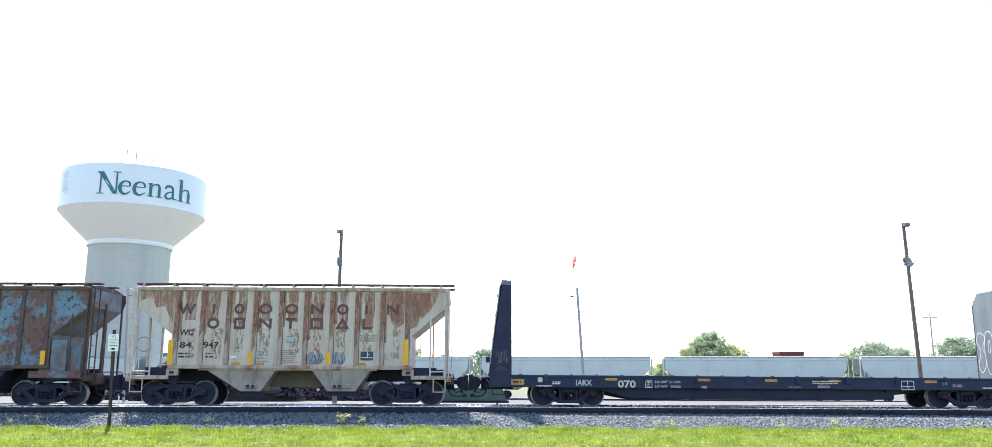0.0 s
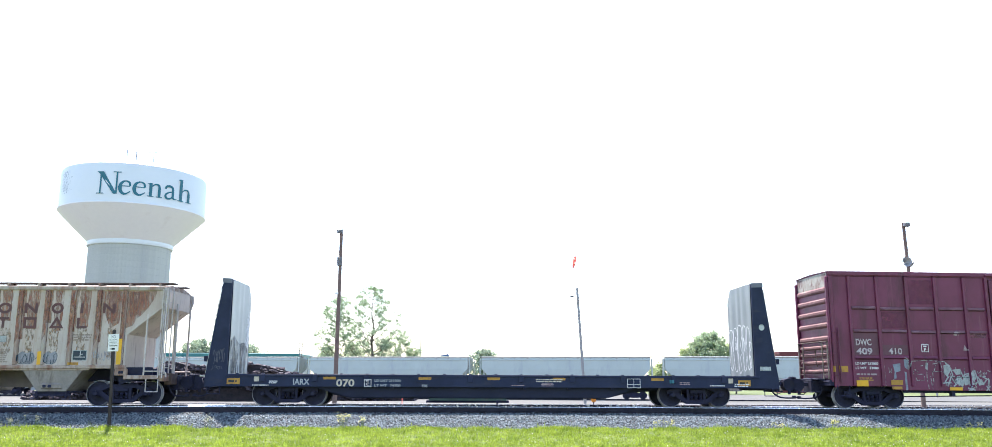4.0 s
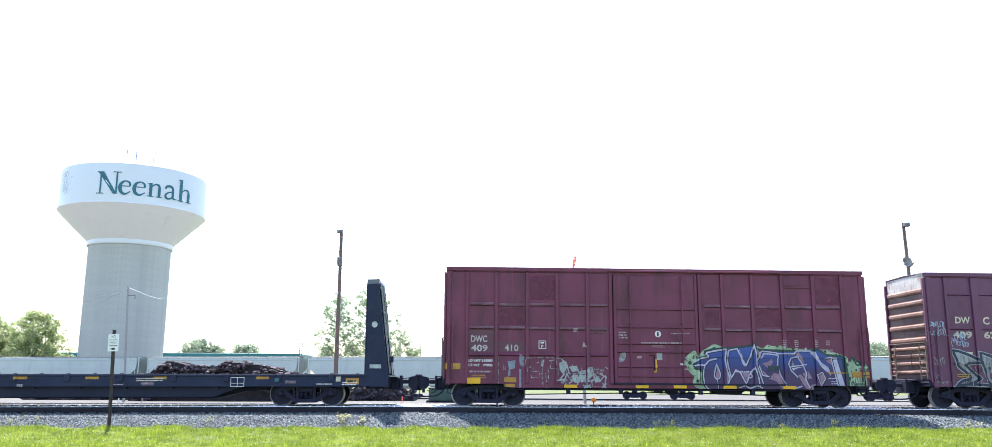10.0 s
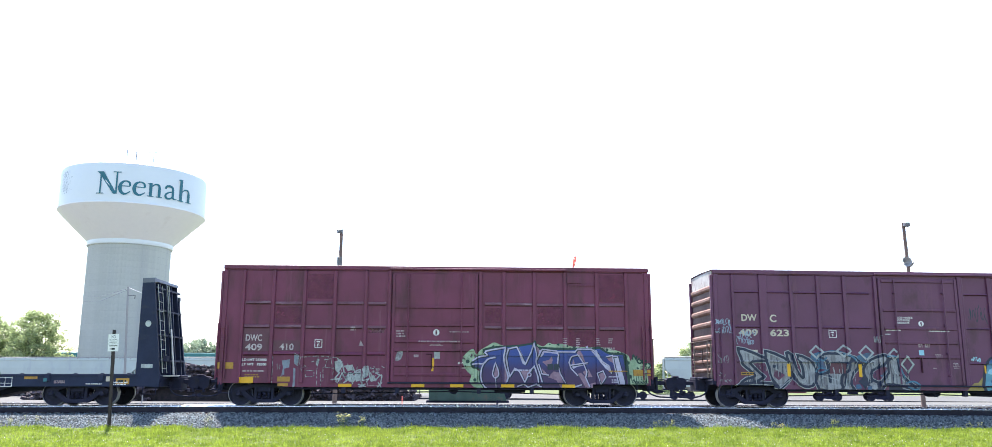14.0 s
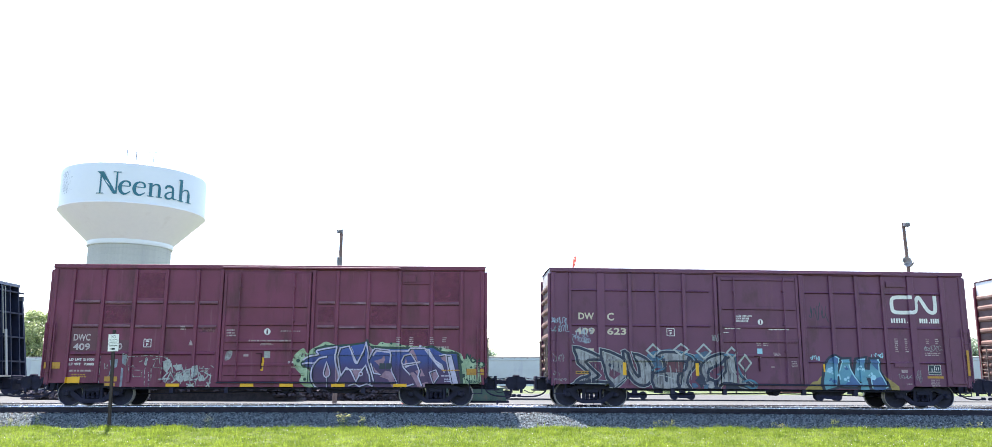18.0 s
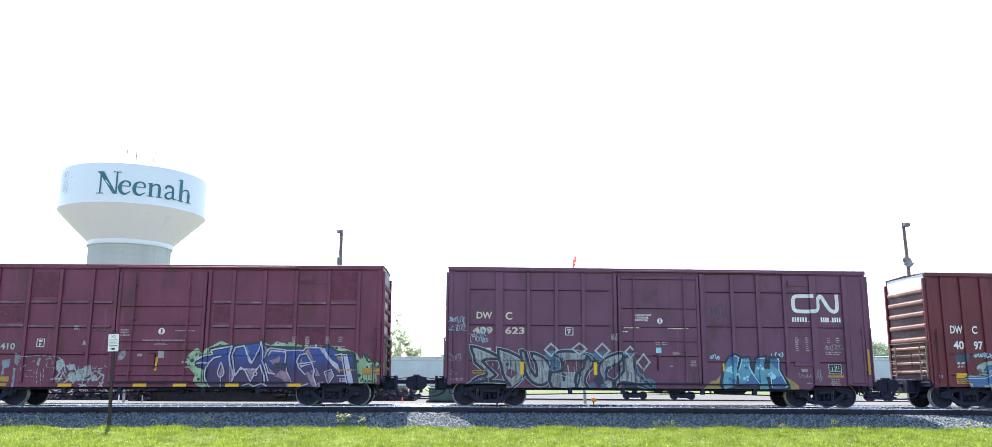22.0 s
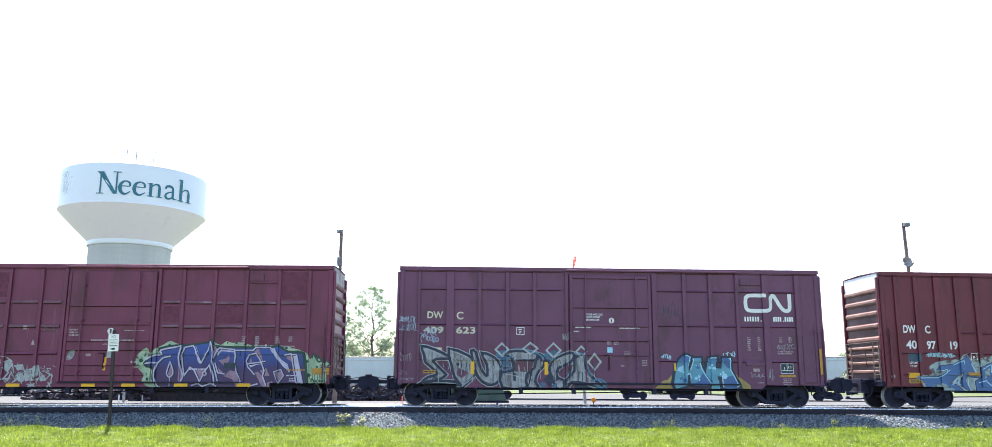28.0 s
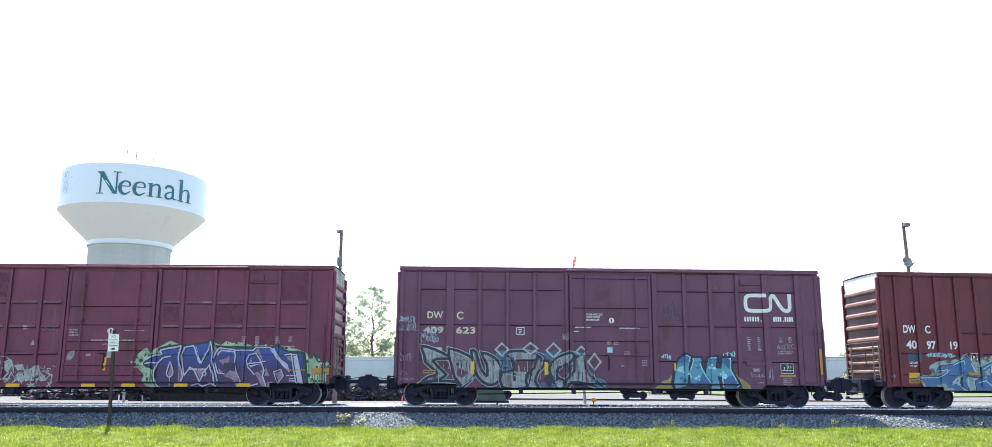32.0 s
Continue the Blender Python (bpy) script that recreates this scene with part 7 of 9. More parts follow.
def hopper_rear():
    car, xc, sd = hopper(-12.68, BLUE_RUST, RUST_DARK, RUST_DARK, STEEL, SLOPE_BROWN, STEEL, "rusted blue covered hopper car with flaking paint", RUST_DARK)
    sd.patch("yellow_reflector", -41.11 - xc, -40.92 - xc, 1.44, 1.92, YELLOW, 3, "upright yellow reflective strip")
    part("end_box", Geo().box(-40.75 - xc, -40.2 - xc, -1.45, -1.0, 1.05, 2.3, 0.02), SLOPE_BROWN, car)
    part("end_box", Geo().box(-40.1 - xc, -39.7 - xc, -1.4, -1.1, 1.05, 2.1, 0.02), BLUE_FLAKE, car)
    part("sill_plate", Geo().box(-41.4 - xc, -39.6 - xc, -1.57, -1.5, 0.98, 1.22, 0.01), BLUE_RUST, car)


hopper_front()
hopper_rear()


# ---- bulkhead flatcar ----
def flatcar():
    xc = -27.72
    car = root("flatcar", pose(0, MID, 0), "navy black bulkhead flatcar with grey bulkhead faces, empty", "flatcar")
    yn = -1.41
    a, b = -37.99 - xc, -17.45 - xc
    part("deck", Geo().box(a + 0.3, b - 0.3, yn + 0.05, -yn - 0.05, 1.0, 1.09), NAVY_DARK, car)
    rel = [(a, b, 1.04, 1.12, 0.03)]
    for s in (-1, 1):
        y0, y1 = (yn, yn + 0.07) if s < 0 else (-yn - 0.07, -yn)
        part("side_sill", Geo().box(a, b, y0, y1, 0.68, 1.11, 0.01), NAVY, car)
        part("sill_lip", Geo().box(a + 0.7, b - 0.7, y0 - 0.03, y1 + 0.03, 1.04, 1.12, 0.01), NAVY, car)
    for i in range(21):
        x = a + 1.1 + (b - a - 2.2) * i / 20
        if i % 2:
            part("stake_pocket", Geo().box(x - 0.09, x + 0.09, yn - 0.06, yn, 0.86, 1.12, 0.012), NAVY, car)
            rel.append((x - 0.09, x + 0.09, 0.86, 1.12, 0.06))
        part("tie_down", Geo().box(x - 0.05, x + 0.05, yn + 0.02, yn + 0.1, 1.11, 1.15, 0.008), NAVY, car)
    part("center_sill", Geo().prism([(-35.6 - xc, 0.70), (-34.1 - xc, 0.49), (-32.9 - xc, 0.27), (-23.65 - xc, 0.28), (-22.8 - xc, 0.49), (-20.0 - xc, 0.70), (-20.0 - xc, 1.0), (-35.6 - xc, 1.0)], -0.5, 0.5), NAVY_DARK, car)
    part("belly_sill", Geo().prism([(-34.3 - xc, 0.69), (-32.9 - xc, 0.32), (-23.65 - xc, 0.32), (-22.6 - xc, 0.69)], yn + 0.2, yn + 0.28), NAVY_DARK, car)
    for i in range(7):
        x = -33.0 - xc + 9.5 * i / 6
        part("crossbearer", Geo().box(x - 0.05, x + 0.05, yn + 0.05, -yn - 0.05, 0.62, 1.0), NAVY_DARK, car)
    # bulkheads
    for s, xin, xo, xt in ((-1, -37.24 - xc, -37.99 - xc, -37.58 - xc), (1, -18.29 - xc, -17.45 - xc, -17.86 - xc)):
        bh = part("bulkhead", Geo().prism([(xin, 1.09), (xin, 4.05), (xin + s * 0.10, 4.05), (xin + s * 0.16, 1.09)], yn + 0.08, -yn - 0.08), NAVY, car, "bulkhead wall")
        # a plate that has buckled into shallow upright waves
        face, cols = Geo(), 28
        top = lambda y: float(np.interp(y, [-1.32, -0.85, 1.0, 1.32], [4.42, 4.50, 4.50, 4.08]))
        ys = [-1.32 + 2.64 * k / cols for k in range(cols + 1)]
        zs = (0.0, 0.3, 0.65, 1.0)
        wave = lambda y, q: 0.012 + 0.012 * (1 + math.sin(y * 9.5 + 0.7 * math.sin(y * 4.0))) * (0.5 + 0.5 * math.sin(3.1 * q + 0.4))
        v = [(xin - s * wave(y, q), y, 1.12 + (top(y) - 1.12) * q) for q in zs for y in ys] + [(xin + s * 0.003, y, 1.12 + (top(y) - 1.12) * q) for q in (0.0, 1.0) for y in ys]
        k1, m4 = cols + 1, len(zs)
        f = [(r * k1 + c, r * k1 + c + 1, (r + 1) * k1 + c + 1, (r + 1) * k1 + c) for r in range(m4 - 1) for c in range(cols)]
        f += [(c + 1, c, m4 * k1 + c, m4 * k1 + c + 1) for c in range(cols)] + [((m4 - 1) * k1 + c, (m4 - 1) * k1 + c + 1, (m4 + 1) * k1 + c + 1, (m4 + 1) * k1 + c) for c in range(cols)]
        face.add(v, f)
        part("face_sheet", face, BULK_GREY if s < 0 else BULK_DARK, bh, "scuffed light grey steel face" if s < 0 else "dull grey steel face", True)
        if s < 0:
            part("load_scuff", Geo().add([(xin + 0.05, y, z) for y, z in ((-1.28, 1.14), (1.25, 1.14), (1.2, 2.0), (0.5, 2.3), (-0.2, 2.2), (-0.9, 2.5), (-1.28, 2.3))], [tuple(range(7))]), SCUFF, bh, "black scuffs left by loads")
        for y in (yn, -yn - 0.10):
            hi = 4.50 if y < 0 else 4.06
            o = [(xin, 0.70), (xin, hi), (xt, hi + 0.02), (xt - s * 0.02, hi - 0.15), (xo, 1.0), (xo, 0.66)]
            part("side_gusset", Geo().prism(o, y - 0.008, y + 0.108), NAVY, bh)
            part("gusset_cap", Geo().prism([(xin + s * 0.01, hi - 0.16), (xin - s * 0.004, hi + 0.005), (xt + s * 0.004, hi + 0.025), (xt + s * 0.01, hi - 0.14)], y - 0.012, y + 0.112), CAP_GREY, bh)
        for y in (-0.9, -0.3, 0.3, 0.9):
            o = [(xin + s * 0.1, 1.1), (xin + s * 0.1, 4.45), (xt, 4.45), (xo, 1.1)]
            part("stiffener", Geo().prism(o, y - 0.03, y + 0.03), NAVY, bh)
        part("top_plate", Geo().prism([(xin + s * 0.004, 4.40), (xin + s * 0.004, 4.49), (xt, 4.51), (xt + s * 0.02, 4.40)], yn + 0.11, 1.0), CAP_GREY, bh)
        for z in (1.6, 2.5, 3.4, 4.2):
            w = abs(xo - xin) * (1 - (z - 1.0) / 7)
            part("stiffener", Geo().box(min(xin, xin + s * w), max(xin, xin + s * w), -1.3, 1.3, z - 0.03, z + 0.03), NAVY, bh)
        slant = lambda zz: xo + (xt - xo) * (zz - 1.0) / 3.4 + s * 0.05
        ld = part("end_ladder", Geo().tube((slant(1.15), -1.25, 1.15), (slant(4.3), -1.25, 4.3), 0.016, seg=6).tube((slant(1.15), -0.82, 1.15), (slant(4.3), -0.82, 4.3), 0.016, seg=6), BULK_GREY, bh)
        if s > 0:
            part("brake_channel", Geo().prism([(slant(1.1), 1.1), (slant(1.1) + 0.03, 1.1), (slant(2.75) + 0.03, 2.75), (slant(2.75), 2.75)], -0.22, -0.08), BULK_GREY, bh, "pale steel channel")
            for y in (-0.3, -0.12):
                part("brake_rod", Geo().tube((slant(2.6), y, 2.6), (slant(4.35), y, 4.35), 0.018, seg=6), BULK_GREY, bh)
        for k in range(9):
            zz = 1.3 + k * 0.34
            part("rung", Geo().tube((slant(zz), -1.25, zz), (slant(zz), -0.82, zz), 0.013, seg=6), BULK_GREY, car)
        part("walkway", Geo().box(min(xo, xo + s * 0.28), max(xo, xo + s * 0.28), -1.1, 1.1, 1.02, 1.07, 0.004), BULK_GREY, car)
        part("end_sill", Geo().box(min(xo - s * 0.2, xo), max(xo - s * 0.2, xo), yn, -yn, 0.66, 1.08, 0.02), NAVY, car)
        part("stirrup", Geo().pipe([(xo - s * 0.1, yn - 0.03, 0.7), (xo - s * 0.1, yn - 0.03, 0.42), (xo - s * 0.55, yn - 0.03, 0.42), (xo - s * 0.55, yn - 0.03, 0.7)], 0.016, 6), STEEL, car)
        part("hand_brake_box" if s < 0 else "grab_iron", Geo().box(min(xo, xo + s * 0.14), max(xo, xo + s * 0.14), -1.2, -0.95, 1.55, 1.75, 0.01), STEEL, car)
        coupler(car, xo, s, 0.66 if s < 0 else 0.98)
    sd = Side(car, yn, rel)
    X = lambda *v: [t - xc for t in v]
    sd.text("IARX", *X(-34.9, -34.32), 0.75, 0.96, SPRAY_LIGHTGREY)
    sd.text("070", *X(-33.38, -32.74), 0.69, 0.95, CREAM)
    sd.frame_mark(*X(-32.38, -32.15), 0.70, 0.94, WHITE, 0.018)
    sd.bars(*X(-32.33, -32.2), 0.86, 0.92, 1, WHITE, 2, 1)
    sd.text("C", *X(-32.32, -32.22), 0.73, 0.83)
    sd.text("LD LMT 211300", *X(-32.03, -31.11), 0.86, 0.95, SPRAY_LIGHTGREY)
    sd.text("LT WT   74700", *X(-32.03, -31.11), 0.69, 0.78, SPRAY_LIGHTGREY)
    sd.text("FBS", *X(-30.35, -30.15), 0.68, 0.77, SPRAY_LIGHTGREY)
    sd.bars(*X(-36.4, -35.6), 0.70, 0.76, 1, WHITE, 2, 2)
    sd.bars(*X(-35.75, -35.4), 0.78, 0.9, 2, WHITE, 2, 3)
    sd.bars(*X(-26.3, -25.3), 0.86, 1.0, 2, CREAM, 2, 4)
    sd.bars(*X(-26.1, -25.6), 0.72, 0.86, 3, PALE, 2, 5)
    sd.bars(*X(-27.2, -26.6), 0.73, 0.78, 1, PALE, 2, 6)
    sd.bars(*X(-21.1, -20.7), 0.78, 0.9, 2, PALE, 2, 7)
    sd.bars(*X(-20.0, -19.3), 0.74, 0.8, 1, WHITE, 2, 8)
    sd.bars(*X(-19.1, -18.5), 0.72, 0.86, 2, WHITE, 2, 9)
    for x in (-33.85, -30.47, -28.02, -25.67, -22.11):
        sd.patch("yellow_reflector", x - xc, x + 0.45 - xc, 0.94, 1.03, ORANGE_OLD, 2, "faded yellow reflective tag")
    for x in (-37.22, -18.95):
        sd.patch("reflector_tag", x - xc, x + 0.46 - xc, 0.76, 0.97, ORANGE_OLD, 2)
        sd.bars(x + 0.04 - xc, x + 0.4 - xc, 0.80, 0.93, 1, BLACK_LETTER, 3, 12)
    for x in (-36.27, -19.3):
        sd.patch("data_panel", x - xc, x + 0.17 - xc, 0.86, 1.03, CREAM, 2)
    sd.patch("round_mark", -20.6 - xc - 0.85, -20.45 - xc - 0.85, 0.85, 0.97, TEAL, 2)
    sd.frame_mark(*X(-22.98, -22.52), 0.69, 1.0, WHITE, 0.018)
    sd.paint("boxed_mark", lines([[(-22.75 - xc, 0.69), (-22.75 - xc, 1.0)], [(-22.98 - xc, 0.8), (-22.52 - xc, 0.8)]], 0.016), WHITE, 3)
    for x0, x1 in ((-37.9, -37.4), (-17.95, -17.5)):
        sd.paint("white_stripe", [ribbon([(x0 - xc, 0.83), (x1 - xc, 0.83)], 0.02)], WHITE, 4)
    # marks on the gussets
    gs = Side(car, yn - 0.012, [])
    scrawl(gs, -37.75 - xc, -37.35 - xc, 1.5, 2.0, FAINT, 101, 7, 0.018, 1, "faint chalk tag")
    scrawl(gs, -37.8 - xc, -37.4 - xc, 1.25, 1.4, FAINT, 102, 4, 0.014)
    gs.paint("round_mark", [fill([(-17.98 - xc + 0.105 * math.cos(i * 0.4488), 2.88 + 0.115 * math.sin(i * 0.4488)) for i in range(14)])], SPRAY_PALE, 1, "round white decal")
    gs.patch("paper_placard", -18.12 - xc, -17.72 - xc, 1.32, 1.46, SPRAY_PALE)
    # white outline tags on the grey faces
    rnd = random.Random(8)
    g = Geo()
    for i in range(11):
        yc, zc = 0.95 + 0.12 * math.sin(i * 2.1), 2.15 + 1.35 * i / 11
        loop = smooth_line([(yc + 0.11 * rnd.uniform(0.7, 1.15) * math.cos(k * 0.785), zc + 0.10 * rnd.uniform(0.75, 1.15) * math.sin(k * 0.785)) for k in range(8)], 4, True)
        v, f = ribbon(loop + loop[:1], 0.042)
        g.add([(-37.24 - xc + 0.045 + 0.001 * i, p[0], p[1]) for p in v], f)
    tagged(part("sprayed_tag", g, WHITE, car, "white outline spray tag"), kind="stuff")
    g = Geo()
    bubbles = [[(-1.05, 2.85), (-1.2, 2.55), (-1.0, 2.3), (-1.05, 2.05), (-1.2, 1.75), (-1.0, 1.5), (-0.75, 1.75), (-0.75, 2.1), (-0.85, 2.35), (-0.7, 2.7)], [(-0.6, 2.85), (-0.75, 2.2), (-0.6, 1.5), (-0.35, 1.55), (-0.3, 2.2), (-0.25, 2.75)], [(-0.5, 2.5), (-0.52, 2.2), (-0.4, 2.2), (-0.42, 2.55)],
               [(-0.15, 2.9), (-0.25, 2.2), (-0.15, 1.45), (0.1, 1.5), (0.0, 1.9), (0.2, 2.05), (0.05, 2.3), (0.25, 2.6), (0.2, 2.9)], [(0.35, 2.85), (0.3, 2.1), (0.4, 1.5), (0.62, 1.6), (0.6, 2.2), (0.68, 2.8)], [(0.42, 2.5), (0.44, 2.1), (0.52, 2.3)],
               [(0.85, 2.85), (0.72, 2.3), (0.8, 1.55), (1.02, 1.6), (1.0, 2.0), (1.12, 2.6)], [(1.0, 2.35), (1.1, 2.1), (1.2, 2.3)], [(0.95, 1.95), (1.15, 1.8), (1.1, 1.55)]]
    for i, c in enumerate(bubbles):
        loop = smooth_line(c, 4, True)
        v, f = ribbon(loop + loop[:1], 0.024)
        g.add([(-18.29 - xc - 0.042 - 0.001 * i, -p[0] * 1.04, 1.3 + (p[1] - 1.45) * 1.16) for p in v], f)
    tagged(part("sprayed_tag", g, WHITE, car, "white outline bubble spray tag"), kind="stuff")
    wheels = []
    for xt in (-35.13 - xc, -20.40 - xc):
        running_gear(car, xt, wheels)
    CARS.append((car, xc, -35.13 - xc, -20.40 - xc, wheels))


flatcar()


# ---- the yard behind: parked hoppers ----
def line_y(x):
    return 67.3 - 0.2 * x


def parked_hoppers():
    zr = -1.05
    dirx = Vector((1, -0.2, 0)).normalized()
    ang = math.degrees(math.atan2(dirx.y, dirx.x))
    L, h = 19.5, 4.66
    car = root("hopper_car", pose(0, 0, 0), "pale grey covered hopper car parked in the yard", "hopper car", "parked hopper cars")
    a, b, yn = -L / 2, L / 2, -1.55
    out = [(a + 0.3, h - 0.25), (a + 0.3, 3.4), (a + 1.9, 1.5), (b - 1.9, 1.5), (b - 0.3, 3.4), (b - 0.3, h - 0.25)]
    sec = [(-1.50, 1.5), (-1.62, 2.2), (-1.64, 3.3), (-1.60, h - 0.3), (-1.55, h - 0.1), (-0.9, h), (0.9, h), (1.55, h - 0.1), (1.60, h - 0.3), (1.64, 3.3), (1.62, 2.2), (1.5, 1.5)]
    g, k = Geo(), len(sec)
    v = []
    for s in (0, 1):
        for y, z in sec:
            ins = 0.3 + max(0.0, 3.3 - z) * 1.05
            v.append((a + ins if s == 0 else b - ins, y, z))
    g.add(v, [tuple(range(k)), tuple(range(k, 2 * k))[::-1]] + [(i, (i + 1) % k, k + (i + 1) % k, k + i) for i in range(k)])
    body = part("body", g, WHITE_CAR, car)
    part("roof_edge", Geo().box(a + 0.2, b - 0.2, -1.66, -1.56, h - 0.42, h - 0.34, 0.02), WHITE_RIB, body)
    part("eave_angle", Geo().box(a + 0.2, b - 0.2, -1.62, -1.5, h - 0.12, h - 0.04, 0.02), POLE_STEEL, body)
    for i in range(13):
        x = a + 1.2 + (L - 2.4) * i / 12
        part("roof_bracket", Geo().prism([(x - 0.04, h - 0.34), (x + 0.04, h - 0.34), (x + 0.16, h - 0.1), (x + 0.08, h - 0.1)], -1.6, -1.5), POLE_STEEL, body)
    part("running_board", Geo().box(a - 0.1, b + 0.1, -0.55, 0.55, h + 0.0, h + 0.05), POLE_STEEL, body)
    part("side_sill", Geo().box(a, b, -1.55, -1.45, 1.38, 1.56, 0.01), WHITE_RIB, car)
    for i in range(4):
        x = a + 3.6 + i * 4.1
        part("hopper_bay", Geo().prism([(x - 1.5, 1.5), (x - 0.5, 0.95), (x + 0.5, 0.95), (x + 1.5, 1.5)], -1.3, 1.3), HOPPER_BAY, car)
    for s, e in ((-1, a), (1, b)):
        part("end_post", Geo().box(e + s * -0.12 - 0.05, e - s * 0.12 + 0.05, -1.5, -1.4, 1.2, h - 0.2), WHITE_RIB, car)
        part("end_post", Geo().box(e + s * -0.12 - 0.05, e - s * 0.12 + 0.05, 1.4, 1.5, 1.2, h - 0.2), WHITE_RIB, car)
        part("platform", Geo().box(min(e, e - s * 2.6), max(e, e - s * 2.6), -1.45, 1.45, 1.05, 1.2), STEEL, car)
        part("ladder", Geo().box(e - s * 0.5 - 0.03, e - s * 0.5 + 0.03, -1.56, -1.5, 1.2, h - 0.3).box(e - s * 0.9 - 0.03, e - s * 0.9 + 0.03, -1.56, -1.5, 1.2, h - 0.3), WHITE_RIB, car)
        part("coupler", Geo().box(min(e, e + s * 0.55), max(e, e + s * 0.55), -0.15, 0.15, 0.7, 1.0), STEEL, car)
        xt = e - s * 2.1
        tr = part("truck", Geo().box(xt - 0.3, xt + 0.3, -1.1, 1.1, 0.4, 0.95, 0.03).prism([(xt - 1.1, 0.5), (xt - 0.5, 0.75), (xt + 0.5, 0.75), (xt + 1.1, 0.5), (xt + 0.4, 0.18), (xt - 0.4, 0.18)], -1.1, -1.0), STEEL, car)
        for w in (-0.9, 0.9):
            for y in (-0.75, 0.75):
                part("wheel", Geo().lathe([(0.001, -0.07), (0.44, -0.07), (0.44, 0.07), (0.001, 0.07)], 20, "y", (xt + w, y, 0.44)), WHEEL, tr)
    sd = Side(car, -1.62, [])
    for x0, seed in ((-7.5, 3), (6.0, 4)):
        sd.bars(x0, x0 + 1.5, 1.95, 2.25, 1, LAMP_GREY, 1, seed)
    first = True
    step = 0.2065 * 97.3
    x0 = -0.391 * 97.3 + 0.2065 * 97.3 / 2 - 0.35
    for i in range(-1, 5):
        x = x0 + step * i
        m = pose(x, line_y(x), zr, 0, 0, ang)
        if first:
            car.matrix_basis = m
            first = False
        else:
            copy_thing(car, m)
    # their track
    t = root("yard_track", pose(0, 0, 0), "yard rails on pale stone ballast under parked cars", "railway track", "", "structure")
    c = pose(0, line_y(0), zr, 0, 0, ang)
    g = Geo().box(-220, 220, -0.79, -0.72, -0.16, 0.0, 0, c)
    part("rail", g, RAIL_WEB, t)
    part("rail", Geo().box(-220, 220, 0.72, 0.79, -0.16, 0.0, 0, c), RAIL_WEB, t)
    v = [tuple(c @ Vector(p)) for p in ((-220, -2.6, -0.4), (220, -2.6, -0.4), (220, -1.5, -0.15), (-220, -1.5, -0.15), (220, 1.5, -0.15), (-220, 1.5, -0.15), (220, 2.6, -0.4), (-220, 2.6, -0.4))]
    part("yard_ballast", Geo().add(v, [(0, 1, 2, 3), (3, 2, 4, 5), (5, 4, 6, 7)]), BUILDING, t)


parked_hoppers()


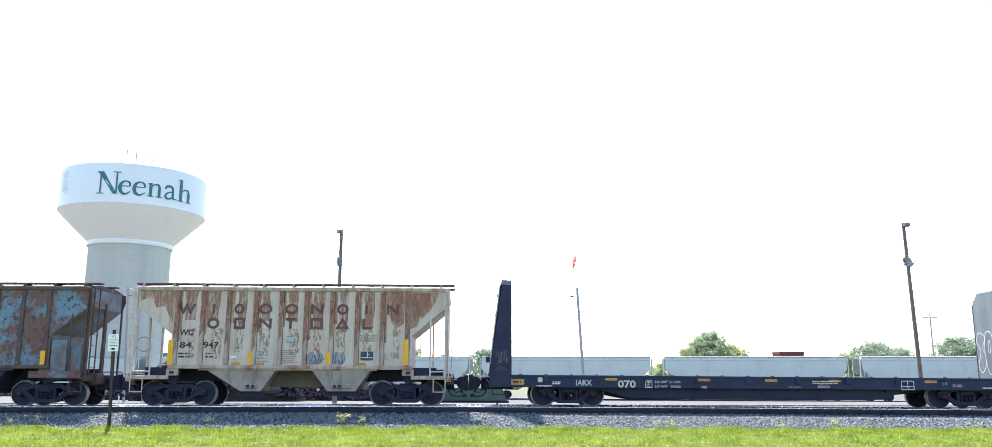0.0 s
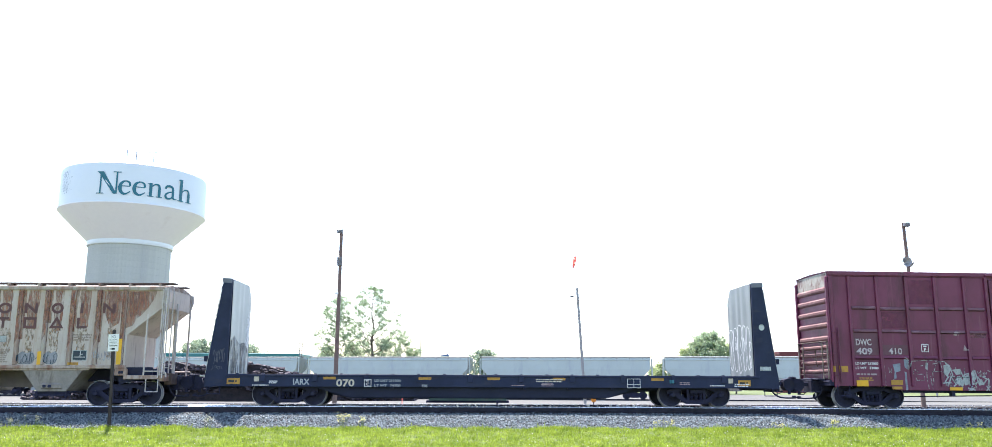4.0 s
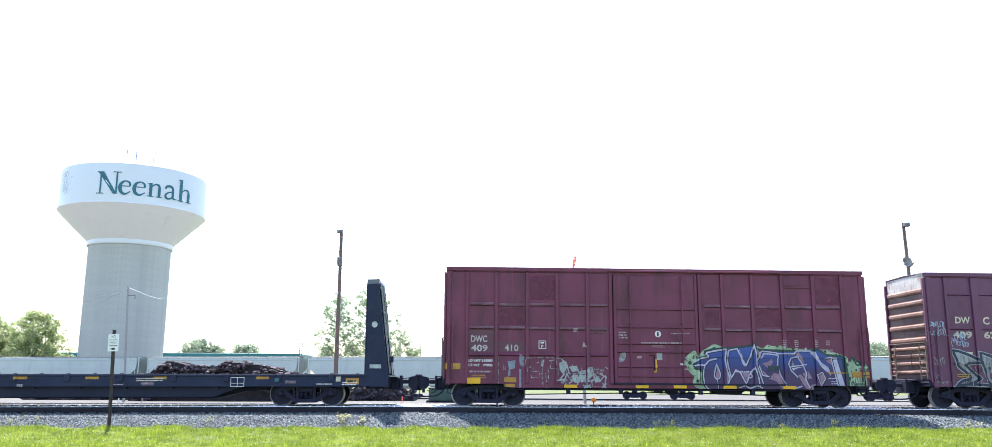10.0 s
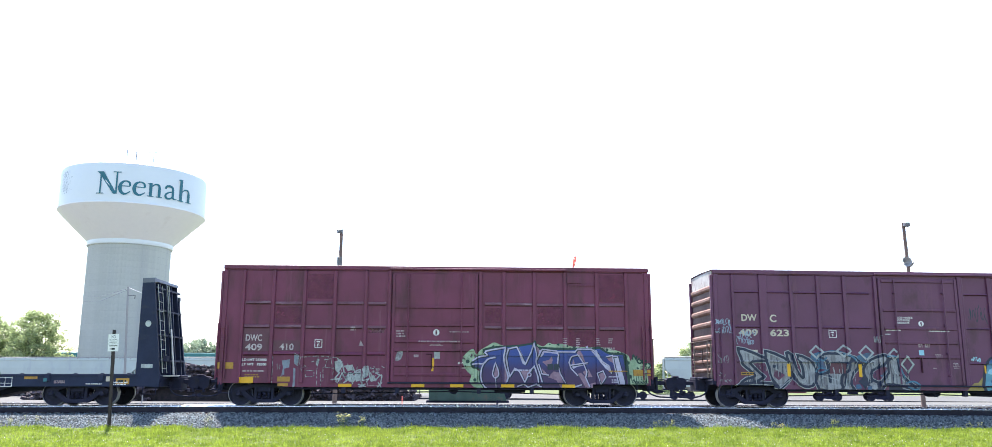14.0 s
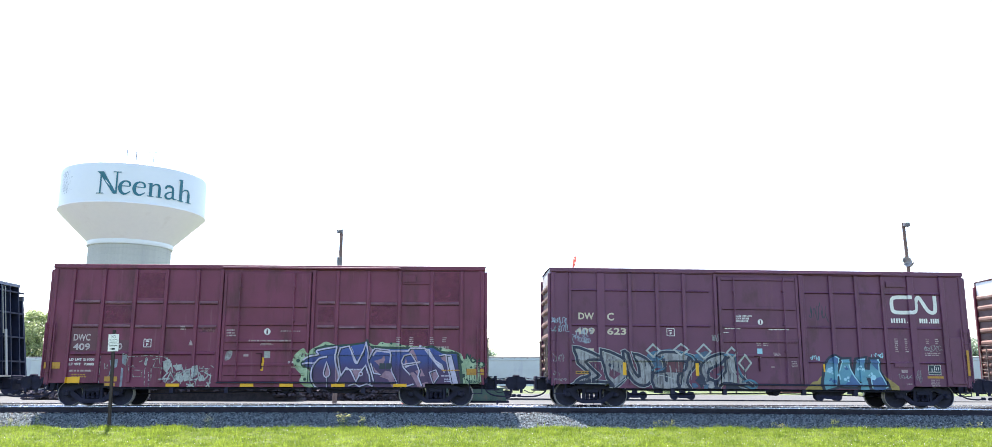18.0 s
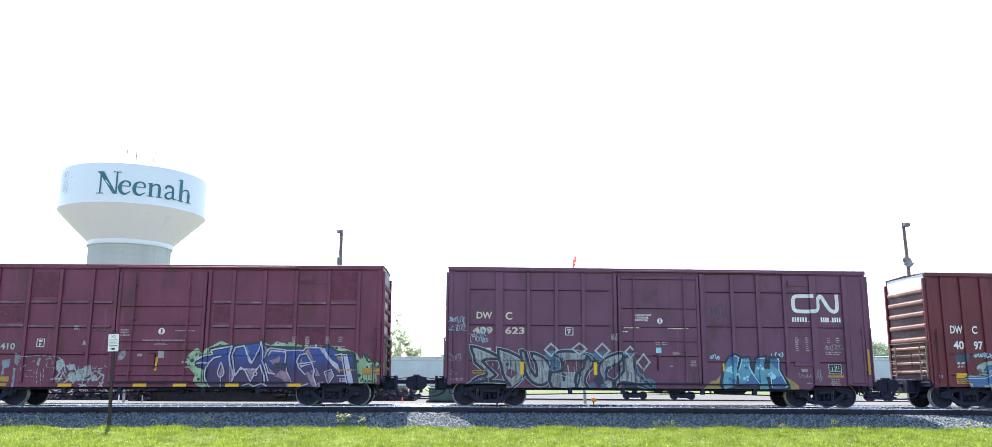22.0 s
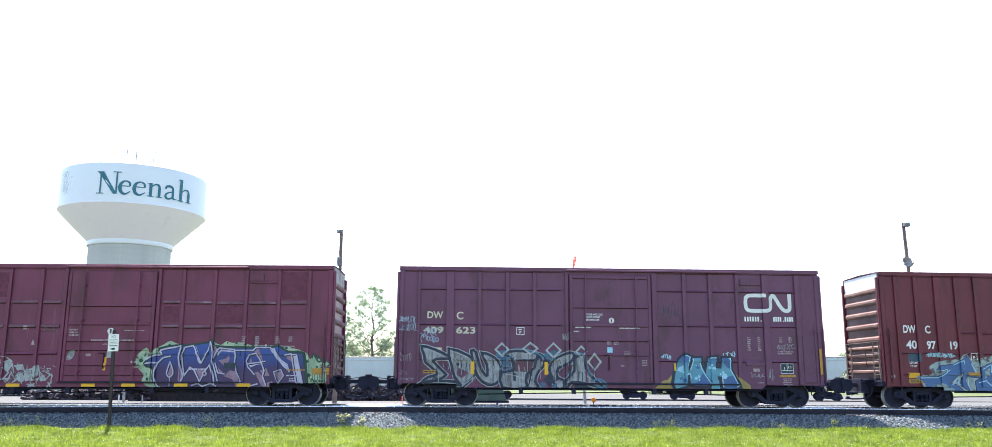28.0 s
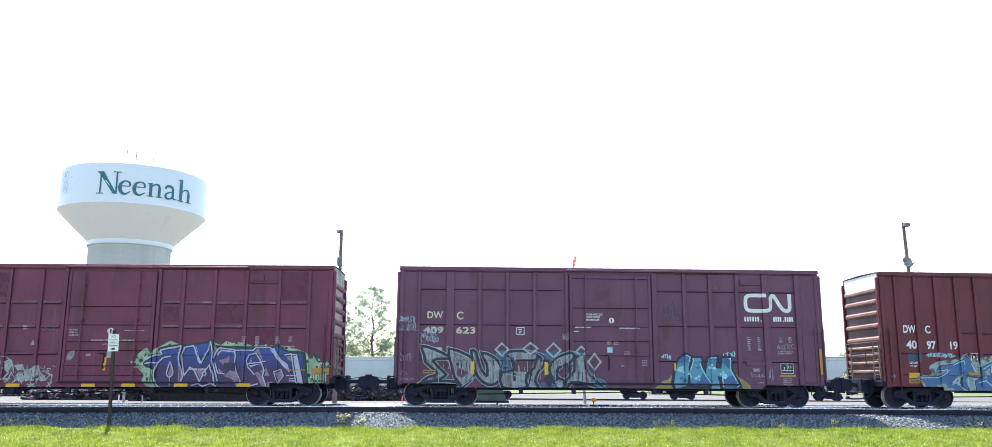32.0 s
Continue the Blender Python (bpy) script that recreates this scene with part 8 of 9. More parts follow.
# ---- water tower ----
def water_tower():
    cx, cy, zb = -50.0, 95.0, -1.25
    tw = root("water_tower", pose(cx, cy, zb), "white water tower on a fluted grey concrete shaft", "water tower")
    R, rs = 10.23, 5.75
    z = lambda h: h - zb
    shaft = part("shaft_core", Geo().lathe([(rs - 0.025, 0.0), (rs - 0.025, z(20.5))], 64), CONCRETE_JOINT, tw)
    # poured rings, each in panels
    rings, per = 24, 7
    hh = (z(20.4)) / rings
    mats = []
    for j in range(rings):
        for i in range(per):
            t0 = 2 * math.pi * (i + (0.5 if j % 2 else 0)) / per + 0.0015
            t1 = t0 + 2 * math.pi / per - 0.003
            key = ("panel", j % 2, i)

            def make(t0=t0, t1=t1):
                v, f, n = [], [], 11
                for zz in (0.008, hh - 0.008):
                    for k in range(n):
                        t = t0 + (t1 - t0) * k / (n - 1)
                        v.append((rs * math.cos(t), rs * math.sin(t), zz))
                return Geo().add(v, [(k, k + 1, n + k + 1, n + k) for k in range(n - 1)]).mesh("concrete_panel", CONCRETE)
            o = part("concrete_panel", shared(key, make), None, shaft)
            o.matrix_basis = pose(0, 0, j * hh)
    part("neck_ring", Geo().lathe([(rs - 0.1, z(20.15)), (rs + 0.2, z(20.15)), (rs + 0.26, z(20.25)), (rs + 0.26, z(20.75)), (rs + 0.2, z(20.9))], 72), TANK_WHITE, tw, "white steel ring", True)
    part("tank_cone", Geo().lathe([(rs + 0.2, z(20.8)), (R + 0.02, z(25.1)), (R + 0.12, z(25.22)), (R + 0.12, z(25.3))], 96), TANK_CREAM, tw, "cream painted cone", True)
    part("tank_wall", Geo().lathe([(R + 0.12, z(25.28)), (R, z(25.42)), (R, z(30.55)), (R - 0.1, z(30.95)), (R - 0.6, z(31.3))], 96), TANK_WHITE, tw, "", True)
    part("tank_dome", Geo().lathe([(R - 0.6, z(31.3)), (8.0, z(32.0)), (4.0, z(32.7)), (0.01, z(32.9))], 96), TANK_WHITE, tw, "", True)
    # the town's name round the wall
    face = math.atan2(-30 - cy, 0 - cx)
    g = Geo()
    cap, low = 3.2, 1.98

    def on_wall(shape, r):
        g.add([((R + r) * math.cos(face + t), (R + r) * math.sin(face + t), z(26.4) + w) for t, w in shape[0]], shape[1])

    def letter(ch, w, h):
        """A roman letter of width w and height h, drawn with thick and thin strokes and flat serifs."""
        bar = lambda x0, x1, z0, z1: fill([(x0, z0), (x1, z0), (x1, z1), (x0, z1)])
        ser = lambda x, z, half=0.2: bar(x * w - half * w, x * w + half * w, z - 0.06, z + 0.06)
        arc = lambda pts, ws: brush(smooth_line([(x * w, z * h) for x, z in pts], 4), np.interp(np.linspace(0, len(ws) - 1, 4 * (len(pts) - 1) + 1), range(len(ws)), ws))
        low_h = 1.95
        if ch == "N":
            return [bar(0.13 * w, 0.20 * w, 0, h), bar(0.80 * w, 0.87 * w, 0, h), fill([(0.02 * w, h), (0.27 * w, h), (0.87 * w, 0), (0.72 * w, 0)]), ser(0.165, 0.06, 0.16), ser(0.12, h - 0.06, 0.12), ser(0.835, h - 0.06, 0.16)]
        if ch == "e":
            return [brush([(0.1 * w, 0.6 * h), (0.88 * w, 0.6 * h)], [0.14, 0.14]), arc([(0.90, 0.60), (0.84, 0.86), (0.54, 0.97), (0.22, 0.82), (0.11, 0.48), (0.24, 0.14), (0.56, 0.03), (0.94, 0.24)], [0.26, 0.27, 0.18, 0.36, 0.5, 0.4, 0.26, 0.1])]
        stem = [bar(0.14 * w, 0.33 * w, 0, h), bar(0.70 * w, 0.88 * w, 0, 1.35), ser(0.235, 0.06, 0.2), ser(0.79, 0.06, 0.2), fill([(0.0, h - 0.12), (0.33 * w, h), (0.2 * w, h - 0.32)]),
                brush(smooth_line([(0.3 * w, 1.35), (0.42 * w, 1.72), (0.6 * w, 1.86), (0.75 * w, 1.7), (0.79 * w, 1.3)], 4), list(np.linspace(0.1, 0.36, 17)))]
        if ch in "nh":
            return stem
        return [bar(0.60 * w, 0.78 * w, 0.12, 1.45), brush(smooth_line([(0.12 * w, 0.72 * h), (0.2 * w, 0.92 * h), (0.45 * w, 0.97 * h), (0.64 * w, 0.88 * h), (0.69 * w, 0.7 * h)], 4), list(np.linspace(0.3, 0.34, 17))),
                brush(smooth_line([(0.66 * w, 0.58 * h), (0.34 * w, 0.48 * h), (0.14 * w, 0.28 * h), (0.22 * w, 0.06 * h), (0.46 * w, 0.05 * h), (0.66 * w, 0.22 * h)], 4), list(np.linspace(0.12, 0.34, 11)) + list(np.linspace(0.34, 0.14, 10))),
                brush([(0.69 * w, 0.2 * h), (0.78 * w, 0.06 * h), (1.0 * w, 0.08 * h)], [0.3, 0.22, 0.08])]

    for ch, a0, a1, h in (("N", -29.2, -11.0, cap), ("e", -12.4, -3.2, low), ("e", -2.2, 7.6, low), ("n", 8.2, 20.2, low), ("a", 21.2, 32.4, low), ("h", 32.8, 47.6, cap * 1.02)):
        w = radians(a1 - a0) * R
        for n, (v, f) in enumerate(letter(ch, w, h)):
            on_wall(([(radians(a0) + x / R, y) for x, y in v], f), 0.07 + 0.006 * n)
    part("town_name", g, TEAL, tw, "dark teal painted town name")
    # a faint leafy emblem
    rnd = random.Random(12)
    for k in range(110):
        t = face + radians(-64 + rnd.gauss(0, 4.0))
        zz = z(26.9) + rnd.uniform(0, 3.2)
        s = 0.05
        r = R + 0.03
        q = []
        for d, e in ((-0.009, 0), (0, 0.13), (0.009, 0), (0, -0.06)):
            q.append((r * math.cos(t + d), r * math.sin(t + d), zz + e))
        part("emblem_leaf", Geo().add(q, [(0, 1, 2, 3)]), EMBLEM, tw)
    for dx, hgt in ((-0.9, 1.6), (0.5, 1.5), (3.1, 0.6)):
        part("antenna", Geo().tube((dx, -2.0, z(33.2)), (dx, -2.0, z(33.5) + hgt), 0.06, seg=6), LAMP_GREY, tw)
    part("roof_rail", Geo().pipe([(-3 + i * 0.75, -4.5, z(34.0)) for i in range(11)], 0.03, 5), LAMP_GREY, tw)


water_tower()


# ---- poles ----
def yard_poles():
    p = root("utility_pole", pose(-8.92, 30.0, -0.75), "brown wooden pole with a grey box and lamp", "utility pole")
    part("pole", Geo().tube((0, 0, 0), (0.02, 0, 12.5), 0.17, 0.11, 14), POLE_WOOD, p, "", True)
    part("junction_box", Geo().box(-0.18, 0.18, -0.3, -0.1, 9.8, 10.45, 0.03), LAMP_GREY, p)
    part("flood_lamp", Geo().box(-0.28, 0.12, -0.35, -0.08, 12.2, 12.45, 0.04), LAMP_GREY, p)
    part("lamp", Geo().lathe([(0.001, 0.0), (0.13, 0.03), (0.15, 0.15), (0.08, 0.25), (0.001, 0.27)], 12, "z", (-0.15, -0.2, 7.7)), SIGN_WHITE, p)
    q = root("utility_pole", pose(27.8, 20.0, -0.65), "leaning brown wooden pole with loudspeakers and a lamp", "utility pole")
    part("pole", Geo().tube((0.15, 0, 0), (-0.13, 0, 11.4), 0.135, 0.095, 14), POLE_WOOD, q, "", True)
    part("flood_lamp", Geo().box(-0.2, 0.15, -0.35, -0.05, 11.15, 11.4, 0.04), LAMP_GREY, q)
    part("loudspeaker", Geo().lathe([(0.05, 0.2), (0.1, 0.05), (0.3, -0.25), (0.31, -0.27)], 14, "y", (-0.35, -0.2, 8.9)), CABLE, q)
    part("loudspeaker", Geo().lathe([(0.05, -0.2), (0.1, -0.05), (0.2, 0.25), (0.21, 0.27)], 14, "y", (0.2, 0, 8.85)), CABLE, q)
    s = root("wind_pole", pose(8.55, 28.0, -0.62), "thin grey steel pole with a red windsock", "pole")
    part("pole", Geo().tube((0, 0, 0), (-0.45, 0, 8.0), 0.11, 0.085, 10), POLE_STEEL, s, "", True)
    part("mast", Geo().tube((-0.45, 0, 8.0), (-0.64, 0, 10.2), 0.008, 0.006, 6), CABLE, s)
    part("wind_sock", Geo().tube((-0.60, 0, 10.05), (-0.72, 0, 9.40), 0.14, 0.06, 10, False).tube((-0.58, 0, 10.1), (-0.50, 0, 10.25), 0.14, 0.05, 10, False), SOCK_RED, s, "red windsock hanging down", True)
    part("lamp_arm", Geo().box(-0.95, -0.7, -0.05, 0.05, 7.35, 7.45, 0.02), LAMP_GREY, s)
    w = root("steel_pole", pose(-25.5, 35.0, -0.78), "thin steel pole carrying a bright cable", "pole")
    part("pole", Geo().tube((0, 0, 0), (-0.42, 0, 8.75), 0.10, 0.075, 10), POLE_STEEL, w, "", True)
    part("bracket", Geo().box(-0.35, 0.2, -0.04, 0.04, 8.05, 8.1).box(0.15, 0.2, -0.04, 0.04, 7.8, 8.1), LAMP_GREY, w)
    cab = [(-0.42, 0, 8.7), (-6.2, 19.5, 10.0), (-12.4, 39.5, 11.6), (-18.6, 59.5, 13.6)]
    part("cable", Geo().pipe(cab, 0.03, 5), SIGN_WHITE, w, "bright twisted cable")
    part("cable", Geo().pipe([(-0.42, 0, 8.6), (-14, 27, 10.6), (-29.0, 56.5, 13.5)], 0.018, 5), LAMP_GREY, w)
    part("cable", Geo().pipe([(-0.42, 0, 8.5), (-14, 27, 10.1), (-29.0, 56.5, 12.7)], 0.018, 5), LAMP_GREY, w)
    for x, y, h, arms in ((69.2, 90.0, 12.2, 2), (69.0, 152.0, 12.6, 0), (-6.0, 92.0, 8.8, 0)):
        t = root("utility_pole", pose(x, y, -1.2), "far thin dark utility pole", "utility pole", "far poles")
        part("pole", Geo().tube((0, 0, 0), (0, 0, h), 0.14 if arms else 0.07, 0.08 if arms else 0.05, 8), POLE_STEEL if arms else LAMP_GREY, t)
        for k in range(arms):
            part("crossarm", Geo().box(-1.1, 1.1, -0.06, 0.06, h - 0.7 - 1.1 * k, h - 0.58 - 1.1 * k), POLE_STEEL, t)
    for x, h, arms in ((-30.75, 9.15, 4), (-30.32, 9.1, 4), (-26.34, 8.45, 2)):
        t = root("utility_pole", pose(x, 130.0, -1.2), "far dark utility pole with short crossarms", "utility pole", "far poles")
        part("pole", Geo().tube((0, 0, 0), (0, 0, h), 0.09, 0.07, 8), LAMP_GREY, t)
        for k in range(arms):
            part("crossarm", Geo().box(-0.17, 0.17, -0.06, 0.06, h - 0.32 - 0.42 * k, h - 0.20 - 0.42 * k), LAMP_GREY, t)
    c = Geo().pipe([(69.2, 90, 10.2), (90, 96, 9.4), (120, 104, 9.8)], 0.03, 5).pipe([(69.2, 90, 10.2), (50, 84, 8.0), (38, 80, 6.6)], 0.03, 5)
    tagged(new("overhead_cable", c.mesh("overhead_cable", CABLE)), "thin grey overhead cables between far poles", "cable")


yard_poles()


# ---- sign post before the line ----
def sign_post():
    s = root("sign_post", pose(-11.02, -2.9, -0.64), "brown steel channel post with two white notice plates", "sign")
    tilt = -0.10
    g = Geo()
    for x0, x1, y0, y1 in ((-0.045, 0.045, -0.012, 0.0), (-0.05, -0.036, -0.012, 0.035), (0.036, 0.05, -0.012, 0.035)):
        k = len(g.v)
        g.box(x0, x1, y0, y1, 0, 3.1)
        g.v[k:] = [(p[0] + tilt * p[2] / 3.1, p[1], p[2]) for p in g.v[k:]]
    part("post", g, POST_STEEL, s)
    m = pose(0.0, -0.02, 0, 0, -1.8, 0)
    for z0, z1, nm in ((2.66, 2.96, 1), (2.42, 2.645, 2)):
        pl = part("notice_plate", Geo().box(-0.165, 0.165, -0.006, 0.004, z0, z1, 0.002, m), SIGN_WHITE, s, "white sheet metal notice")
        b = Geo()
        if nm == 1:
            p, f = glyphs("NO", -0.06, 0.06, z0 + 0.17, z1 - 0.03)
            part("lettering", Geo().add([tuple(m @ Vector((u, -0.009, w))) for u, w in p], f), SIGN_BLACK, pl)
            p, f = glyphs("TRESPASSING", -0.13, 0.13, z0 + 0.10, z0 + 0.145)
            part("lettering", Geo().add([tuple(m @ Vector((u, -0.009, w))) for u, w in p], f), SIGN_BLACK, pl)
            b.box(-0.12, 0.12, -0.009, -0.007, z0 + 0.04, z0 + 0.06, 0, m)
        else:
            b.box(-0.13, 0.13, -0.009, -0.007, z0 + 0.16, z0 + 0.185, 0, m).box(-0.05, 0.06, -0.009, -0.007, z0 + 0.05, z0 + 0.11, 0, m).box(-0.10, -0.07, -0.009, -0.007, z0 + 0.06, z0 + 0.09, 0, m)
        part("print_bar", b, SIGN_BLACK, pl)
    for z in (2.48, 2.60, 2.72, 2.9):
        part("bolt", Geo().tube(tuple(m @ Vector((0, -0.012, z))), tuple(m @ Vector((0, 0.0, z))), 0.008, seg=6), LAMP_GREY, s)


sign_post()


# ---- things lying in the yard ----
def tie_heap():
    """Old railway ties thrown in a heap, and a long low row of broken ones."""
    rnd = random.Random(6)
    heap = root("tie_heap", pose(-19.2, 41.0, -0.8), "heap of old dark railway ties on the gravel", "tie heap")
    log = Geo().box(-1.25, 1.25, -0.115, 0.115, -0.09, 0.09, 0.015).mesh("old_tie", TIE_HEAP)
    half = Geo().box(-0.5, 0.5, -0.115, 0.115, -0.09, 0.09, 0.02).mesh("old_tie", TIE_HEAP)

    def top(x):
        pts = [(-7.9, 1.95), (-7.5, 2.15), (-5.97, 2.35), (-5.8, 2.85), (-5.1, 3.3), (-4.0, 3.3), (-2.9, 3.02), (-1.9, 2.97), (-0.65, 2.95), (-0.37, 3.35), (0.5, 3.32), (1.5, 3.25), (3.2, 3.05), (4.5, 2.65), (5.8, 2.4), (6.2, 2.0)]
        return float(np.interp(x, [p[0] for p in pts], [p[1] for p in pts]))

    n = 0
    while n < 300:
        x, y = rnd.uniform(-7.6, 6.0), rnd.uniform(-2.0, 0.6)
        cap = top(x) * (1.0 - 0.06 * abs(y))
        z = cap - 0.1 - 1.9 * rnd.random() ** 1.6
        me = half if rnd.random() < 0.8 else log
        flat = rnd.random() < (0.3 if x < -2.5 else 0.06)
        o = part("old_tie", me if flat else half, None, heap)
        o.matrix_basis = pose(x, y, z, rnd.uniform(-40, 40), rnd.uniform(-12, 12), rnd.uniform(-25, 25) if flat else rnd.uniform(60, 120))
        n += 1
    # the butt ends of the rest, packed into the face of the heap
    ends = Geo()
    for _ in range(620):
        x = rnd.uniform(-7.4, 6.0)
        r = rnd.uniform(0.07, 0.13)
        y = rnd.uniform(-2.1, -0.6)
        ends.box(-r, r, -0.3, 0.3, -r * 0.8, r * 0.8, 0, pose(x, y, top(x) * (1.0 - 0.06 * abs(y)) - 0.05 - 1.9 * rnd.random() ** 1.2, rnd.uniform(-15, 15), rnd.uniform(-45, 45), rnd.uniform(-35, 35)))
    tagged(part("tie_ends", ends, TIE_ENDS, heap, "dark split tie ends"), kind="stuff")
    core = Geo()
    k = 30
    prof = [(-7.6 + 13.3 * i / k, top(-7.6 + 13.3 * i / k)) for i in range(k + 1)]
    core.prism([(p[0], p[1] - 0.22) for p in prof] + [(5.8, 0.0), (-7.7, 0.0)], -1.6, 1.2)
    part("heap_core", core, TIE_HEAP, heap)
    row = root("broken_tie_row", pose(-14.0, 46.0, -0.95), "long low row of broken ties and rubble", "tie heap")
    tall = lambda x: float(np.interp(x, [-25, -22, -5, 8, 11], [0.5, 0.95, 1.2, 1.5, 0.6]))
    for i in range(290):
        x = rnd.uniform(-24, 10)
        o = part("old_tie", half, None, row)
        o.matrix_basis = pose(x, rnd.uniform(-0.9, 0.9), 0.1 + rnd.random() * (tall(x) - 0.1), rnd.uniform(-30, 30), rnd.uniform(-25, 25), rnd.uniform(0, 180))
    ends = Geo()
    for _ in range(420):
        x, r = rnd.uniform(-24, 10), rnd.uniform(0.07, 0.15)
        ends.box(-r, r, -0.3, 0.3, -r, r, 0, pose(x, rnd.uniform(-1.0, -0.6), 0.1 + rnd.random() * (tall(x) - 0.1), rnd.uniform(-30, 30), rnd.uniform(-45, 45), rnd.uniform(-60, 60)))
    tagged(part("tie_ends", ends, TIE_ENDS, row, "dark split tie ends"), kind="stuff")
    part("rubble_core", Geo().prism([(-24, 0), (10, 0), (9, 1.2), (-5, 0.95), (-16, 0.8), (-23, 0.65)], -0.6, 0.6), TIE_HEAP, row)


def yard_bits():
    t = root("steel_bin", pose(0.5, 36.0, -0.82), "low faded green steel bin on skids", "bin")
    part("tub", Geo().prism([(-3.0, 0.22), (3.0, 0.22), (2.7, 1.15), (-3.0, 1.15)], -0.9, 0.9), GREEN_STEEL, t)
    part("rim", Geo().box(-3.05, 2.8, -0.95, 0.95, 1.12, 1.22, 0.02), GREEN_STEEL, t)
    for x in (-2.4, -1.0, 0.4, 1.8):
        part("stiffener", Geo().box(x - 0.05, x + 0.05, -0.97, -0.9, 0.25, 1.12, 0.01), GREEN_STEEL, t)
    for y in (-0.6, 0.6):
        part("skid", Geo().box(-3.2, 3.2, y - 0.08, y + 0.08, 0, 0.22, 0.02), STEEL, t)
    d = root("disc_marker", pose(8.5, 24.0, -0.70), "orange disc marker on a short post", "marker")
    part("post", Geo().tube((0, 0, 0), (0, 0, 0.3), 0.03, seg=8), STEEL, d)
    part("disc", Geo().lathe([(0.001, -0.02), (0.15, -0.02), (0.16, 0), (0.15, 0.02), (0.001, 0.02)], 20, "y", (0, 0, 0.42)), ORANGE_DISC, d)
    st = root("switch_stand", pose(2.3, 24.0, -0.70), "low black track switch stand", "switch stand")
    part("base", Geo().box(-0.25, 0.25, -0.1, 0.1, 0, 0.12, 0.02), STEEL, st)
    part("lever", Geo().tube((0, 0, 0.1), (0.2, 0, 0.42), 0.025, seg=6), STEEL, st)
    part("head", Geo().box(-0.06, 0.06, -0.06, 0.06, 0.1, 0.4, 0.02), STEEL, st)
    for x, h, m in ((-3.9, 0.6, SOCK_RED), (-25.2, 0.0, STEEL), (-22.0, 0.55, POLE_STEEL), (-22.3, 0.62, SIGN_WHITE), (-20.8, 0.6, POLE_STEEL)):
        if h:
            s = root("marker_stake", pose(x, 26.0, -0.70), "thin marker stake in the gravel", "stake", "marker stakes")
            part("stake", Geo().box(-0.03, 0.03, -0.03, 0.03, 0, h, 0.005), m, s)
    # a low rail of an empty siding across the lot
    sd = root("siding_track", pose(0, 0, 0), "bare siding rails sunk in the pale gravel", "railway track", "", "structure")
    for y, z in ((19.0, -0.55), (20.43, -0.55), (25.2, -0.605), (26.63, -0.62)):
        part("rail", Geo().box(-200, 200, y - 0.035, y + 0.035, z - 0.15, z - 0.012), RAIL_WEB, sd)
        part("rail_head", Geo().box(-200, 200, y - 0.03, y + 0.03, z - 0.012, z), RAIL_HEAD, sd)


tie_heap()
yard_bits()


# ---- far buildings ----
def far_buildings():
    b = root("warehouse", pose(-61.5, 150.0, -1.3), "long low warehouse with a teal roof edge", "warehouse")
    part("wall", Geo().box(-28, 28, -8, 8, 0, 6.6), BUILDING, b)
    part("roof", Geo().box(-28.4, 28.4, -8.4, 8.4, 6.6, 7.55, 0.1), TEAL_ROOF, b, "teal metal fascia")
    for i in range(18):
        part("roof_seam", Geo().box(-28 + i * 3.3, -27.9 + i * 3.3, -8.5, -8.4, 6.6, 7.55), TEAL_ROOF, b)
    c = root("red_building", pose(67.3, 140.0, -1.3), "dark red flat roofed building", "building")
    part("wall", Geo().box(-2.5, 2.5, -2, 2, 0, 7.9), RED_SIDING, c)
    part("roof_edge", Geo().box(-2.6, 2.6, -2.1, 2.1, 7.9, 8.3), RED_SIDING, c)
    d = root("roof_unit", pose(-3.6, 150.0, -1.3), "small blue and white shed behind the cars", "shed")
    part("wall", Geo().box(-0.9, 0.9, -1, 1, 0, 7.4), WHITE_CAR, d)
    part("roof", Geo().prism([(-1.0, 7.4), (1.0, 7.4), (0.7, 7.8), (-1.0, 7.5)], -1.1, 1.1), SPRAY_MIDBLUE, d)


far_buildings()


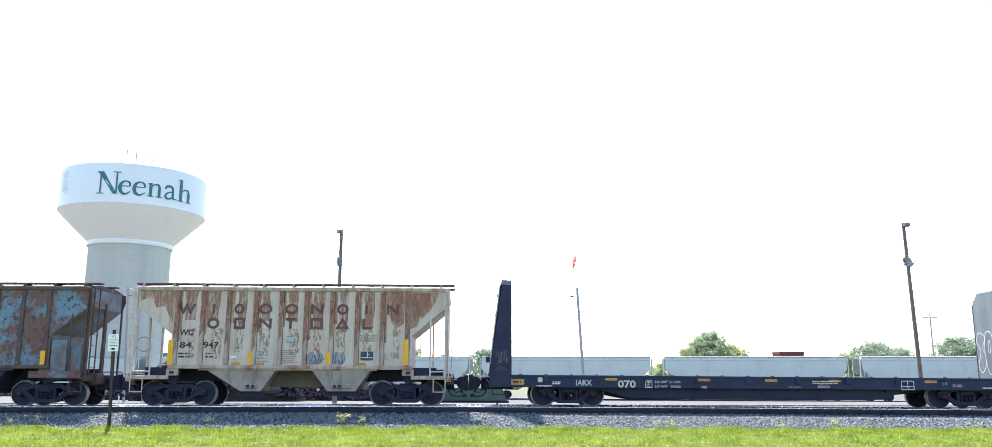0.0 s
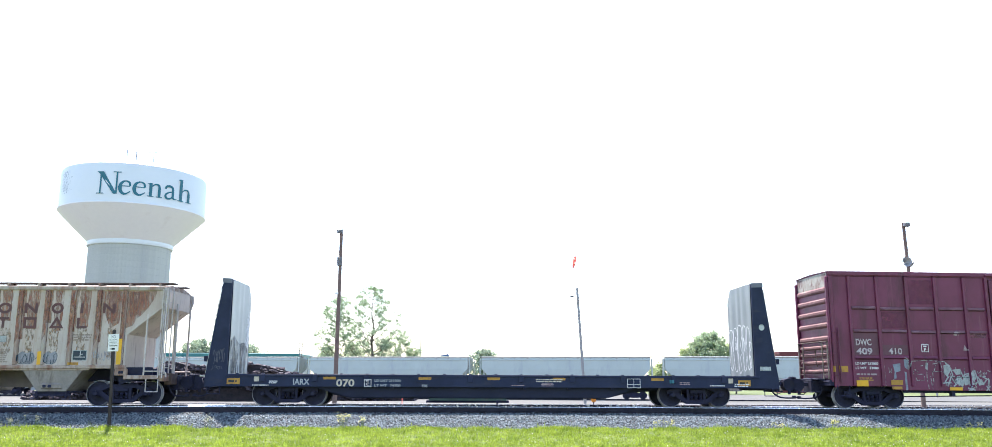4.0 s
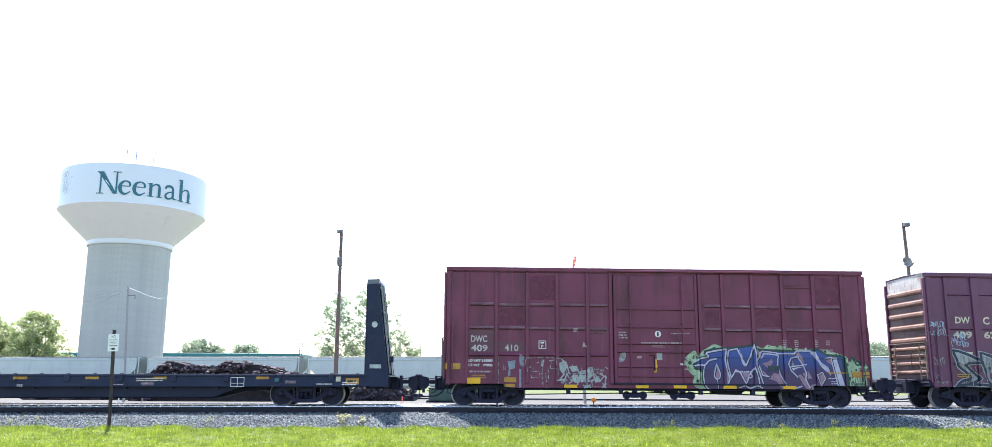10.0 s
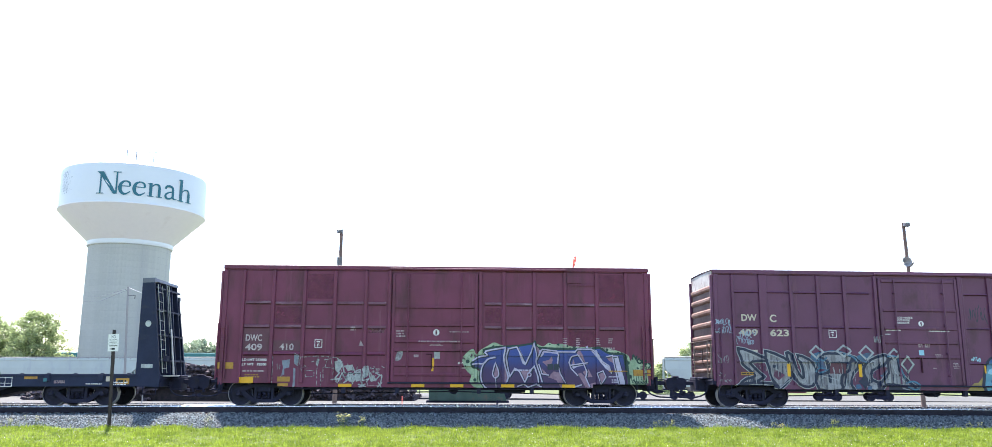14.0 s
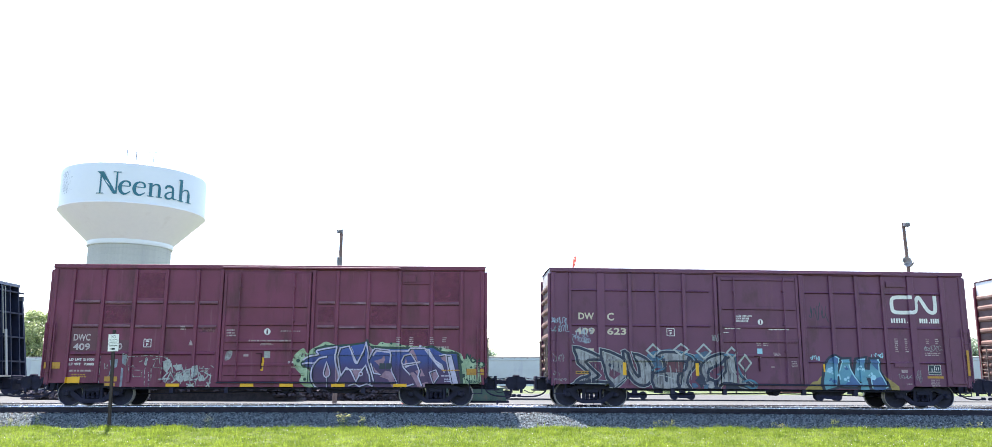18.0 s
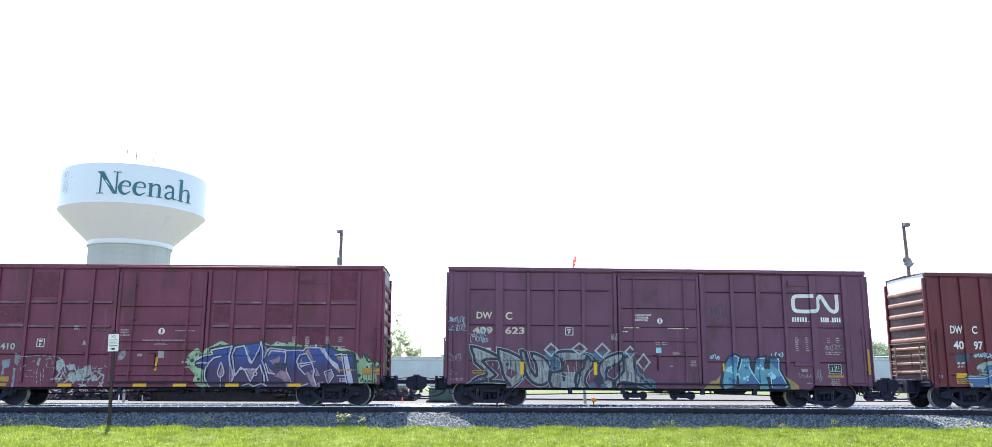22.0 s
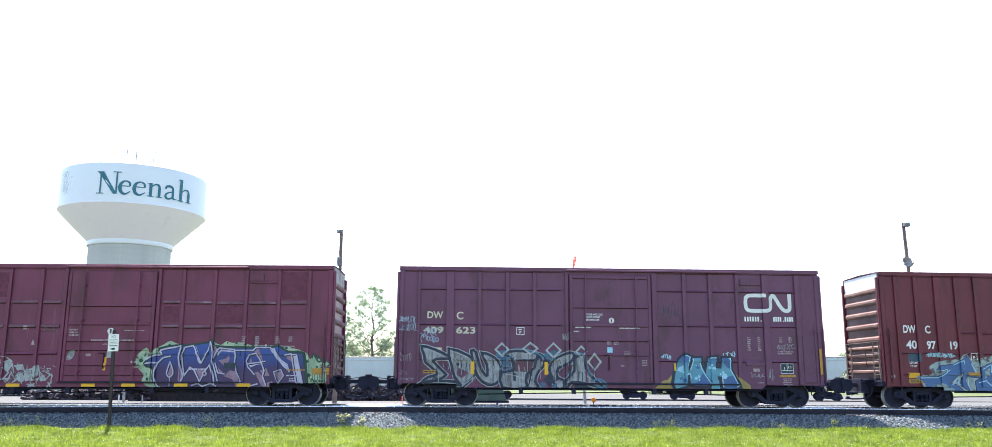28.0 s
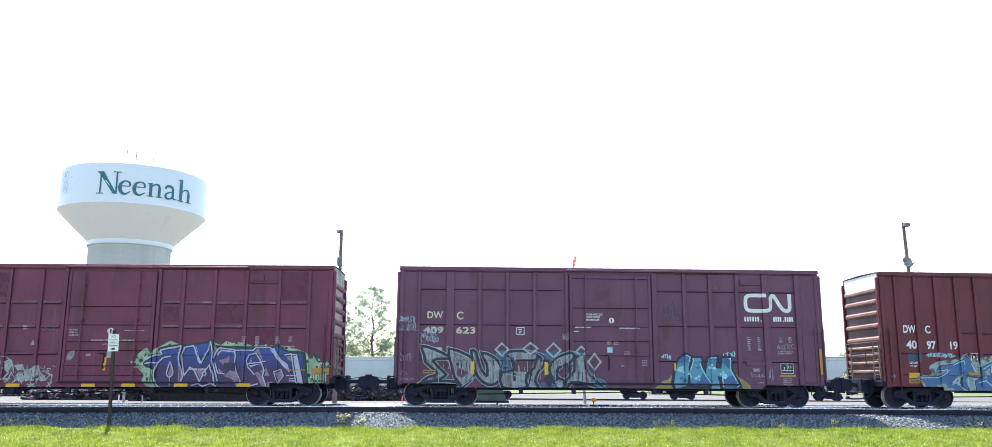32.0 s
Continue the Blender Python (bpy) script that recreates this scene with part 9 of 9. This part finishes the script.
# ---- trees ----
def tree(x, y, z0, h, width, seed, limbs, per, size, leaf=None, bare=0.25, clump=0.5, dome=0.6, lean=0.0):
    """A tapered trunk, limbs that curve up and fork, and leaves in clumps along them with gaps between."""
    rnd = random.Random(seed)
    rng = np.random.default_rng(seed)
    t = root("tree", pose(x, y, z0), "leafy green broadleaf tree with an open crown" if leaf is not LEAF_FAR else "green tree beyond the parked cars with haze tinted leaves", "tree", "trees behind the yard")
    wood, tips = Geo(), []
    spine = [Vector((0, 0, 0))]
    for k in range(1, 9):
        spine.append(Vector((lean * h * k / 8 + rnd.uniform(-0.02, 0.02) * h, rnd.uniform(-0.02, 0.02) * h, h * 0.96 * k / 8)))
    for k in range(8):
        wood.tube(spine[k], spine[k + 1], h * 0.018 * (1 - k / 8.6), h * 0.018 * (1 - (k + 1) / 8.6), 7, False)
    tips.append(spine[-1])

    def on_spine(z):
        k = max(0, min(7, int(z / (h * 0.96) * 8)))
        return spine[k].lerp(spine[k + 1], max(0.0, min(1.0, z / (h * 0.96) * 8 - k)))

    for i in range(limbs):
        u = (i + rnd.random()) / limbs
        reach = width / 2 * max(0.16, (1 - u ** (1.0 / dome)) ** 0.5) * (0.72 + 0.28 * math.sin(min(1, u * 4) * 1.57)) * rnd.uniform(0.65, 1.1)
        z1 = h * (bare + (0.97 - bare) * u)
        az = i * 2.4 + rnd.uniform(-0.5, 0.5)
        rise = reach * rnd.uniform(0.45, 0.9)
        p0 = on_spine(max(h * bare * 0.55, z1 - rise))
        out = Vector((math.cos(az), math.sin(az), 0))
        pts = [p0 + out * reach * q + Vector((rnd.uniform(-0.05, 0.05) * reach, rnd.uniform(-0.05, 0.05) * reach, (z1 - p0.z) * q ** 1.4)) for q in (0, 0.3, 0.55, 0.8, 1.0)]
        r = h * 0.006 * (1.1 - u * 0.6)
        for a, b, ra, rb in zip(pts, pts[1:], (1, 0.8, 0.6, 0.4), (0.8, 0.6, 0.4, 0.15)):
            wood.tube(a, b, r * ra, r * rb, 5, False)
        for q in (2, 3, 4):
            for _ in range(2 if q < 4 else 3):
                d = Vector((rnd.uniform(-1, 1), rnd.uniform(-1, 1), rnd.uniform(-0.3, 0.9))).normalized() * clump * rnd.uniform(0.6, 2.0)
                e = pts[q] + d
                wood.tube(pts[q], e, r * 0.25, r * 0.1, 4, False)
                tips.append(e)
    part("trunk", wood, BARK, t)
    P = np.array([tuple(p) for p in tips])
    n = len(P) * per
    w8 = rng.uniform(0.55, 1.25, len(P))
    idx = np.repeat(np.arange(len(P)), per)
    c = P[idx] + rng.normal(0, 1, (n, 3)) * np.array([1, 1, 0.7]) * (clump * 0.62 * w8[idx])[:, None]
    s = size * rng.uniform(0.6, 1.3, n)
    u = rng.normal(0, 1, (n, 3))
    u /= np.linalg.norm(u, axis=1)[:, None]
    w = np.cross(u, rng.normal(0, 1, (n, 3)))
    w /= np.linalg.norm(w, axis=1)[:, None]
    V = np.stack([c - u * s[:, None], c + w * s[:, None] * 0.5, c + u * s[:, None], c - w * s[:, None] * 0.5], 1).reshape(-1, 3)
    part("crown", raw_mesh("crown", V, np.arange(n * 4).reshape(-1, 4), leaf or LEAF), None, t)
    return t


# the open trees behind the yard's pole
tree(-12.3, 86.0, -1.3, 15.4, 9.8, 11, 36, 34, 0.13, bare=0.38, clump=0.42, dome=0.75)
tree(-16.7, 85.0, -1.3, 13.6, 6.8, 23, 30, 34, 0.13, bare=0.34, clump=0.42, dome=0.8, lean=-0.03)
for k, (x, h, w) in enumerate(((-18.6, 6.6, 3.2), (-15.2, 7.2, 4.2), (-11.0, 7.8, 4.4), (-8.6, 8.8, 4.0), (-6.6, 6.4, 3.0))):
    tree(x, 87.0, -1.3, h, w, 30 + k, 14, 34, 0.13, bare=0.3, clump=0.42, dome=0.6)
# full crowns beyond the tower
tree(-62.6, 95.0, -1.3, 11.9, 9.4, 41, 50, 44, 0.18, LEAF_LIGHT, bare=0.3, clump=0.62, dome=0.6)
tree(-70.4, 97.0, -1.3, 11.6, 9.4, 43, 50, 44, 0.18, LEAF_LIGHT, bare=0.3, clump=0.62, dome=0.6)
tree(-66.6, 99.0, -1.3, 8.4, 7.0, 42, 26, 40, 0.18, bare=0.3, clump=0.6)
tree(-57.2, 112.0, -1.3, 7.0, 4.0, 44, 14, 30, 0.2, LEAF_LIGHT, bare=0.3)
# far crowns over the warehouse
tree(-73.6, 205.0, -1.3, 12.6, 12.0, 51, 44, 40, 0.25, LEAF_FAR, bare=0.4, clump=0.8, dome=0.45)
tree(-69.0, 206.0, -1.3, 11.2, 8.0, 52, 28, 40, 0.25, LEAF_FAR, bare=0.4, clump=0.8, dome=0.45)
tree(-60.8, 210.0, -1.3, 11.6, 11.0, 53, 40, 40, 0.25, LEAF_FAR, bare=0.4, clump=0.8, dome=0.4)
# crowns over the parked cars
tree(44.8, 120.0, -1.3, 10.9, 9.6, 61, 56, 38, 0.19, bare=0.42, clump=0.62, dome=0.5)
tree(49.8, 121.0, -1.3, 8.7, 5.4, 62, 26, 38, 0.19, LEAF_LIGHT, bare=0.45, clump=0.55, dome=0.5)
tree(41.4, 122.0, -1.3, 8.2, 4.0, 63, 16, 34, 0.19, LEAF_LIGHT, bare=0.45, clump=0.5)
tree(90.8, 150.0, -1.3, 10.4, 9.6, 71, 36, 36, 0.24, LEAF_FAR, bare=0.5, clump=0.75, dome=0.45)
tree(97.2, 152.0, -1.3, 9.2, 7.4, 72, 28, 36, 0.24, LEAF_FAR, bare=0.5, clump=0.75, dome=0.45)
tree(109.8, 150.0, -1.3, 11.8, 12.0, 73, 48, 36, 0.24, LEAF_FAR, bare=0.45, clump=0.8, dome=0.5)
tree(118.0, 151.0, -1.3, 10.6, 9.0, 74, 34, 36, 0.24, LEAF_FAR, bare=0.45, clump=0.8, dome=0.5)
tree(70.8, 120.0, -1.3, 7.2, 4.6, 75, 24, 38, 0.19, bare=0.1, clump=0.6)
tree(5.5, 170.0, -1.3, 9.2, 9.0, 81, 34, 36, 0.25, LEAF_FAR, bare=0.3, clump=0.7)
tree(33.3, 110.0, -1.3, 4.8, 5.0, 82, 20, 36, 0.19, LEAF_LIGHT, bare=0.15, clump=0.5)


# ---- lawn ----
def lawn_z(y):
    return np.interp(y, [-20, -8, -5.8, -3.0], [-0.9, -0.92, -0.85, -0.6])


def lawn():
    rng = np.random.default_rng(17)
    n = 210000
    y = -2.75 - 7.5 * rng.random(n) ** 1.3
    half = (y + 30) * 0.66 + 1.0
    x = rng.uniform(-1, 1, n) * half + (y + 30) * 0.04
    keep = y < -2.95 + 0.35 * np.sin(x * 0.9) * np.sin(x * 2.3 + 1) + 0.1 * rng.normal(0, 1, n)
    x, y = x[keep], y[keep]
    n = len(x)
    tuft = 0.5 + 0.5 * np.sin(x * 2.1 + np.sin(y * 1.7) * 2) * np.sin(y * 2.6 + x)
    clump = np.sin(x * 7.3 + 3 * np.sin(y * 3.1)) * np.sin(y * 9.1 + 2 * np.sin(x * 4.7))
    h = rng.uniform(0.03, 0.095, n) * (0.7 + 0.6 * tuft + 0.5 * clump) + 0.05 * (y > -3.5) * rng.random(n) ** 2
    h = np.maximum(h, 0.02) * np.where(rng.random(n) < 0.03, 1.9, 1.0)
    a = rng.uniform(0, 2 * np.pi, n)
    wd = rng.uniform(0.006, 0.013, n)
    dx, dy = np.cos(a) * wd, np.sin(a) * wd
    lx, ly = rng.normal(0, 0.035, n), rng.normal(0, 0.035, n)
    z = lawn_z(y) - 0.005
    V = np.stack([np.stack([x - dx, y - dy, z], 1), np.stack([x + dx, y + dy, z], 1), np.stack([x + lx, y + ly, z + h], 1)], 1).reshape(-1, 3)
    tagged(new("grass", raw_mesh("grass", V, np.arange(3 * n).reshape(-1, 3), BLADE)), "bright uneven lawn grass along the ballast", "grass", "", "stuff")
    # small white heads in the grass
    k = 500
    y = -3.0 - 8.0 * rng.random(k)
    x = rng.uniform(-1, 1, k) * ((y + 30) * 0.66)
    b = np.array([(1, 0, 0), (-1, 0, 0), (0, 1, 0), (0, -1, 0), (0, 0, 1), (0, 0, -1)], float)
    fc = np.array([(0, 2, 4), (2, 1, 4), (1, 3, 4), (3, 0, 4), (2, 0, 5), (1, 2, 5), (3, 1, 5), (0, 3, 5)])
    P = b[None] * rng.uniform(0.008, 0.016, (k, 1, 1)) + np.stack([x, y, lawn_z(y) + rng.uniform(0.08, 0.16, k)], 1)[:, None]
    tagged(new("clover_heads", raw_mesh("clover_heads", P.reshape(-1, 3), (fc[None] + 6 * np.arange(k)[:, None, None]).reshape(-1, 3), CLOVER)), "small white clover heads in the lawn", "flowers", "", "stuff")


def weed(x, y, spread, h, n, seed, m=None):
    rnd = random.Random(seed)
    w = root("flowering_weed", pose(x, y, -0.62), "yellow flowering weed at the ballast's edge" if m is None else "pale flowering weed at the ballast's edge", "weed", "weeds")
    st, fl = Geo(), Geo()
    for i in range(n):
        a, b = rnd.uniform(-spread, spread), rnd.uniform(-0.15, 0.15)
        hh = h * rnd.uniform(0.55, 1.0)
        st.tube((a * 0.5, b * 0.5, 0), (a, b, hh), 0.006, 0.004, 4, False)
        for k in range(7):
            c = Vector((a + rnd.uniform(-0.05, 0.05), b + rnd.uniform(-0.05, 0.05), hh + rnd.uniform(-0.06, 0.05)))
            r = rnd.uniform(0.012, 0.028)
            fl.lathe([(0.001, -r * 0.6), (r, 0), (0.001, r * 0.6)], 6, "z", tuple(c))
    part("stalk", st, STALK, w)
    part("flower_head", fl, m or WEED, w)


lawn()
for i, (x, y, sp, h, n, c) in enumerate(((-3.75, -2.7, 0.18, 0.48, 12, 0), (-3.15, -2.75, 0.10, 0.42, 7, 0), (-8.05, -2.6, 0.10, 0.42, 6, 1), (6.6, -2.7, 0.35, 0.28, 9, 0), (12.2, -2.6, 0.3, 0.3, 8, 0),
                                          (-14.2, -2.6, 0.3, 0.3, 8, 1), (-13.6, -2.5, 0.2, 0.42, 6, 1), (10.3, -2.7, 0.2, 0.2, 5, 0), (17.0, -2.6, 0.3, 0.25, 6, 0))):
    weed(x, y, sp, h, n, 200 + i, PALE_WEED if c else None)


# ---- motion of the train ----
KNOTS = (39.0, 36.452, 33.938, 31.446, 28.945, 26.475, 24.03, 21.678, 19.347, 17.08, 14.853, 12.692, 10.634, 8.682, 6.84, 5.145, 3.577,
         2.147, 0.842, -0.285, -1.302, -2.158, -2.86, -3.43, -3.92, -4.267, -4.50, -4.61, -4.631)


def travel(t):
    """How far along the line the train stands at t seconds."""
    if t >= 28.0:
        return KNOTS[-1]
    i = int(t)
    u = t - i
    g = lambda j: KNOTS[max(0, min(len(KNOTS) - 1, j))] if j >= 0 else 2 * KNOTS[0] - KNOTS[1]
    p0, p1, p2, p3 = g(i - 1), g(i), g(i + 1), g(i + 2)
    return 0.5 * (2 * p1 + (p2 - p0) * u + (2 * p0 - 5 * p1 + 4 * p2 - p3) * u * u + (3 * p1 - p0 - 3 * p2 + p3) * u ** 3)


def motions():
    times = [round(0.2 * i, 2) for i in range(141)] + [32.0]
    for car, xc, ta, tb, wheels in CARS:
        rows = []
        for t in times:
            x = travel(t) + xc
            za, zb = profile(x + ta), profile(x + tb)
            slope = math.degrees(math.atan2(zb - za, tb - ta))
            rows.append((t, pose(x, MID, za - (zb - za) / (tb - ta) * ta, 0, -slope, 0)))
        walk(car, rows)
        for axle, xw in wheels:
            walk(axle, [(t, pose(xw, 0, 0.44, 0, math.degrees((travel(t) - travel(0.0)) / 0.44), 0)) for t in times])


motions()
